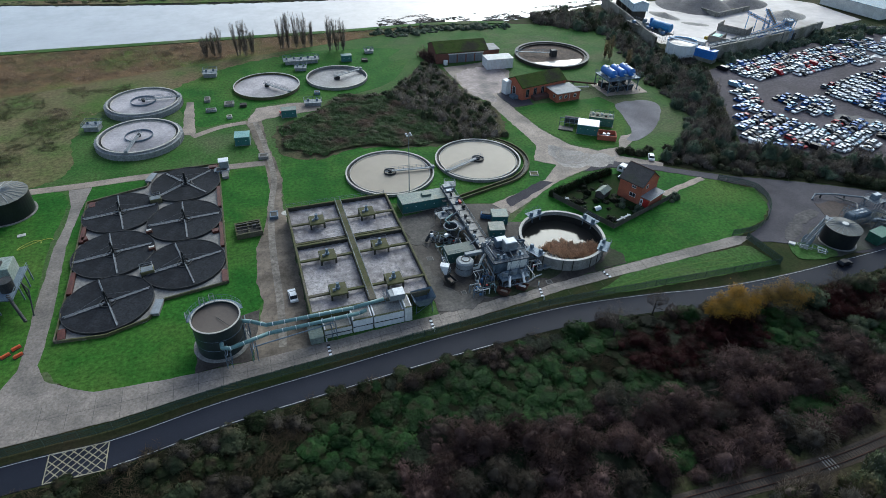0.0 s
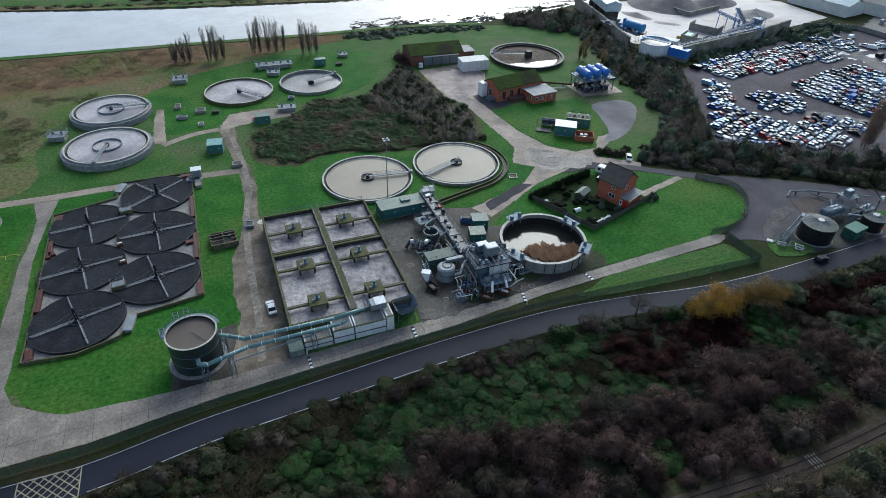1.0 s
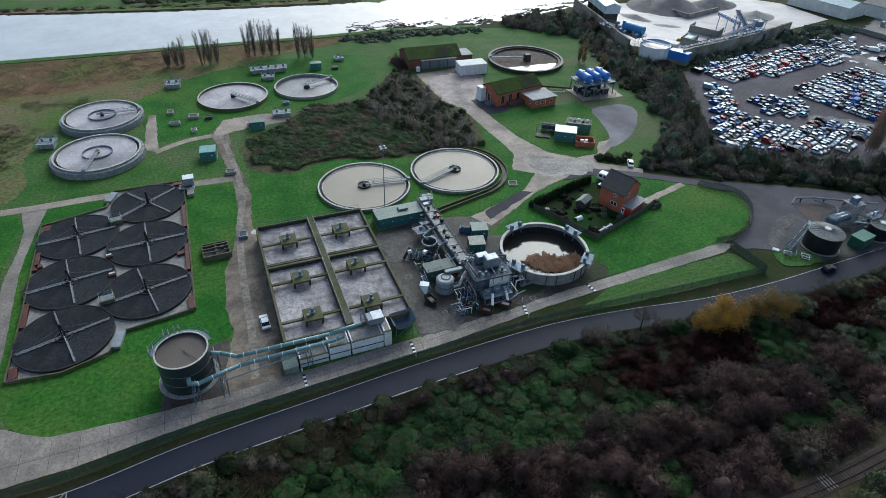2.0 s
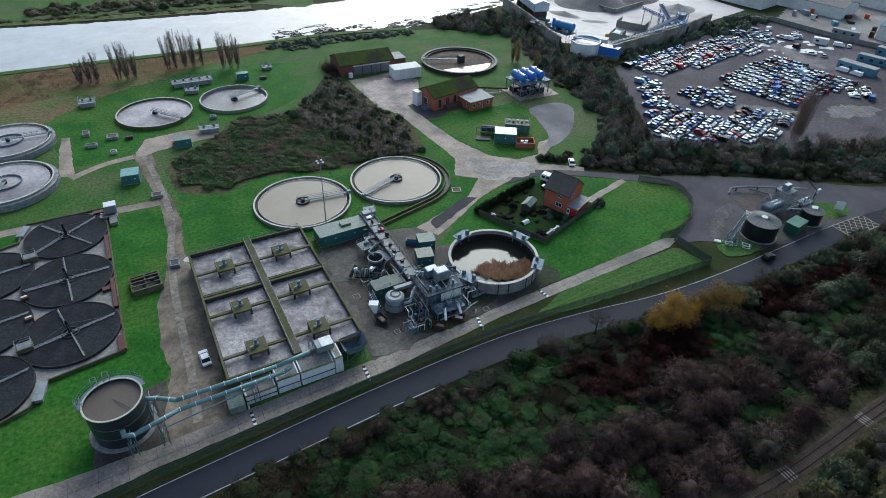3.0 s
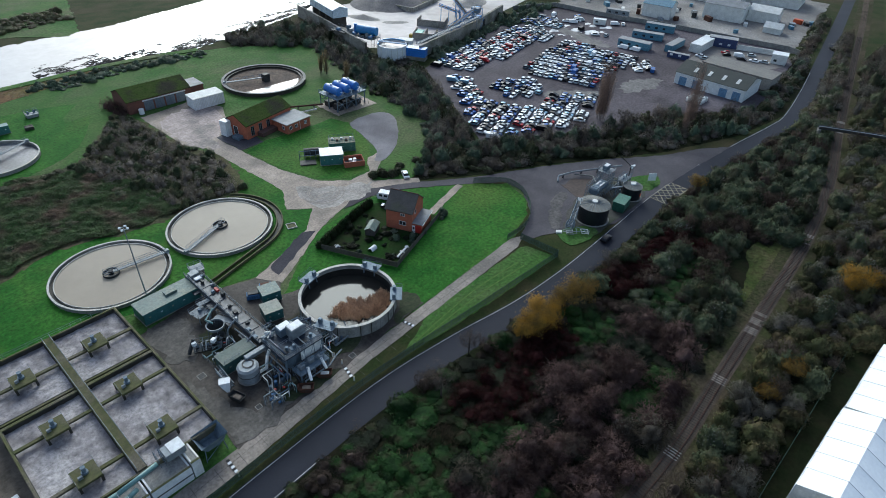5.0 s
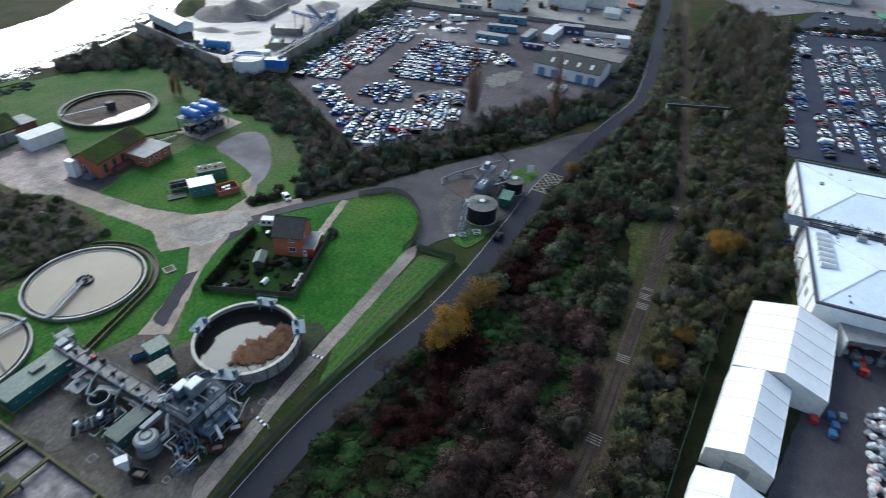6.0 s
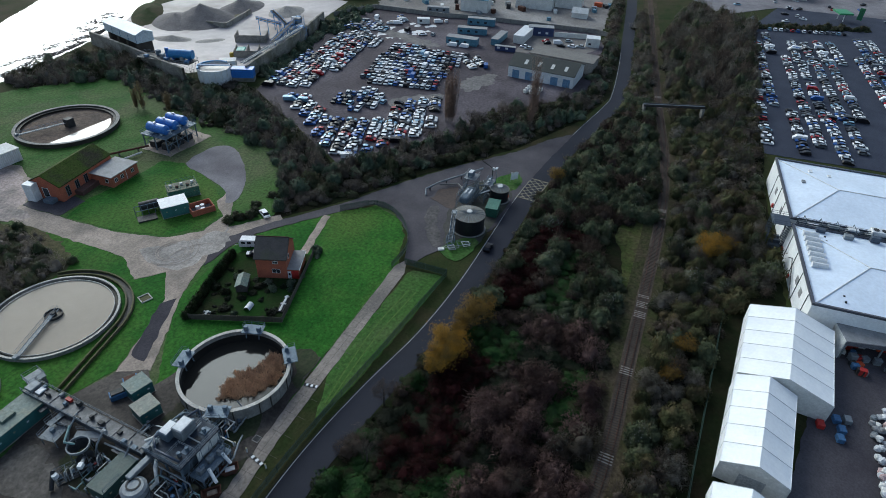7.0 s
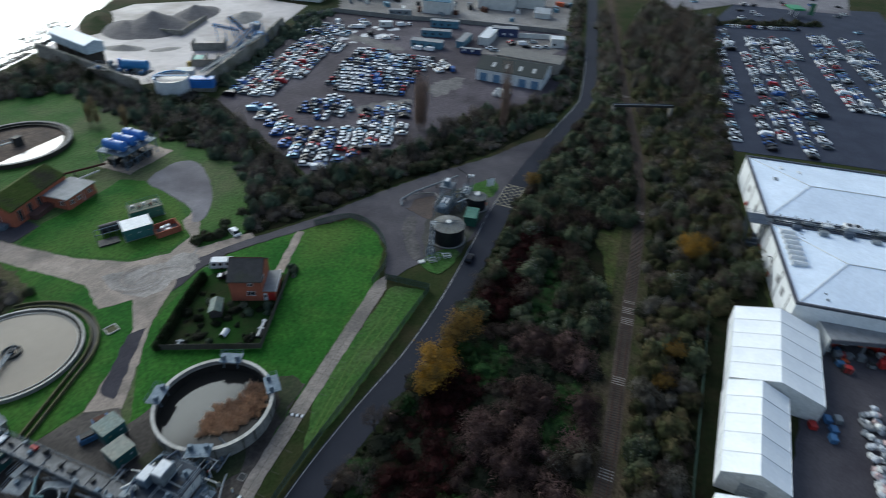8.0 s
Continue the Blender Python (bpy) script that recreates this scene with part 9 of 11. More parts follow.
AZURE = mat("azure_machine_paint", (0.03, 0.21, 0.5), (0.05, 0.26, 0.56), 0.5, 2.0, 0.45)
conveyor((205.4, 219.1, 4.6), (251.5, 221.6, 7.6), 0.8, STEEL, "long pale steel belt conveyor along the quay wall")
for a, b_ in (((251.2, 248.8, 8), (259.2, 239.8, 4.4)), ((263.1, 248.2, 9), (259.9, 236.9, 4.4)), ((238, 229, 3), (262, 233, 7)), ((250, 227, 6), (275, 241, 4))):
    conveyor(a, b_, 1.0, AZURE, "blue lattice belt conveyor of the gravel works")
t = thing("screening_tower", (262, 229, 0), 10, "blue and grey gravel screening tower with hoppers", "plant")
for x, y, z1, n in ((-6, -2, 6, 2), (0, 2, 8, 2), (5, 5, 7, 2), (-10, 0, 5, 2)):
    lattice(t, x - 2.4, x + 2.4, y - 2, y + 2, 0, z1, n, AZURE)
    part("hopper", cbox(B(), x, y, z1 - 1.8, 3.4, 2.8, 2.6, 0.3), (AZURE, BLUE_CRATE, STEEL, AZURE)[n + int(x) & 3], t)
    railing(t, [(x - 2.5, y - 2.1), (x + 2.5, y - 2.1), (x + 2.5, y + 2.1), (x - 2.5, y + 2.1)], z1, STEEL, 1.1, 2, True)
for k in range(9):
    rr = random.Random(500 + k)
    part("machine", cbox(B(), rr.uniform(-14, 10), rr.uniform(-5, 10), 0, rr.uniform(1.5, 3.5), rr.uniform(1.5, 3), rr.uniform(2, 5.5), 0.2), rr.choice((BLUE_CRATE, DARK_STEEL, STEEL, RUST, BLUE)), t)
part("dust_lid", cbox(B(), 3, 6, 7.6, 2.4, 2.0, 0.4, 0.05), WHITE, t)
t = thing("aggregate_bay", (221.8, 231.4, 0), -58, "concrete aggregate storage bay with a green sheet", "bays")
part("bay_wall", box(B(), -5, 5, -0.4, 0, 0, 3.4), QUAY, t)
for x in (-5.4, 0, 5):
    part("bay_wall", box(B(), x, x + 0.4, 0, 9, 0, 3.4), QUAY, t)
part("green_sheet", box(B(), -4.6, -0.6, 1, 7, 2.6, 3.1, 0.3), mat("turquoise_sheet", (0.03, 0.28, 0.22), (0.04, 0.32, 0.26), 0.5, 2.0, 0.5), t)
part("yellow_machine", cbox(B(), -6.6, 1.4, 0, 1.6, 2.2, 2.2, 0.2), mat("yellow_machine_paint", (0.4, 0.28, 0.03), (0.3, 0.22, 0.03), 0.5, 2.0, 0.5), t)
t = thing("aggregate_bay", (240.0, 244.0, 0), -60, "empty concrete storage bay in the silt yard", "bays")
part("bay_wall", box(B(), -7, 7, -0.4, 0, 0, 3.6), QUAY, t)
for x in (-7.4, 7):
    part("bay_wall", box(B(), x, x + 0.4, 0, 8, 0, 3.6), QUAY, t)
t = thing("aggregate_bay", (265.6, 273.0, 0), 14.3, "long low concrete wall beside the gravel heap", "bays")
part("bay_wall", box(B(), -14, 14, -0.4, 0.4, 0, 2.6), QUAY, t)
part("bay_wall", box(B(), -14.4, -13.6, 0.4, 11, 0, 2.6), QUAY, t)
part("bay_floor", box(B(), -13, 13, 0.4, 9, 0, 0.5), MOSSY, t)


def heap(x, y, r, h, mt, label, sx=1.3, tu=30, seed=0):
    bm = B()
    n, m_ = 40, 12
    rows = []
    for j in range(m_ + 1):
        rr = r * j / m_
        rows.append([bm.verts.new((rr * sx * math.cos(2 * math.pi * i / n), rr * math.sin(2 * math.pi * i / n), max(0.0, h * (1 - j / m_) ** 1.15 + (0.5 if j < m_ else 0) * noise.noise((i * 0.4, j * 0.6, seed + 5)) * h * 0.12))) for i in range(n)])
    for j in range(m_):
        for i in range(n):
            bm.faces.new((rows[j][i], rows[j + 1][i], rows[j + 1][(i + 1) % n], rows[j][(i + 1) % n]))
    ob = part("gravel_mound", bm, mt, smooth=True)
    ob.matrix_basis = pose(x, y, 0.05, 0, 0, tu)
    tagged(ob, label, "heap", "aggregate heaps")


HEAP = mat("grey_aggregate", (0.15, 0.137, 0.137), (0.115, 0.105, 0.105), 0.2, 1.5, 0.9, bump=0.5)
heap(257, 290, 17, 8, HEAP, "large grey heap of washed gravel", 1.2, 20)
heap(247, 299, 12, 4, HEAP, "grey heap of sand beside the large heap", 1.5, 50, 3)
heap(285, 288, 11, 5, HEAP, "long grey heap of sand and gravel", 1.6, 10, 4)
heap(224.6, 279, 4.6, 1.9, MATS["beige_wall"], "low wet brown bank in the lagoon", 2.2, -70, 7)
heap(292, 262, 9, 3.5, MATS["beige_wall"], "brown heap of spoil", 1.5, 10, 9)
heap(232, 262, 3.4, 0.5, MATS["beige_wall"], "low silt bar in the lagoon", 2.4, -40, 13)
heap(250, 322, 8, 2.6, MATS["rough_grass"], "weedy earth bank beside the river", 3.0, 40, 11)

# ---- fences ----
def paling_fence(name, pts, label, h=2.2, gap=2.75, pale=0.3):
    """Posts and rails as parts; the many pales joined into one."""
    t = thing(name, (0, 0, 0), 0, label, "fence")
    tot = sum(math.dist(a, b_) for a, b_ in zip(pts, pts[1:]))
    n = round(tot / gap)
    pm = bpy.data.meshes.new("post")
    bm = cbox(B(), 0, 0, 0, 0.12, 0.12, h)
    bm.to_mesh(pm)
    bm.free()
    pm.materials.append(GREENMESH)
    for k in range(n + 1):
        (x, y), an = along(pts, min(tot * k / n, tot - 0.01))
        p = new("post", pm)
        p.parent = t
        p.matrix_basis = pose(x, y, 0, 0, 0, an)
    bm = B()
    s = 0.0
    while s < tot - 0.05:
        (x, y), an = along(pts, s)
        c_, s_ = math.cos(radians(an)) * 0.05, math.sin(radians(an)) * 0.05
        bm.faces.new([bm.verts.new(p) for p in ((x - c_, y - s_, 0.1), (x + c_, y + s_, 0.1), (x + c_, y + s_, h - 0.05), (x - c_, y - s_, h - 0.05))])
        s += pale
    tagged(part("paling", bm, GREENMESH, t), "dark green steel pales", kind="stuff")
    for z in (0.4, h - 0.4):
        part("rail", strip(B(), pts, 0.04, 0.04, z + 0.05, 0.1), GREENMESH, t)
    return t


paling_fence("security_fence", curve_pts([(-110, 76.5), (-50.7, 80.2), (-33, 80.6), (-13.5, 83.3), (8.6, 84.8), (33.6, 86.3), (61.3, 86.9), (91, 85.2), (110.8, 84.2), (121, 83.6)], step=3), "dark green steel security fence along the road", pale=0.17)
paling_fence("lawn_fence", curve_pts([(134.2, 123.6), (141.4, 116.6), (140.6, 109.5), (135.5, 103), (127, 98), (118, 97.6)], step=4), "dark green steel fence round the lawn", 2.0, pale=0.17)
paling_fence("gate_fence", [(120.6, 95.2), (121.4, 83.8)], "dark green steel gate fence by the verge", 2.2, pale=0.15)
paling_fence("yard_fence", curve_pts([(139, 19), (115, 19.6), (91, 20.4), (70, 21)], step=3), "dark steel fence behind the marquees", 2.2, pale=0.25)

# humps across the service road
for (x0, y0), (x1, y1) in (((7.4, 89.8), (7.4, 86.6)), ((30.2, 91.0), (30.1, 87.7)), ((58.3, 93.5), (57.6, 90.2)), ((76.1, 94.6), (76.7, 91.7))):
    t = thing("speed_hump", (0, 0, 0), 0, "black rubber hump with white blocks across the service road", "speed hump", "speed humps")
    n = 6
    for k in range(n):
        p, q = (x0 + (x1 - x0) * k / n, y0 + (y1 - y0) * k / n), (x0 + (x1 - x0) * (k + 1) / n, y0 + (y1 - y0) * (k + 1) / n)
        part("block", strip(B(), [p, q], 0.3, 0.3, 0.22, 0.2), WHITE if k % 2 else RUBBER, t)
for x, y in ((44.6, 96.0), (58.6, 97.0), (58.5, 94.3), (57.4, 89.2), (30.0, 86.9), (7.3, 90.8)):
    t = thing("marker_post", (x, y, 0), 0, "short white marker post beside the service road", "post", "marker posts")
    part("post", cyl(B(), 0, 0, 0, 1.2, 0.14, seg=8), WHITE, t)
    part("cap", cyl(B(), 0, 0, 1.2, 1.3, 0.16, seg=8), YELLOW_LINE, t)
# joints of the concrete slabs
bm = B()
for k in range(36):
    x = -46 + k * 4.6
    yc = 87.8 if x < 10 else 87.8 + (x - 10) * 0.07
    strip(bm, [(x, yc - 2.6 if x > -20 else 83.2), (x + 0.1, yc + 2.0)], 0.035, 0.035, 0.096, 0.01)
strip(bm, curve_pts([(-46, 86.6), (-20, 87.0), (10, 88.4), (60, 92.2), (115, 95)]), 0.03, 0.03, 0.096, 0.01)
tagged(part("slab_joint", bm, mat("worn_joint_filler", (0.10, 0.09, 0.08), (0.07, 0.063, 0.056), 1.0, 3.0, 0.9)), "dark joints between road slabs", "joint", kind="structure")

# ---- railway sleepers and footbridge ----
bm = B()
tot = sum(math.dist(a, b_) for a, b_ in zip(RAIL, RAIL[1:]))
bm2 = B()
PALE = ((85.5, 88.5), (107.5, 111.5), (127, 137), (173.5, 175.5), (178.5, 180.5), (261, 266), (270, 274))
s = 40.0
while s < 470:
    (x, y), an = along(RAIL, s)
    m = pose(x, y, 0, 0, 0, an)
    tgt = bm2 if any(a < x < b_ for a, b_ in PALE) and int(s / 1.3) % 3 else bm
    v = [tgt.verts.new(m @ Vector(p)) for p in ((-0.13, -1.3, 0.12), (0.13, -1.3, 0.12), (0.13, 1.3, 0.12), (-0.13, 1.3, 0.12), (-0.13, -1.3, 0.2), (0.13, -1.3, 0.2), (0.13, 1.3, 0.2), (-0.13, 1.3, 0.2))]
    for q in ((4, 5, 6, 7), (0, 1, 5, 4), (1, 2, 6, 5), (2, 3, 7, 6), (3, 0, 4, 7)):
        tgt.faces.new([v[i] for i in q])
    s += 0.65
tagged(part("sleepers", bm, mat("dark_sleeper", (0.04, 0.033, 0.028), (0.055, 0.045, 0.038), 1.0, 4.0, 0.9), track), "dark timber sleepers", kind="stuff")
tagged(part("replaced_sleepers", bm2, mat("weathered_concrete_sleeper", (0.27, 0.25, 0.23), (0.19, 0.175, 0.16), 1.0, 3.0, 0.85), track), "newer pale concrete sleepers", kind="stuff")
t = thing("footbridge", (249.0, 56.0, 0), -66, "dark steel girder pipe bridge over the railway", "bridge")
for y in (-0.8, 0.8):
    part("girder", box(B(), -2, 22, y - 0.12, y + 0.12, 4.6, 5.5), DARK_STEEL, t)
part("pipe", tube(B(), (-2, 0, 5.2), (22, 0, 5.2), 0.3, 8), STEEL, t)
for x in (-1.6, 21.6):
    part("pier", cbox(B(), x, 0, 0, 0.8, 2.4, 4.6), WALLC, t)

# ---- vehicles ----
CARCOL = {
    "white": ((0.81, 0.82, 0.83), 0.4, 0.0), "silver": ((0.42, 0.47, 0.5), 0.3, 0.3), "black": ((0.012, 0.012, 0.015), 0.25, 0.0),
    "blue": ((0.03, 0.10, 0.30), 0.25, 0.1), "red": ((0.34, 0.025, 0.03), 0.25, 0.0), "grey": ((0.11, 0.13, 0.15), 0.3, 0.3), "pale_blue": ((0.22, 0.38, 0.50), 0.25, 0.3),
}
CARMAT = {k: mat("car_paint_" + k, c, tuple(v * 0.9 for v in c), 0.8, 3.0, r, metal=m, bump=0.0, mixfine=0.05, spec=0.15) for k, (c, r, m) in CARCOL.items()}
CARGLASS = mat("car_window_glass", (0.012, 0.015, 0.02), (0.02, 0.023, 0.03), 0.5, 2.0, 0.25, bump=0.0, spec=0.25)
SHAPES = {
    "hatchback": ([(-1.9, 0.3), (-1.95, 0.75), (-1.75, 0.95), (-0.6, 1.0), (0.95, 0.95), (1.85, 0.8), (1.95, 0.55), (1.9, 0.3)], [(-1.84, 0.95), (-1.55, 1.42), (-0.7, 1.5), (0.15, 1.47), (0.95, 0.96)], 0.88, 0.70),
    "saloon": ([(-2.2, 0.3), (-2.25, 0.8), (-1.4, 0.95), (1.0, 0.95), (2.1, 0.8), (2.25, 0.55), (2.2, 0.3)], [(-1.75, 0.94), (-1.1, 1.4), (-0.5, 1.46), (0.35, 1.44), (1.15, 0.95)], 0.9, 0.69),
    "van": ([(-2.4, 0.35), (-2.45, 1.9), (0.9, 1.95), (1.3, 1.85), (2.0, 1.1), (2.4, 0.95), (2.45, 0.35)], [(0.75, 1.2), (0.9, 1.9), (1.25, 1.84), (1.95, 1.14)], 0.95, 0.93),
}


def prism(bm, prof, w0, w1=None, zlo=None, zhi=None):
    """A side profile given width, narrowing to w1 towards the top."""
    zs = [z for _, z in prof]
    zlo, zhi = min(zs), max(zs)
    w1 = w0 if w1 is None else w1

    def wide(z):
        return w0 + (w1 - w0) * (z - zlo) / max(1e-6, zhi - zlo)

    a = [bm.verts.new((x, -wide(z), z)) for x, z in prof]
    b_ = [bm.verts.new((x, wide(z), z)) for x, z in prof]
    bm.faces.new(a[::-1])
    bm.faces.new(b_)
    n = len(prof)
    for i in range(n):
        bm.faces.new((a[i], a[(i + 1) % n], b_[(i + 1) % n], b_[i]))
    bmesh.ops.recalc_face_normals(bm, faces=bm.faces)
    return bm


CARMESH = {}
for sh, (low, top, w0, w1) in SHAPES.items():
    ms = {}
    for nm, bm in (("body", prism(B(), low, w0, w0 * 0.96)), ("glasshouse", prism(B(), top, w0 * 0.9, w1)), ("roof_panel", prism(B(), [(x, z + 0.03) for x, z in top[1:-1]] + [(x, z - 0.04) for x, z in top[1:-1][::-1]], w1 + 0.01)), ("wheel", tube(B(), (0, -0.09, 0), (0, 0.09, 0), 0.31, 8))):
        me = bpy.data.meshes.new(sh + "_" + nm)
        bm.to_mesh(me)
        bm.free()
        ms[nm] = me
    CARMESH[sh] = ms
CARPAINTED = {}


def car(shape, colour, x, y, turn, label, group="", category="car", z=0.05):
    t = thing("van" if shape == "van" else "car", (x, y, z), turn, label, category, group)
    for nm in ("body", "roof_panel"):
        key = (shape, nm, colour)
        if key not in CARPAINTED:
            me = CARMESH[shape][nm].copy()
            me.materials.append(CARMAT[colour])
            CARPAINTED[key] = me
        new(nm, CARPAINTED[key]).parent = t
    for nm, mt in (("glasshouse", CARGLASS), ("wheel", RUBBER)):
        if not CARMESH[shape][nm].materials:
            CARMESH[shape][nm].materials.append(mt)
    new("glasshouse", CARMESH[shape]["glasshouse"]).parent = t
    ln = 1.2 if shape == "hatchback" else 1.4
    for sx in (-ln, ln):
        for sy in (-0.8, 0.8):
            w = new("wheel", CARMESH[shape]["wheel"])
            w.parent = t
            w.location = (sx, sy, 0.31)
    return t


c = car("saloon", "white", 2.4, 107.0, 93, "white hatchback car parked on the dirt track")
c = car("saloon", "white", 122.0, 141.2, 60, "white car stopped on the access road")
c = car("hatchback", "black", 137.0, 78.6, 3, "black hatchback car on the road", z=0.08)
c = car("hatchback", "black", 105.6, 131.4, 118, "dark car with a white bonnet beside the caravan")
part("bonnet", box(B(), 0.9, 1.9, -0.7, 0.7, 0.84, 0.92), CARMAT["white"], c, "white bonnet")
t = thing("yard_trailer", (12.0, 207.6, 0), 10, "small red trailer frame by the teal kiosk", "trailer")
part("frame", cbox(B(), 0, 0, 0.4, 2.6, 1.5, 0.5, 0.06), RED, t)
for s in (-0.85, 0.85):
    part("wheel", tube(B(), (0, s - 0.08, 0.3), (0, s + 0.08, 0.3), 0.3, 8), RUBBER, t)

rng = random.Random(77)
WEIGHT = ["white"] * 34 + ["silver"] * 11 + ["black"] * 22 + ["blue"] * 13 + ["red"] * 7 + ["grey"] * 10 + ["pale_blue"] * 8
NEAR = []


def fill(poly, axis, step, length, group, gap=0.06, jitter=6.0):
    """Rows of cars over an outline; axis is the way the cars point."""
    c_, s_ = math.cos(radians(axis)), math.sin(radians(axis))
    loc = [(x * c_ + y * s_, -x * s_ + y * c_) for x, y in poly]
    u0, u1 = min(p[0] for p in loc), max(p[0] for p in loc)
    v0, v1 = min(p[1] for p in loc), max(p[1] for p in loc)
    u = u0 + length / 2
    while u < u1:
        v = v0 + step / 2
        while v < v1:
            x, y = u * c_ - v * s_, u * s_ + v * c_
            if inside(poly, x, y) and rng.random() > gap:
                NEAR.append((math.hypot(x - 10, y - 30), x + rng.uniform(-0.35, 0.35), y + rng.uniform(-0.3, 0.3), axis + rng.uniform(-jitter, jitter) + (180 if rng.random() < 0.4 else 0), rng.choice(WEIGHT), rng.choices(("hatchback", "saloon", "van"), (6, 4, 0.5))[0], group))
            v += step + rng.uniform(-0.05, 0.2)
        u += length


SC = "cars stored in the scrapyard"
fill([(198.5, 204.4), (205.9, 188), (216.4, 187.1), (275.9, 191.6), (286.3, 207.3), (269.6, 215.6)], -78, 2.2, 4.9, SC, 0.02, 4)
fill([(283.4, 219.5), (289.1, 196), (300, 198.2), (299.8, 219.2)], -80, 2.0, 4.6, SC, 0.02)
fill([(224.4, 173.6), (229.6, 140.6), (279.2, 144.8), (275.3, 184.0)], 14, 2.2, 5.0, SC, 0.02, 4)
fill([(200.4, 172.3), (194.8, 156.3), (211.9, 149.1), (219.6, 166.3)], 12, 2.3, 5.0, SC, 0.03, 4)
fill([(194.0, 187.9), (201.3, 184.9), (184.6, 160.5), (175.5, 162.2)], -72, 2.1, 4.7, SC, 0.04, 10)
fill([(171.9, 160.9), (158.8, 140.0), (199.6, 122.0), (224.8, 133.0), (213.4, 146.6), (191.4, 146.6), (187.2, 159.0)], -70, 2.3, 4.9, SC, 0.06, 10)
fill([(262, 136), (274, 130), (278, 140), (268, 144)], -50, 2.4, 5.5, SC, 0.3)
fill([(298, 205), (316, 196), (318, 204), (302, 212)], -60, 2.8, 6, SC, 0.3)
fill([(312, 118), (326, 100), (330, 104), (318, 122)], -60, 2.8, 6, SC, 0.4)
for k in range(9):
    NEAR.append((330 + k, rng.uniform(286, 326), rng.uniform(166, 214), rng.choice((-55, 35, 10)) + rng.uniform(-8, 8), rng.choice(("white", "white", "silver", "red", "blue", "black")), rng.choice(("van", "saloon", "hatchback")), SC))
CP = "cars in the car park"
for y0, y1, x0, x1 in ((8.5, 15.5, 247, 400), (-4.2, 2.0, 244, 392), (-10.5, -4.6, 252, 392), (-17.5, -11.5, 243, 398), (-24, -18, 254, 400), (-37, -31, 300, 415), (-43.5, -37.5, 300, 415), (-60, -48, 300, 415)):
    k = (0.031 * (1 if y0 > -30 else 1.1))
    fill([(x0, y0 - 0), (x1, y0 + k * (x1 - x0)), (x1, y1 + k * (x1 - x0)), (x0, y1)], 96, 2.45, 5.6, CP, 0.06, 2.0)
for x, y, tu, c0, sh0 in ((287.5, 158, 98, "white", "van"), (288.6, 152, 98, "white", "van"), (305, 126, 100, "white", "saloon"), (303, 123, 100, "silver", "saloon"), (316, 110, 95, "black", "saloon"), (318, 105, 95, "white", "saloon"), (320, 101, 95, "silver", "saloon"), (272, 138, 20, "white", "saloon"), (268, 132, 20, "blue", "van"), (379, 1, 100, "white", "van"), (376, 2, 100, "white", "van")):
    NEAR.append((340, x, y, tu, c0, sh0, SC if y > 90 else CP))
for k in range(14):
    NEAR.append((420, 411 + k * 1.0, 14 - 3.0 * k, 5 + rng.uniform(-2, 2), rng.choice(WEIGHT), "hatchback", CP))
for k in range(26):
    NEAR.append((470, rng.uniform(430, 540), rng.uniform(-60, 40), rng.uniform(0, 360), rng.choice(WEIGHT), "saloon", CP))
NEAR.sort()
SHOWN = {"white": "white", "silver": "silver", "black": "black", "blue": "dark blue", "red": "red", "grey": "grey", "pale_blue": "pale blue"}
for i, (d, x, y, tu, col, sh, grp) in enumerate(NEAR[:290]):
    where = "parked in a tight scrapyard row" if grp == SC else "parked in the car park row"
    car(sh, col, x, y, tu, f"{SHOWN[col]} {sh} {where}", grp, "van" if sh == "van" else "car")
# those farther off, joined by colour
BATCH = {}
for d, x, y, tu, col, sh, grp in NEAR[290:]:
    for nm, mk in (("body", col), ("roof_panel", col), ("glasshouse", "glass")):
        BATCH.setdefault(mk, []).append((CARMESH[sh][nm], pose(x, y, 0.05, 0, 0, tu)))
for mk, items in BATCH.items():
    vs_, fs_, off = [], [], 0
    for me, m in items:
        vs_ += [tuple(m @ v.co) for v in me.vertices]
        fs_ += [[off + i for i in p.vertices] for p in me.polygons]
        off += len(me.vertices)
    me = bpy.data.meshes.new("far_cars")
    me.from_pydata(vs_, [], fs_)
    me.materials.append(CARGLASS if mk == "glass" else CARMAT[mk])
    tagged(new("far_cars", me), ("dark windows" if mk == "glass" else SHOWN[mk] + " paintwork") + " of distant parked cars", "cars", kind="stuff")

# ---- plants ----
VG = np.random.RandomState(9)


def unit(v):
    return v / (np.linalg.norm(v, axis=-1, keepdims=True) + 1e-9)


def mound_form(seed, lumps, flat, spread, sharp):
    """A lumpy dome of unit radius: gives places and normals for directions on the half sphere."""
    r = np.random.RandomState(seed)
    c = unit(np.stack([r.normal(size=lumps), r.normal(size=lumps), np.abs(r.normal(size=lumps)) * 0.9 + 0.15], 1))
    amp, wide = r.uniform(0.25, 0.55, lumps) * spread, r.uniform(0.6, 1.4, lumps) * sharp

    def place(d):
        near = np.exp(-((1 - d @ c.T) * 5.0 / wide)) * amp
        ra = 0.62 + near.max(1) + 0.25 * near.sum(1) / lumps
        p = d * ra[:, None] * [1, 1, flat]
        p[:, 2] = np.maximum(p[:, 2], 0.0)
        return p

    def both(d):
        a = unit(np.cross(d, [0.31, 0.95, 0.05]))
        b_ = np.cross(d, a)
        p = place(d)
        n = unit(np.cross(place(unit(d + a * 0.04)) - p, place(unit(d + b_ * 0.04)) - p))
        n *= np.sign((n * d).sum(1))[:, None]
        return p, unit(n + d * 0.3)

    return both


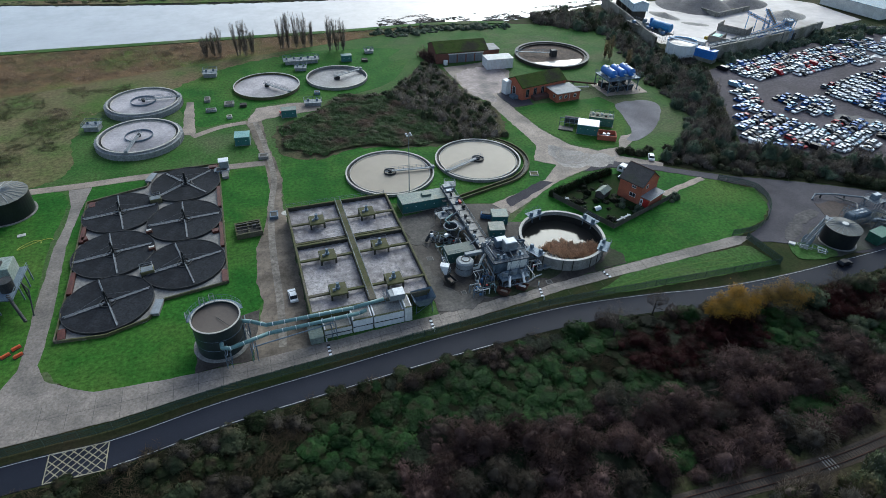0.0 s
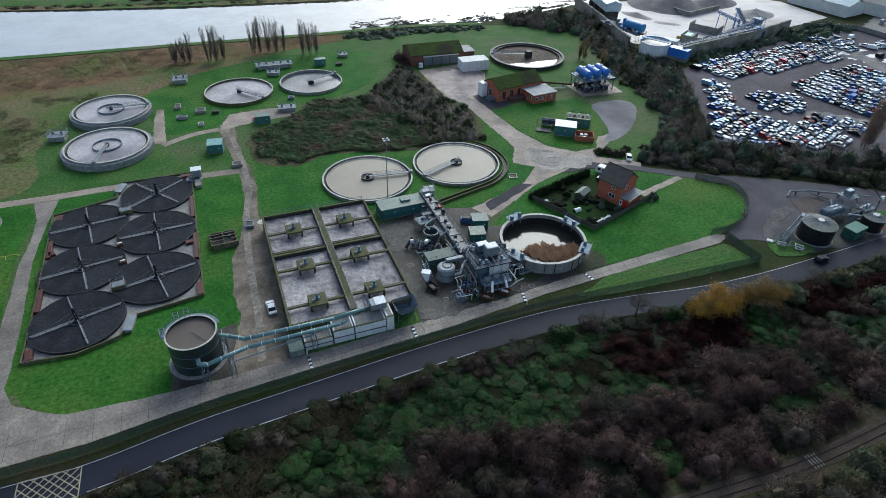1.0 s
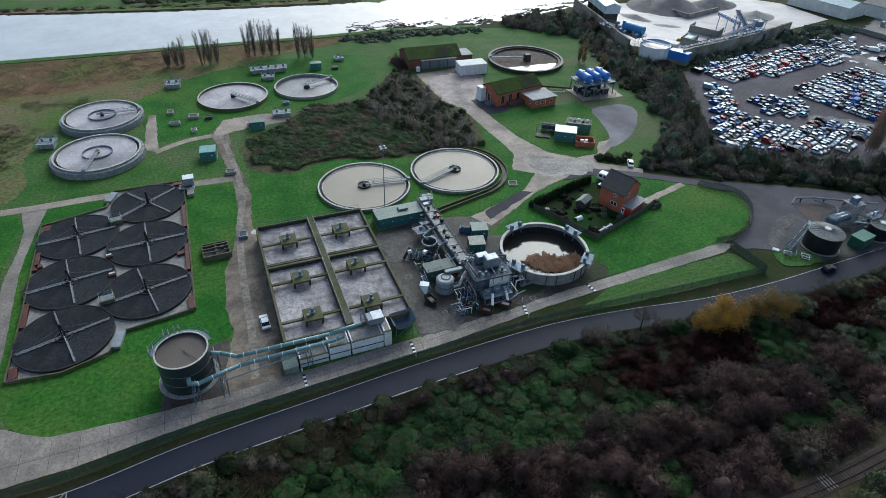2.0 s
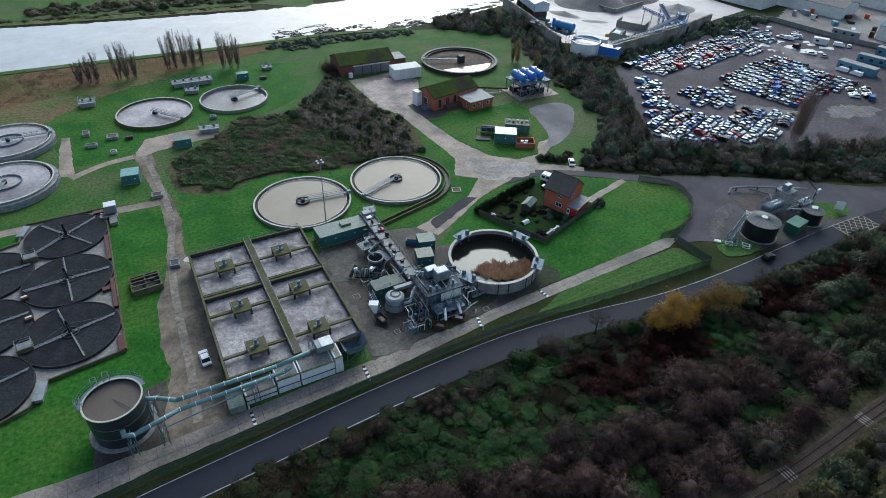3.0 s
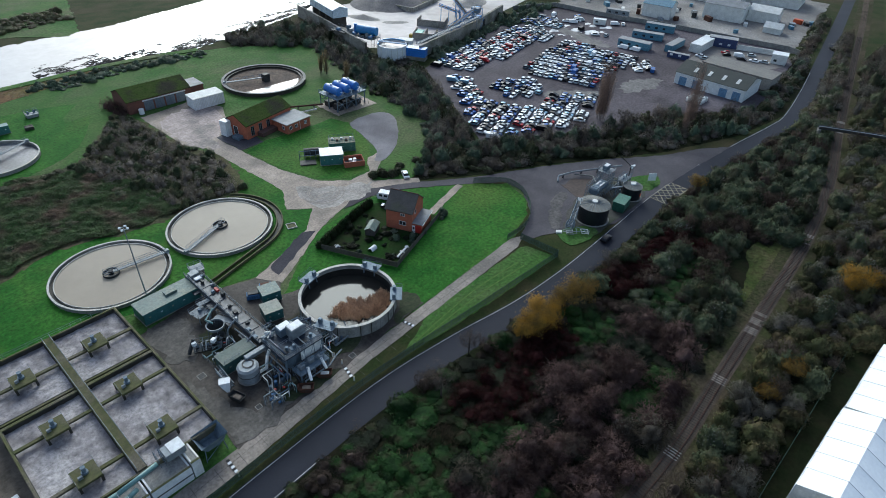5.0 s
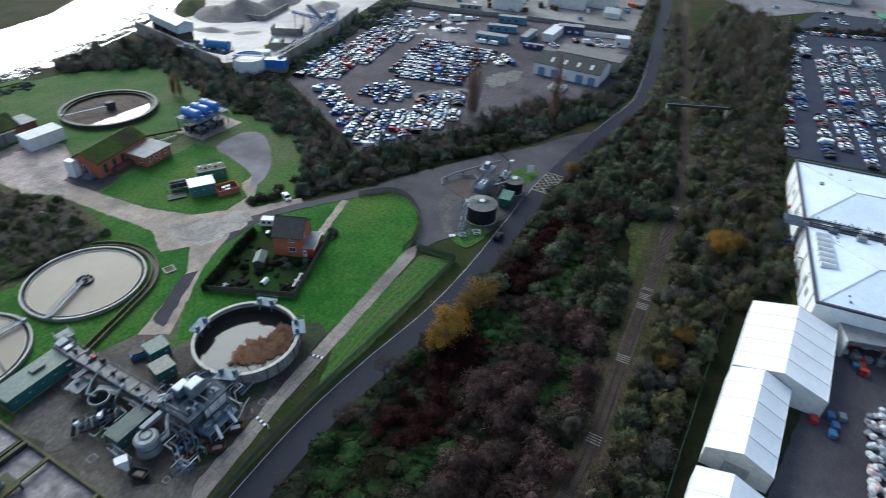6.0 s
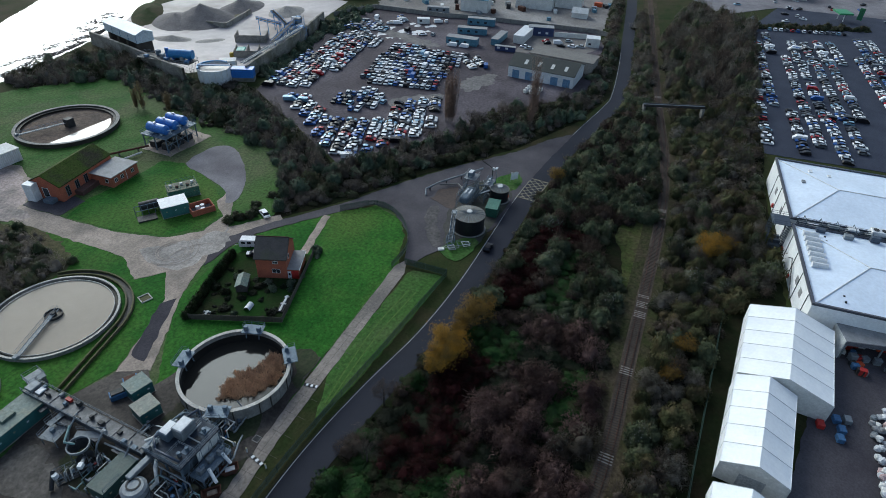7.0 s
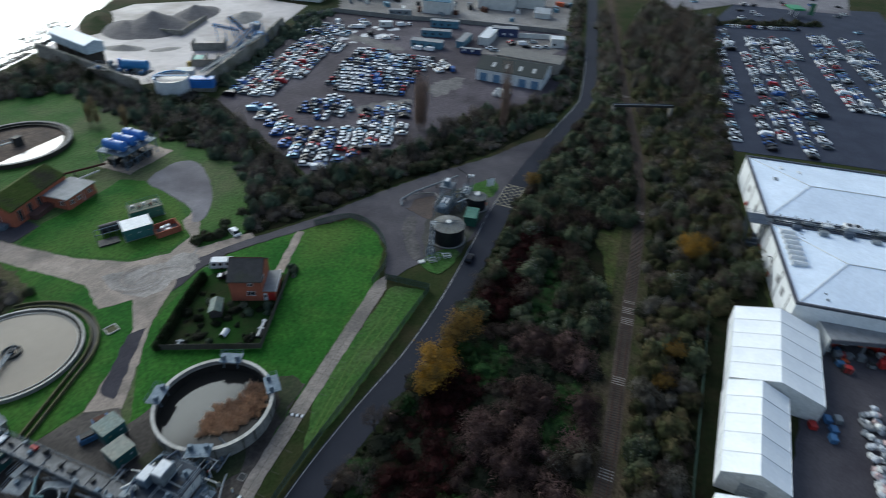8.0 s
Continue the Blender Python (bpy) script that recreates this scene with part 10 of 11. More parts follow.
def shell(form, size, rings=4, around=10):
    """The closed body of a bush, under its leaves."""
    d = []
    for j in range(rings + 1):
        el = 1.5708 * j / rings
        d += [(math.cos(el) * math.cos(6.28319 * (i + 0.5 * (j % 2)) / around), math.cos(el) * math.sin(6.28319 * (i + 0.5 * (j % 2)) / around), math.sin(el)) for i in range(around)]
    p, n = form(np.array(d))
    p = p * size
    f = []
    for j in range(rings):
        for i in range(around):
            a, b_, c, e = j * around + i, j * around + (i + 1) % around, (j + 1) * around + i, (j + 1) * around + (i + 1) % around
            f += [a, b_, e] + ([a, e, c] if j < rings - 1 else [])
    f = np.array(f)
    return p[f], n[f], np.ones(len(f))


def upper(r, n):
    d = r.normal(size=(n, 3))
    d[:, 2] = np.abs(d[:, 2]) * 1.05 + 0.03
    return unit(d)


def joined(*sets):
    return tuple(np.concatenate(x) for x in zip(*sets))


def leaf_tris(r, centres, normals, size, spin=0.45):
    """One small three-cornered leaf clump at each place, lying across its normal."""
    n = len(centres)
    q = unit(normals + r.normal(size=(n, 3)) * spin)
    a = unit(np.cross(q, r.normal(size=(n, 3))))
    b_ = np.cross(q, a)
    s = (size * r.uniform(0.6, 1.4, n))[:, None]
    v = np.stack([centres + a * s, centres - a * s * 0.6 + b_ * s * 0.9, centres - a * s * 0.6 - b_ * s * 0.9], 1).reshape(-1, 3)
    return v, np.repeat(unit(normals + q * 0.8), 3, 0), np.repeat(r.uniform(0.68, 1.32, n), 3)


def dome(n, lumps=7, flat=0.85, size=0.06, seed=0, spread=1.0, sharp=1.0, core=True, body=0.84):
    """A leafy bush of unit radius."""
    r = np.random.RandomState(seed)
    form = mound_form(seed, lumps, flat, spread, sharp)
    p, nn = form(upper(r, n))
    p = p * r.uniform(0.8, 1.08, n)[:, None]
    leaves = leaf_tris(r, p, nn, size)
    return joined(shell(form, body), leaves) if core else leaves


def haze(n, seed, droop=0.4, thick=0.012, lumps=6, flat=1.0, core=True, long=(0.12, 0.32)):
    """A bare bush of unit radius: rounded lumps of very fine arching twigs."""
    r = np.random.RandomState(seed)
    form = mound_form(seed, lumps, flat, 1.1, 0.8)
    b0, nn = form(upper(r, n))
    b0 = b0 * (0.5 + 0.47 * r.uniform(0, 1, n) ** 0.6)[:, None]
    d2 = unit(nn * 0.8 + r.normal(size=(n, 3)) * 0.55 - [0, 0, droop])
    tip = b0 + d2 * r.uniform(*long, n)[:, None]
    sd_ = unit(np.cross(d2, r.normal(size=(n, 3)))) * thick
    v = np.stack([b0 - sd_, b0 + sd_, tip], 1).reshape(-1, 3)
    v[:, 2] = np.maximum(v[:, 2], 0.0)
    tw = v, np.repeat(unit(nn + r.normal(size=(n, 3)) * 0.3), 3, 0), np.repeat(r.uniform(0.6, 1.4, n), 3)
    return joined(shell(form, 0.5), tw) if core else tw


def twigs(n, seed=0, height=1.1, thick=0.02, lean=0.55, stems=7):
    """A tuft of unit radius: stems that rise and lean from a few roots."""
    r = np.random.RandomState(seed)
    st = np.stack([r.uniform(-0.8, 0.8, stems), r.uniform(-0.8, 0.8, stems), np.zeros(stems)], 1)
    k = r.randint(0, stems, n)
    d = unit(np.stack([r.normal(size=n) * lean, r.normal(size=n) * lean, r.uniform(0.35, 1.0, n)], 1))
    base = st[k] + r.normal(size=(n, 3)) * [0.12, 0.12, 0]
    tip = base + d * height * r.uniform(0.4, 1.0, n)[:, None]
    sd_ = unit(np.cross(d, r.normal(size=(n, 3)))) * thick
    v = np.stack([base - sd_, base + sd_, tip], 1).reshape(-1, 3)
    v[:, 2] = np.maximum(v[:, 2], 0.0)
    return v, np.repeat(unit(d * 0.4 + [0, 0, 0.7]), 3, 0), np.repeat(r.uniform(0.65, 1.4, n), 3)


def tri_mesh(name, v, material, lie, tone):
    """Loose triangles with the way they lie and their tone."""
    me = bpy.data.meshes.new(name)
    n = len(v)
    me.vertices.add(n)
    me.vertices.foreach_set("co", np.ascontiguousarray(v, dtype=np.float32).ravel())
    me.loops.add(n)
    me.loops.foreach_set("vertex_index", np.arange(n, dtype=np.int32))
    me.polygons.add(n // 3)
    me.polygons.foreach_set("loop_start", np.arange(0, n, 3, dtype=np.int32))
    me.update(calc_edges=True)
    me.attributes.new("lie", "FLOAT_VECTOR", "POINT").data.foreach_set("vector", np.ascontiguousarray(lie, dtype=np.float32).ravel())
    me.attributes.new("tone", "FLOAT", "POINT").data.foreach_set("value", np.ascontiguousarray(tone, dtype=np.float32))
    me.materials.append(material)
    return me


def scatter(name, spots, shapes, material, label, category="scrub", vary=(0.65, 1.4)):
    """Many shrubs joined into one object; spots are x, y, width, height."""
    if not spots:
        return None
    out, lies, tones = [], [], []
    for i, (x, y, w, h) in enumerate(spots):
        p, nn, tn = shapes[i % len(shapes)]
        if x > 190 or y > 150:
            keep = np.repeat((np.arange(len(p) // 3) < 70) | (np.arange(len(p) // 3) % 2 == 0), 3)
            p, nn, tn = p[keep], nn[keep], tn[keep]
        a = VG.uniform(0, 6.283)
        c_, s_ = math.cos(a), math.sin(a)
        wx, wy = w * VG.uniform(0.85, 1.2), w * VG.uniform(0.85, 1.2)
        turn = np.array([[c_, s_, 0], [-s_, c_, 0], [0, 0, 1]])
        out.append((p * [wx, wy, h]) @ turn + [x, y, 0])
        lies.append(unit(nn / [wx, wy, h]) @ turn)
        tones.append(tn * VG.uniform(*vary))
    return tagged(new(name, tri_mesh(name, np.concatenate(out), material, np.concatenate(lies), np.concatenate(tones))), label, category, kind="stuff")


def spots_in(poly, gap, w, h, keep=None, seed=0, fray=1.6, tall=0.3):
    r = random.Random(seed)
    xs, ys = [p[0] for p in poly], [p[1] for p in poly]
    out, y = [], min(ys)
    while y < max(ys):
        x = min(xs)
        while x < max(xs):
            px_, py_ = x + r.uniform(-0.45, 0.45) * gap, y + r.uniform(-0.45, 0.45) * gap
            if inside(poly, px_ + fray * noise.noise((px_ * 0.25, py_ * 0.25, 2)), py_ + fray * noise.noise((px_ * 0.25, py_ * 0.25, 6))) and (keep is None or keep(px_, py_, r)):
                big = (1.35, 1.5) if r.random() < tall else (0.85, 0.68)
                out.append((px_, py_, r.uniform(*w) * big[0], r.uniform(*h) * big[1]))
            x += gap
        y += gap
    return out


# near-black: painted shade below bare shrubs, also the dark garden shrubs
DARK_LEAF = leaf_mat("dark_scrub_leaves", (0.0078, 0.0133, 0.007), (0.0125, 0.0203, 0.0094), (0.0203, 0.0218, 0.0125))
SCRUB_LEAF = leaf_mat("scrub_leaves", (0.0545, 0.0864, 0.0603), (0.0888, 0.1295, 0.0846), (0.1432, 0.1584, 0.1129))
WOOD_LEAF = leaf_mat("wood_scrub_leaves", (0.0473, 0.0666, 0.0402), (0.0768, 0.1002, 0.0565), (0.1241, 0.1223, 0.0750))
OLIVE_LEAF = leaf_mat("olive_scrub_leaves", (0.0294, 0.0425, 0.0208), (0.0490, 0.0576, 0.0299), (0.0710, 0.0625, 0.0387))
BRAMBLE = leaf_mat("bramble_leaves", (0.0120, 0.0396, 0.0106), (0.0209, 0.0636, 0.0149), (0.0355, 0.0420, 0.0179), 0.4)
BROWN_TWIG = leaf_mat("brown_bare_twigs", (0.0641, 0.0456, 0.0374), (0.0922, 0.0672, 0.0548), (0.0560, 0.0374, 0.0324), 0.3, (0.7, 1.3))
MAUVE_TWIG = leaf_mat("mauve_bare_twigs", (0.0903, 0.0527, 0.0499), (0.1342, 0.0859, 0.0766), (0.0645, 0.0385, 0.0365), 0.3, (0.55, 1.45))
GREY_TWIG = leaf_mat("grey_seedhead_twigs", (0.0791, 0.0669, 0.0527), (0.1108, 0.0934, 0.0742), (0.0528, 0.0439, 0.0346), 0.3, (0.7, 1.3))
SEED_FLUFF = leaf_mat("pale_seed_fluff", (0.2326, 0.2264, 0.2142), (0.3182, 0.3060, 0.2876), (0.1591, 0.1530, 0.1408))
RED_TWIG = leaf_mat("dark_red_twigs", (0.0318, 0.0063, 0.0068), (0.0452, 0.0101, 0.0103), (0.0252, 0.0081, 0.0084), 0.3, (0.7, 1.3))
WEEDS = leaf_mat("dead_weed_stems", (0.0749, 0.0525, 0.0325), (0.1061, 0.0774, 0.045), (0.0499, 0.045, 0.025), 0.25)
YELLOW_LEAF = leaf_mat("yellow_autumn_leaves", (0.4150, 0.2106, 0.0263), (0.3112, 0.1769, 0.0337), (0.1902, 0.1264, 0.0412), 0.5)
BUSH = [dome(430, 11, 0.95, 0.075, s, 1.0, 0.6) for s in range(8)]
LOW = [dome(230, 12, 0.6, 0.085, 20 + s, 0.9, 0.5) for s in range(6)]
LONGLEAF = [dome(420, 14, 0.7, 0.06, 120 + s, 0.9, 0.4) for s in range(5)]
TWIG = [haze(600, 40 + s, 0.05, 0.0195, 9) for s in range(6)]
DROOP = [haze(700, 60 + s, 0.5, 0.0185, 8) for s in range(6)]
TUFT = [twigs(80, 80 + s, 1.0, 0.03, 0.45, 12) for s in range(5)]
FLUFF = [dome(220, 9, 1.02, 0.03, 100 + s, 1.0, 0.8, False) for s in range(5)]


def nz(x, y, s, k):
    return noise.noise((x * s, y * s, k))


def road_y(x):
    return min(ROAD, key=lambda p: abs(p[0] - x))[1]


def rail_y(x):
    return min(RAIL, key=lambda p: abs(p[0] - x))[1]


def in_zone(zones, x, y):
    wob = nz(x, y, 0.13, 7) * 0.55
    return any(((x - a) / p) ** 2 + ((y - b_) / q) ** 2 < 1 + wob for a, b_, p, q in zones)


WOOD = [(-70, 68), (-50, 71.4), (-32, 71.8), (-13, 75), (8, 76.8), (32, 78.6), (59, 79.6), (80, 77.4), (100, 74.4), (145, 73.8), (167, 74.2), (197, 72.2), (225, 69.4), (250, 66), (262, 66), (262, 56), (217, 46.6), (178, 42), (137, 39.8), (110, 38.8), (86, 38), (59, 39.4), (20, 41.8), (-70, 47)]
RED_ZONES = [(80, 66, 13, 7), (92, 67, 9, 6), (143, 66.5, 11, 4), (128, 66, 10, 5), (153, 61, 5, 5), (70, 69, 6, 5)]
GREEN_ZONES = [(30, 69, 20, 6), (46, 64, 15, 6), (10, 64, 13, 5), (66, 60, 8, 4), (104, 62, 6, 3.5), (132, 56, 14, 3), (60, 74, 10, 3), (62, 46, 4, 3), (96, 45, 10, 3)]
BROWN_ZONES = [(12, 72, 12, 4), (-6, 66, 10, 5), (60, 66, 9, 5), (-30, 66, 10, 4)]

sel = collections.defaultdict(list)
for x, y, w, h in spots_in(WOOD, 2.35, (1.5, 2.6), (1.6, 3.0), None, 3):
    n1, n2 = nz(x, y, 0.11, 1), nz(x, y, 0.17, 2)
    if 94 < x < 172 and rail_y(x) + 3.0 + (10 if 142 < x < 172 else 3.5) * max(0.0, nz(x, 0, 0.03, 5) + 0.6) > y:
        continue
    if road_y(x) - y < 4.6 + 3 * n1:
        sel["edge" if n2 > -0.15 else "weed"].append((x, y, w * 0.8, h * (0.3 if x < 60 else 0.5)))
    elif in_zone(RED_ZONES, x, y):
        sel["red" if n2 > -0.32 else "under"].append((x, y, w * 1.05, h * 0.75))
    elif in_zone(GREEN_ZONES, x, y):
        sel["green"].append((x, y, w * 1.1, h * 0.5))
    elif in_zone(BROWN_ZONES, x, y):
        sel["weed" if n2 > -0.1 else "edge"].append((x, y, w, h * 0.5))
    elif x > 118:
        sel["dark" if n1 > -0.05 else ("brown" if n2 > -0.05 else "olive")].append((x, y, w * 1.15, h * 1.3))
    elif x < 14:
        sel["olive" if n1 > 0.05 else ("grey" if n2 > 0.0 else "edge")].append((x, y, w, h * 0.8))
    elif y < 62 - 0.05 * abs(x - 60):
        sel["mauve" if n1 > -0.16 else ("grey" if n2 > 0.12 else "under")].append((x, y, w * 1.3, h * 1.25))
    else:
        sel["under" if n1 > 0 else ("brown" if n2 > -0.1 else "green")].append((x, y, w, h * 0.8))
EDGE_LEAF = leaf_mat("roadside_leaves", (0.03, 0.032, 0.015), (0.022, 0.038, 0.012), (0.055, 0.042, 0.024), 0.3)
scatter("roadside_brambles", sel["edge"], LOW, EDGE_LEAF, "low brown-green brambles along the road")
scatter("bramble_patch", sel["green"], LONGLEAF, BRAMBLE, "bright green bramble patch in the scrub")
scatter("red_shrubs", sel["red"], TWIG, RED_TWIG, "dark red bare-stemmed shrubs")
scatter("mauve_shrubs", sel["mauve"], DROOP, MAUVE_TWIG, "dense mauve-brown bare shrubs", vary=(0.45, 1.7))
scatter("dark_scrub", sel["dark"], BUSH, WOOD_LEAF, "dark evergreen scrub between road and railway")
scatter("grey_shrubs", sel["grey"], DROOP, GREY_TWIG, "pale grey seed-covered climbers over scrub")
scatter("brown_shrubs", sel["brown"], TWIG, BROWN_TWIG, "brown bare shrubs")
scatter("olive_scrub", sel["olive"], BUSH, OLIVE_LEAF, "olive green mixed scrub")
scatter("dead_weeds", [(x + dx, y + dy, w, h) for x, y, w, h in sel["weed"] for dx, dy in ((0, 0), (1.1, 0.6))], TUFT, WEEDS, "dead brown weed stems")
scatter("seed_heads", [(x, y, w * 0.9, h) for i, (x, y, w, h) in enumerate(sel["dark"] + sel["grey"]) if i % 4 == 0 and x > 60], FLUFF, SEED_FLUFF, "pale fluffy seed heads draped over scrub")
# leafy undergrowth beneath the bare shrubs; its near-black colour holds the shade there
scatter("undergrowth", [(x, y, w, h * 0.42) for i, (x, y, w, h) in enumerate(sel["under"] + sel["red"] + sel["mauve"] + sel["brown"] + sel["grey"]) if i < len(sel["under"]) or i % 3 == 0], LOW, DARK_LEAF, "leafy undergrowth below the shrubs, near-black as painted shade")

RAILSIDE = [(20, 20), (70, 22), (90, 21.5), (139, 20), (152, 8), (178, 9.5), (217, 13.5), (238, 14), (330, 18), (415, 23), (440, 60), (362, 67), (264, 49), (217, 39.8), (178, 35.2), (137, 33.3), (110, 32.4), (86, 31.6), (60, 33), (20, 35)]
sel = collections.defaultdict(list)
BETWEEN = [(252, 66), (262, 66.4), (300, 70.4), (350, 78.4), (405, 87.4), (405, 83), (362, 75), (310, 65), (264, 56.6), (250, 54)]
BEYOND = [(332, 91), (380, 99), (430, 107), (430, 101), (380, 93.5), (335, 86)]
for x, y, w, h in spots_in(RAILSIDE, 2.6, (1.6, 2.7), (2.2, 4.0), None, 5) + spots_in(BETWEEN, 2.6, (1.5, 2.4), (1.6, 2.8), None, 19) + spots_in(BEYOND, 2.8, (1.5, 2.4), (1.2, 2.4), None, 20):
    n1, n2 = nz(x, y, 0.12, 11), nz(x, y, 0.19, 12)
    k = "dark" if n1 > 0.2 else ("grey" if n2 > 0.12 else ("olive" if n2 < -0.06 else "brown"))
    if x > 285:
        k = ("grey" if n2 > 0.02 else "brown") if n1 < 0.2 else "dark"
        h *= 1.5
    sel[k].append((x, y, w * (1.15 if x > 200 else 1), h))
scatter("dark_scrub", sel["dark"], BUSH, leaf_mat("railside_evergreen", (0.055, 0.072, 0.042), (0.085, 0.102, 0.056), (0.125, 0.118, 0.074)), "dark evergreen scrub beyond the railway")
scatter("grey_shrubs", sel["grey"], DROOP, leaf_mat("railside_seedheads", (0.15, 0.14, 0.118), (0.2, 0.185, 0.158), (0.11, 0.10, 0.083)), "grey seed-covered shrubs beyond the railway")
scatter("olive_scrub", sel["olive"], BUSH, leaf_mat("railside_olive", (0.06, 0.07, 0.03), (0.085, 0.085, 0.04), (0.12, 0.095, 0.05)), "olive green shrubs beyond the railway")
scatter("brown_shrubs", sel["brown"], TWIG, leaf_mat("railside_brown_twigs", (0.125, 0.096, 0.08), (0.165, 0.13, 0.105), (0.095, 0.074, 0.06)), "brown bare trees and shrubs beyond the railway")
scatter("seed_heads", [(x, y, w * 0.9, h) for i, (x, y, w, h) in enumerate(sel["dark"] + sel["grey"]) if i % 3 == 0 and x < 430], FLUFF, SEED_FLUFF, "pale fluffy seed heads on railway scrub")
# fill below the railside shrubs, coloured near-black in place of shade
scatter("undergrowth", [(x, y, w, h * 0.5) for i, (x, y, w, h) in enumerate(sel["brown"] + sel["grey"]) if i % 4 == 0], LOW, DARK_LEAF, "undergrowth beyond the railway, near-black as painted shade")

ROAD_E = [(230, 79.5), (258, 76), (298, 79.5), (330, 84), (330, 90), (258, 83.5), (244, 90)]
STRIP = [(150, 296), (176, 295), (194, 288), (188, 240), (189, 232), (198, 214), (192, 204), (155, 140), (196, 116), (226, 108), (240, 94), (262, 80), (230, 80.4), (199, 93.5), (178, 106.5), (158, 118.5), (140, 128), (124, 138), (132, 145), (145, 154.5), (154, 167), (158.5, 182), (158.5, 204), (168, 232), (174, 262), (150, 281)]
sel = {"dark": [], "olive": [], "brown": [], "grey": []}
for x, y, w, h in spots_in(STRIP, 2.5, (1.5, 2.8), (2.2, 4.4), None, 7, 4.0) + spots_in(ROAD_E, 2.2, (1.4, 2.2), (1.6, 2.8), None, 8):
    n1 = nz(x, y, 0.09, 21)
    edge = (y - (118.5 - (x - 158) * 0.6)) < 6
    k = "olive" if (n1 > 0.2 or (edge and n1 > -0.05)) else ("dark" if nz(x, y, 0.23, 9) > 0.1 else ("brown" if nz(x, y, 0.2, 5) > -0.1 else "grey"))
    sel[k].append((x, y, w, h * (0.6 if edge or (182 < x < 206 and 204 < y < 234) else 1)))
scatter("dark_scrub", sel["dark"], BUSH, SCRUB_LEAF, "dense dark scrub beside the scrapyard")
scatter("olive_scrub", sel["olive"], BUSH, OLIVE_LEAF, "olive scrub along the access road")
scatter("brown_shrubs", sel["brown"], TWIG, leaf_mat("grey_brown_scrub_twigs", (0.125, 0.108, 0.096), (0.17, 0.148, 0.13), (0.095, 0.083, 0.072), 0.3, (0.7, 1.3)), "brown bare shrubs beside the scrapyard")
scatter("grey_shrubs", sel["grey"], DROOP, leaf_mat("grey_bare_twigs", (0.125, 0.112, 0.096), (0.165, 0.148, 0.126), (0.09, 0.08, 0.068), 0.3, (0.7, 1.3)), "grey bare shrubs beside the scrapyard")

MOUND = [(8.5, 195), (9, 179), (18, 172), (33.2, 175.5), (47.5, 171.5), (56.5, 170), (80, 170), (87, 189), (82, 206), (79, 244), (70, 235), (56.5, 218), (44, 215), (34.7, 218), (24, 205), (15, 200)]
sel = {"dark": [], "brown": [], "weed": []}
for x, y, w, h in spots_in(MOUND, 1.75, (1.0, 1.9), (1.1, 2.3), None, 9, 4.0):
    n1 = nz(x, y, 0.1, 31)
    if x > 58 - (y - 190) * 0.3:
        sel["dark" if nz(x, y, 0.22, 14) > 0.12 else "brown"].append((x, y, w, h * 1.15))
    else:
        if n1 < -0.2:
            sel["weed" if n1 > -0.36 else "dark"].append((x, y, w, h * 0.5))
MOUND_LEAF = leaf_mat("mound_leaves", (0.040, 0.092, 0.026), (0.062, 0.098, 0.036), (0.115, 0.078, 0.055), 0.09)


def bramble_cover(poly, label, count, seed):
    """A low uneven blanket of brambles: a soft body with small leaves and stems over it."""
    def rise(x, y):
        return 0.35 + 0.75 * (0.5 + noise.noise((x * 0.16, y * 0.16, seed))) + 0.4 * noise.noise((x * 0.5, y * 0.5, seed + 3))

    r = np.random.RandomState(seed)
    x0, x1, y0, y1 = min(p[0] for p in poly), max(p[0] for p in poly), min(p[1] for p in poly), max(p[1] for p in poly)
    at = []
    while len(at) < count:
        x, y = r.uniform(x0, x1), r.uniform(y0, y1)
        if inside(poly, x + 3 * noise.noise((x * 0.2, y * 0.2, 2)), y + 3 * noise.noise((x * 0.2, y * 0.2, 6))):
            at.append((x, y, max(0.03, rise(x, y))))
    at = np.array(at)
    dx = np.array([rise(x + 0.4, y) for x, y, _ in at]) - at[:, 2]
    dy = np.array([rise(x, y + 0.4) for x, y, _ in at]) - at[:, 2]
    nn = unit(np.stack([-dx * 2.5, -dy * 2.5, np.ones(len(at))], 1))
    at[:, 2] = np.maximum(0.03, at[:, 2] - r.uniform(0, 0.3, len(at)))
    v, lie, tone = leaf_tris(r, at, nn, 0.26, 0.4)
    tone *= np.repeat(np.array([1 + 0.6 * noise.noise((x * 0.35, y * 0.35, 9)) for x, y, _ in at]), 3)
    tagged(new("bramble_mound", tri_mesh("bramble_mound", v, MOUND_LEAF, lie, tone)), label, "scrub", kind="stuff")


bramble_cover([(9, 195), (9, 179), (18, 172), (33.2, 175.5), (47.5, 171.5), (56.5, 170), (66, 170), (62, 190), (56, 212), (44, 215), (34.7, 218), (24, 205), (15, 200)], "low dark brambles and dead weeds on the mound", 60000, 31)
scatter("dark_scrub", sel["dark"], BUSH, leaf_mat("mound_scrub_leaves", (0.045, 0.068, 0.034), (0.075, 0.09, 0.046), (0.105, 0.095, 0.058)), "dark olive scrub on the mound")
scatter("brown_shrubs", sel["brown"], TWIG, leaf_mat("grey_brown_mound_twigs", (0.205, 0.175, 0.148), (0.26, 0.225, 0.19), (0.16, 0.138, 0.113), 0.3, (0.7, 1.3)), "brown bare shrubs on the mound")
scatter("dead_weeds", sel["weed"], TUFT, WEEDS, "dead weeds on the mound")
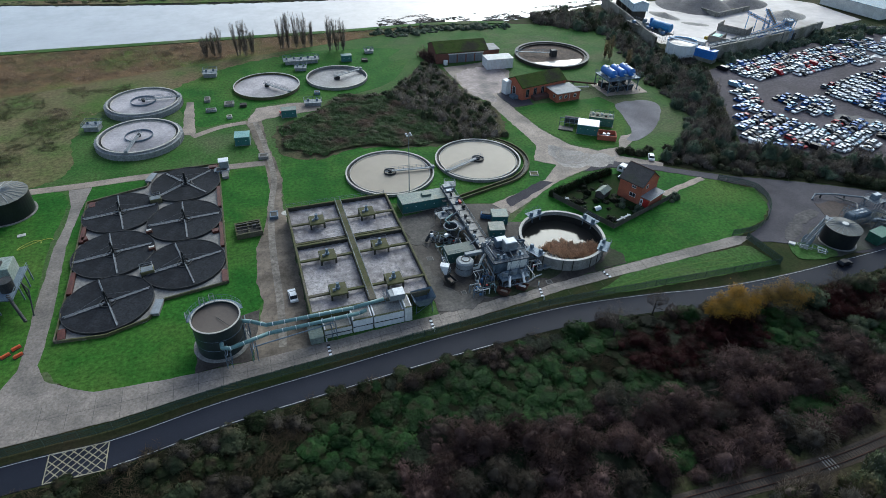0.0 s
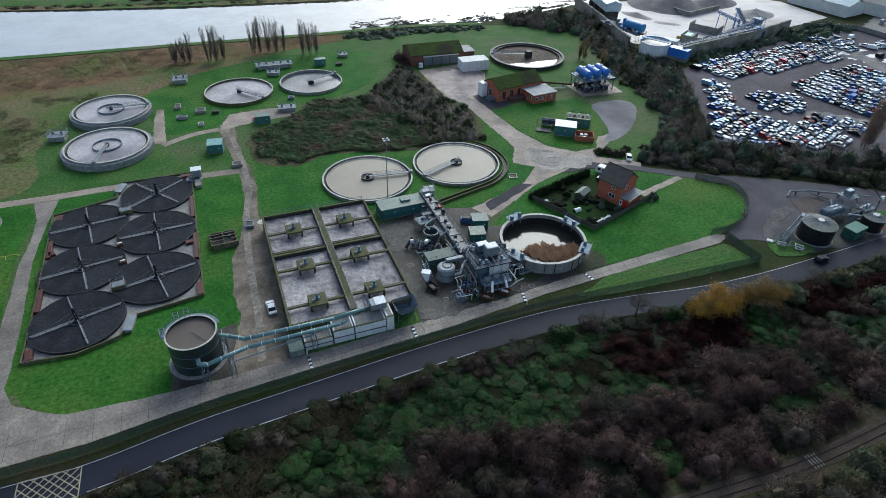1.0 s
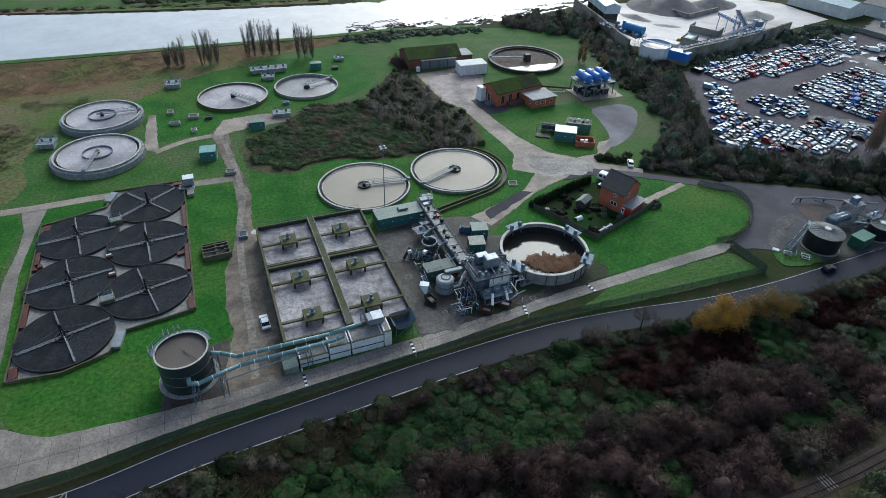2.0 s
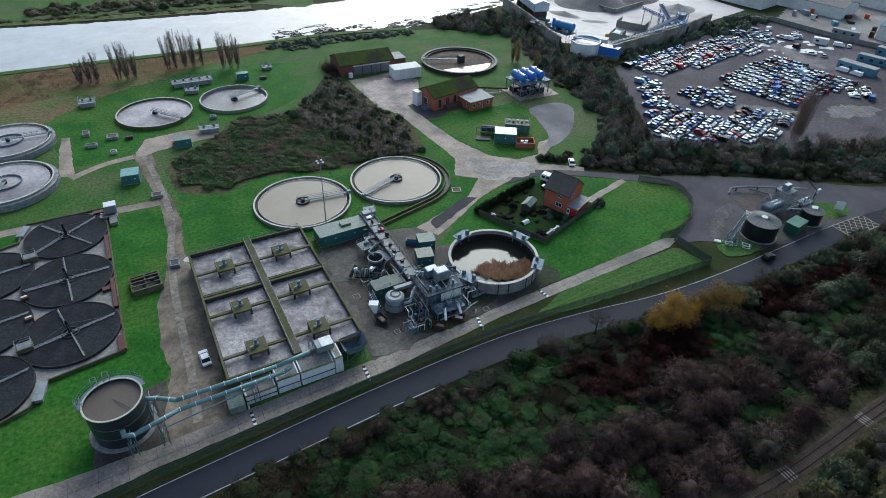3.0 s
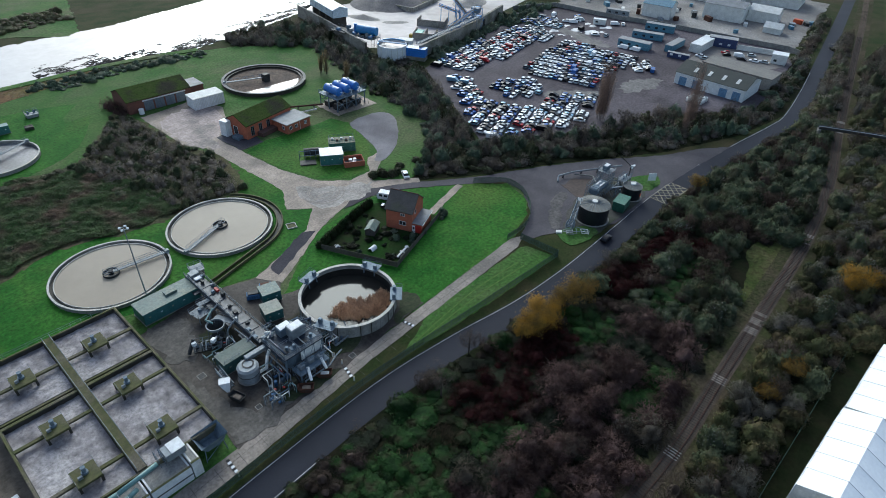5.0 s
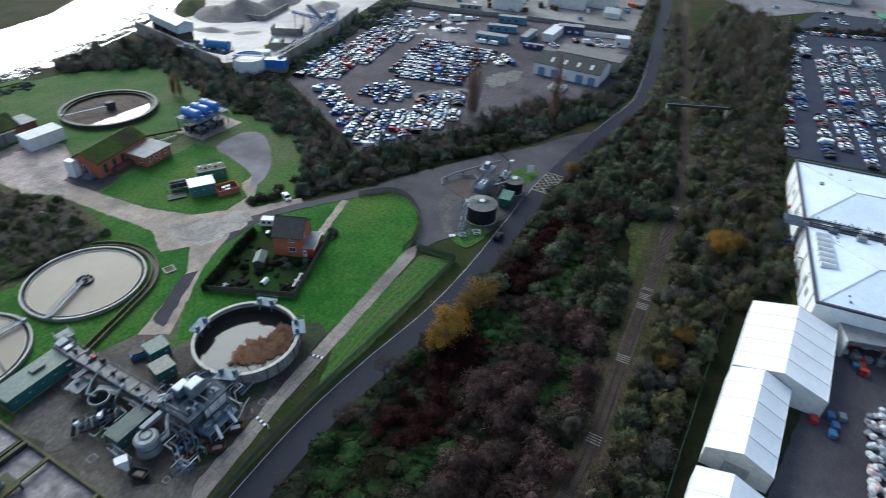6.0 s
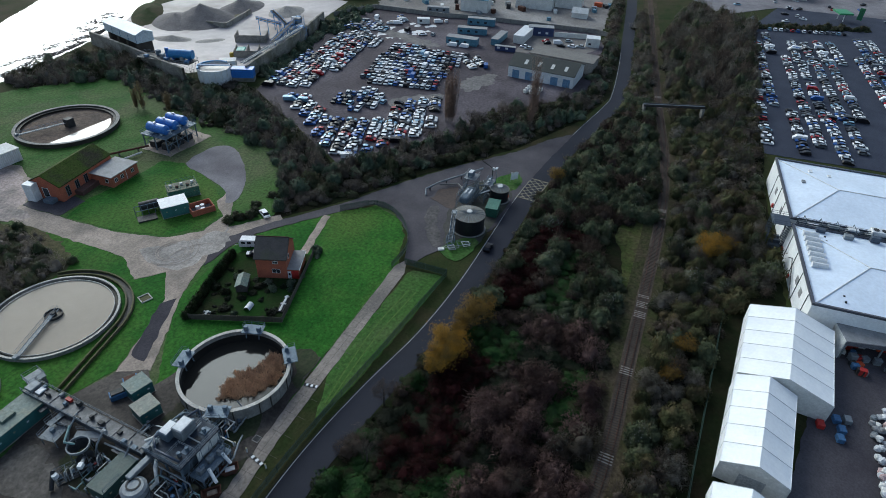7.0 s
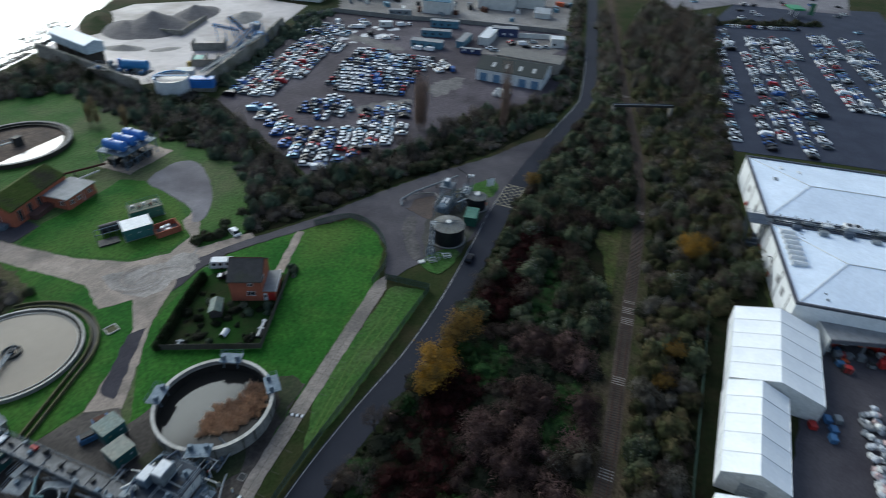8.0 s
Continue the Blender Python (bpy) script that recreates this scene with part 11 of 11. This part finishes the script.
# riverside reeds and tussocks
REEDBED = [(-160, 249), (-85, 252), (-58, 258), (-10, 270), (14, 275), (60, 286), (92, 293), (49, 294), (-4, 296), (-100, 299), (-160, 302)]
scatter("reed_bed", spots_in(REEDBED, 2.6, (1.6, 2.6), (0.4, 0.8), None, 10), TUFT, leaf_mat("reed_bed_stems", (0.30, 0.20, 0.135), (0.23, 0.15, 0.10), (0.17, 0.15, 0.085), 0.06), "brown reed bed along the river", "reeds")
TUSSOCK = [(-150, 180), (-64, 180), (-60, 205), (-52, 224), (-34, 246), (-58, 252), (-85, 247), (-150, 246)]
scatter("tussock_grass", spots_in(TUSSOCK, 2.6, (1.4, 2.4), (0.5, 1.0), lambda x, y, r: nz(x, y, 0.07, 41) > -0.1, 11), TUFT, leaf_mat("tussock_stems", (0.16, 0.12, 0.075), (0.09, 0.10, 0.045), (0.22, 0.165, 0.11), 0.05), "brown tussock grass", "grass")
scatter("bank_scrub", spots_in([(60, 288), (95, 292), (134, 284), (134, 279), (100, 284), (70, 280)], 2.2, (1.3, 2.0), (1.0, 1.8), None, 12), BUSH, SCRUB_LEAF, "dark scrub line along the river bank")
sheet("field", [(-420, 470), (-120, 390), (-40, 373), (30, 366), (74, 361), (110, 366), (110, 620), (-420, 620)], 0.01, MEADOW, label="green pasture beyond the river", wob=1.5)
bm = B()
for ln in ([(-150, 420), (-90, 408), (-72, 416), (-60, 440), (-40, 460)], [(-140, 404), (-100, 398), (-80, 402), (-60, 396), (-20, 386)]):
    strip(bm, curve_pts(ln), 1.4, 1.4, 0.06)
tagged(part("track", bm, DIRT), "pale farm track across the pasture", "track", kind="structure")
scatter("far_hedge", spots_in([(-30, 378), (20, 371), (74, 366), (110, 372), (110, 392), (20, 388), (-30, 394)], 3.4, (2.0, 3.6), (1.2, 2.6), None, 25), BUSH, leaf_mat("far_hedge_leaves", (0.10, 0.085, 0.05), (0.075, 0.09, 0.04), (0.13, 0.10, 0.065)), "brown and olive hedge beyond the river", "hedge")
scatter("far_scrub", spots_in([(-120, 388), (0, 368), (72, 360), (72, 355), (0, 363), (-120, 383)], 3.0, (1.6, 2.6), (0.8, 1.6), lambda x, y, r: r.random() < 0.8, 13), LOW, leaf_mat("far_bank_weeds", (0.085, 0.075, 0.038), (0.055, 0.07, 0.025), (0.11, 0.085, 0.05)), "weeds on the far river bank")
scatter("works_scrub", spots_in([(268, 218), (300, 232), (318, 236), (322, 226), (300, 222), (286, 212)], 2.6, (1.6, 2.6), (2.0, 3.6), None, 14), BUSH, SCRUB_LEAF, "dark scrub between gravel works and scrapyard")
scatter("quay_scrub", spots_in([(203, 208), (208, 205), (240, 213), (286, 225), (286, 231), (254, 221.6), (235, 217.6), (210, 213)], 2.3, (1.5, 2.4), (1.8, 3.4), None, 17), BUSH, SCRUB_LEAF, "dark scrub along the foot of the quay wall")
scatter("shed_scrub", [(x + 3, y, w, h) for x, y, w, h in spots_in([(74, 252), (80, 256), (82, 246), (76, 240)], 1.9, (1.2, 1.8), (2.0, 3.4), None, 15)], TWIG, MAUVE_TWIG, "brown shrubs beside the pump house")
scatter("parkside_hedge", spots_in([(408, 24), (440, -40), (446, -38), (416, 26)], 2.6, (1.6, 2.4), (1.6, 2.6), None, 16), BUSH, OLIVE_LEAF, "hedge at the end of the car park", "hedge")
# garden hedge and shrubs
H1 = [(80.2, 129.6), (84, 130.6), (90, 132.6), (97, 134.6), (104, 136.4)]
hs_ = []
for k in range(34):
    p = along(H1, k * 0.72)
    if p:
        hs_.append((p[0][0], p[0][1], 1.25, 2.6))
scatter("garden_hedge", hs_, BUSH, leaf_mat("hedge_leaves", (0.012, 0.026, 0.010), (0.017, 0.034, 0.012), (0.024, 0.03, 0.014)), "dark clipped garden hedge", "hedge")
scatter("garden_shrubs", [(100.2, 116.0, 1.3, 2.0), (98.6, 114.6, 1.2, 1.4), (97, 118.6, 1.4, 1.5), (114.2, 117.6, 1.6, 2.0), (115.0, 119.0, 1.2, 1.6), (104, 115.2, 0.9, 1.1), (90.5, 113.5, 1.0, 1.2), (98.4, 121.4, 1.2, 1.2), (86, 121, 1.0, 1.2), (96.6, 128.8, 1.4, 1.6), (112.5, 116.6, 0.8, 1.0)], BUSH, SCRUB_LEAF, "dark garden shrubs round the brick house", "shrubs")
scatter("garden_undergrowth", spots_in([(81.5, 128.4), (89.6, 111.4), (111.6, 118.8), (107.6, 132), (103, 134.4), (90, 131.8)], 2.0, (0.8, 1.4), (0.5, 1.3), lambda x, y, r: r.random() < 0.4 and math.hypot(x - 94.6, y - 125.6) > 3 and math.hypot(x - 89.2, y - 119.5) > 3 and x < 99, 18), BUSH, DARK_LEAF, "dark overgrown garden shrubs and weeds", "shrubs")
scatter("road_shrub", [(114.6, 147.6, 2.0, 2.2), (117, 146, 2.0, 2.4), (119.6, 144.6, 2.2, 2.2), (122.5, 144.8, 2.0, 1.8), (118, 148.2, 1.6, 1.6), (125, 146.6, 1.8, 1.5), (115.6, 149.4, 1.4, 1.2)], BUSH, OLIVE_LEAF, "rounded olive shrubs at the road junction", "shrubs")


# ---- single trees ----
def tree(name, x, y, h, spread, label, leaf=None, leaf_n=1200, columnar=False, bare_mat=None, seed=0, leaf_size=0.3, low=0.25):
    """A tapered trunk with forking limbs, fine twigs and, if any, leaves."""
    r = random.Random(seed)
    t = thing(name, (x, y, 0), 0, label, "tree")
    bm = B()
    tips = []
    tk = 0.4 if columnar else 1.0
    tube(bm, (0, 0, -0.1), (0.05 * h * 0.1, 0, h * 0.35), 0.028 * h * tk, 7, 0.02 * h * tk)
    tube(bm, (0.005 * h, 0, h * 0.35), (0, 0.01 * h, h * (0.92 if columnar else 0.75)), 0.02 * h * tk, 6, 0.005 * h * tk)
    part("trunk", bm, BARK, t)
    bm = B()
    n = 26 if columnar else 13
    for k in range(n):
        z0 = h * ((0.06 + 0.62 * k / n) if columnar else (low + 0.5 * k / n))
        a = k * 2.4 + r.uniform(-0.4, 0.4)
        ln = (spread * (0.9 if not columnar else 1.0)) * (1.1 - 0.45 * k / n) * r.uniform(0.8, 1.15)
        up = (h * r.uniform(0.16, 0.32) if columnar else (h - z0) * 0.45) * r.uniform(0.7, 1.0)
        p0 = Vector((0, 0, z0))
        p1 = p0 + Vector((math.cos(a) * ln * 0.55, math.sin(a) * ln * 0.55, up * 0.55))
        p2 = p0 + Vector((math.cos(a) * ln, math.sin(a) * ln, up))
        tube(bm, p0, p1, 0.009 * h * tk, 5, 0.006 * h * tk)
        tube(bm, p1, p2, 0.006 * h * tk, 4, 0.002 * h * tk)
        for q in range(3):
            b0 = p1.lerp(p2, 0.2 + 0.3 * q)
            p3 = b0 + Vector((r.uniform(-1, 1), r.uniform(-1, 1), r.uniform(0.4, 1.2))) * ln * 0.4
            tube(bm, b0, p3, 0.003 * h * tk, 3, 0.001 * h * tk)
            tips.append(p3)
        tips += [p1, p2, p1.lerp(p2, 0.5)] + ([p0.lerp(p1, 0.4), p0.lerp(p1, 0.7)] if columnar else [])
    fr = part("branching", bm, BARK, t)
    fr["kind"] = "stuff"
    rs = np.random.RandomState(seed + 100)
    tp = np.array([tuple(p) for p in tips])
    nt = (3000 if columnar else 1300) if not leaf else 260
    k = rs.randint(0, len(tp), nt)
    b0 = tp[k] + rs.normal(size=(nt, 3)) * spread * 0.08
    d = rs.normal(size=(nt, 3)) * (0.35 if columnar else 0.8) + [0, 0, 1.0 if columnar else 0.35]
    d /= np.linalg.norm(d, axis=1, keepdims=True)
    e = b0 + d * rs.uniform(0.06, 0.16, nt)[:, None] * h * 0.8
    sd_ = np.cross(d, rs.normal(size=(nt, 3)))
    sd_ /= np.linalg.norm(sd_, axis=1, keepdims=True)
    v = np.stack([b0 - sd_ * (0.035 if columnar else 0.02), b0 + sd_ * (0.035 if columnar else 0.02), e], 1).reshape(-1, 3)
    mid = np.array([0, 0, h * 0.45])
    tw = new("fine_twig_mass", tri_mesh("fine_twig_mass", v, bare_mat or BROWN_TWIG, np.repeat(unit((b0 - mid) * [1, 1, 0.6] + [0, 0, 0.3 * spread]), 3, 0), np.repeat(rs.uniform(0.7, 1.4, nt), 3)))
    tw.parent = t
    tw["kind"] = "stuff"
    if leaf:
        k = rs.randint(0, len(tp), leaf_n)
        c_ = tp[k] + rs.normal(size=(leaf_n, 3)) * spread * np.array([0.17, 0.17, 0.13])
        v, lie, tone = leaf_tris(rs, c_, unit((c_ - mid) * [1, 1, 0.9] + [0, 0, 0.2 * spread]), leaf_size, 0.6)
        cr = new("crown", tri_mesh("crown", v, leaf, lie, tone))
        cr.parent = t
    return t


def coppice(x, y, h, spread, stems, label, material, seed, foot_out=0.25, stem=0.075, n=170, low=0.25):
    """A bare tree of many thin upright stems that part near the ground, with fine twigs."""
    r, rs = random.Random(seed), np.random.RandomState(seed + 500)
    t = thing("poplar", (x, y, 0), 0, label, "tree")
    v, lies = [], []
    for k in range(stems):
        a, out_ = r.uniform(0, 6.283), spread * r.uniform(0.2, 1.0)
        top = Vector((math.cos(a) * out_, math.sin(a) * out_, h * r.uniform(0.72, 1.0)))
        foot = Vector((math.cos(a) * out_ * foot_out, math.sin(a) * out_ * foot_out, -0.05))
        part("stem", tube(B(), foot, top, stem, 5, 0.012), POPLAR_BARK, t)
        f = rs.uniform(low, 1.0, n)[:, None]
        b0 = np.array(foot) + (np.array(top) - np.array(foot)) * f
        d = unit(rs.normal(size=(n, 3)) * [0.55, 0.55, 0.2] + [0, 0, 1.0])
        e = b0 + d * rs.uniform(0.6, 1.9, n)[:, None] * (1.25 - 0.6 * f) * max(1.0, h / 13)
        sd_ = unit(np.cross(d, rs.normal(size=(n, 3)))) * 0.026
        v.append(np.stack([b0 - sd_, b0 + sd_, e], 1).reshape(-1, 3))
        lies.append(np.repeat(unit(d + rs.normal(size=(n, 3)) * 0.6), 3, 0))
    v, lies = np.concatenate(v), np.concatenate(lies)
    tw = new("fine_twig_mass", tri_mesh("fine_twig_mass", v, material, lies, np.ones(len(v))))
    tw.parent = t
    tw["kind"] = "stuff"


POPLAR_BARK = mat("poplar_bark", (0.2, 0.17, 0.145), (0.14, 0.118, 0.10), 1.0, 4.0, 0.95)
PALE_TWIG = leaf_mat("grey_brown_twigs", (0.1990, 0.1704, 0.1507), (0.2519, 0.2162, 0.1900), (0.1723, 0.1441, 0.1244), 0.3)
for i, (x, y, h, sp) in enumerate(((-9.5, 275, 9, 1.6), (-7, 273, 12, 1.6), (0.5, 272.5, 14, 2.0), (3.5, 272, 14, 1.8), (6.5, 273, 10, 1.6), (19.5, 277, 13, 2.0), (22.5, 277.4, 15, 1.8), (26, 277, 14, 2.0), (29.5, 276, 14, 2.0), (33, 277, 11, 1.8), (40, 269.6, 14, 2.0), (43, 269, 13, 1.8), (-13, 274, 8, 1.6), (45.6, 268.4, 12, 1.6))):
    coppice(x, y, h * 1.08, sp * 1.35, 12, "tall bare grey-brown poplar of many stems by the river", PALE_TWIG, i, 0.3, 0.055, 240, 0.12)
for i, (x, y, h, s) in enumerate(((203.6, 120.4, 22, 2.8), (206.2, 121.6, 21, 2.6), (205.0, 122.6, 18, 2.4), (216.2, 93.4, 27, 2.2), (226.4, 95.4, 18, 1.6))):
    coppice(x, y, h, s * 1.2, 13, "tall bare reddish-brown poplar beside the scrapyard", leaf_mat("red_brown_twigs", (0.27, 0.185, 0.16), (0.33, 0.23, 0.195), (0.22, 0.155, 0.13)), 30 + i, 0.45, 0.03, 210, 0.1)
for i, (x, y, h) in enumerate(((158, 226, 11), (160.4, 216, 8.5), (157.2, 229, 8))):
    coppice(x, y, h, 1.7, 14, "slim bare olive-brown poplar in the scrub", leaf_mat("olive_brown_twigs", (0.36, 0.27, 0.15), (0.30, 0.23, 0.13), (0.25, 0.2, 0.115)), 40 + i, 0.4, 0.03, 170, 0.1)
for i, (x, y, h, s, n) in enumerate(((95.2, 71.8, 7.0, 4.2, 2600), (99.5, 72.6, 6.0, 3.6, 1800), (91.6, 72.2, 5.0, 2.8, 1300), (162.0, 24.0, 6.5, 4.0, 2200), (166.5, 22.0, 5.5, 3.0, 1300))):
    tree("autumn_tree", x, y, h, s, "broad tree with yellow autumn leaves", YELLOW_LEAF, int(n * 2.4), seed=50 + i, leaf_size=0.15, low=0.15)
for i, (x, y, h, s, n) in enumerate(((110.5, 70.4, 6.5, 4.0, 1500), (106.5, 72, 5.5, 3.0, 1000), (180.6, 72.4, 6.0, 2.6, 900), (122, 25.6, 4.5, 2.6, 900), (112, 27.5, 4.0, 2.2, 700))):
    tree("autumn_tree", x, y, h, s, "tree with sparse brown and yellow leaves", leaf_mat("ochre_leaves", (0.19, 0.11, 0.03), (0.25, 0.15, 0.036), (0.12, 0.085, 0.032), 0.5), int(n * 2.2), seed=60 + i, leaf_size=0.15, low=0.15)
for i, (x, y, h, s) in enumerate(((66.6, 74.0, 8, 4.0), (79.0, 77.6, 6.5, 2.6), (60, 55, 6, 3.4), (73, 48, 5.5, 3.2), (126, 71.6, 5.5, 3.0), (213, 103, 8, 3.6), (218, 100, 8, 3.4), (229, 94, 8, 3.2), (206, 113, 7, 3.2), (186, 121, 6, 3.0), (238, 27, 10, 4.4), (262, 34, 10, 4.2), (280, 32, 11, 4.2), (300, 44, 11, 4.4), (255, 24, 9, 4.2), (320, 36, 12, 4.6), (345, 46, 12, 4.8), (247, 45, 8, 3.6), (222, 22, 8, 3.8), (370, 40, 12, 4.8), (335, 60, 10, 4.0), (282, 60, 8, 3.4))):
    tree("bare_tree", x, y, h, s, "bare twiggy brown tree in the scrub", seed=80 + i, bare_mat=BROWN_TWIG if i % 2 else GREY_TWIG)
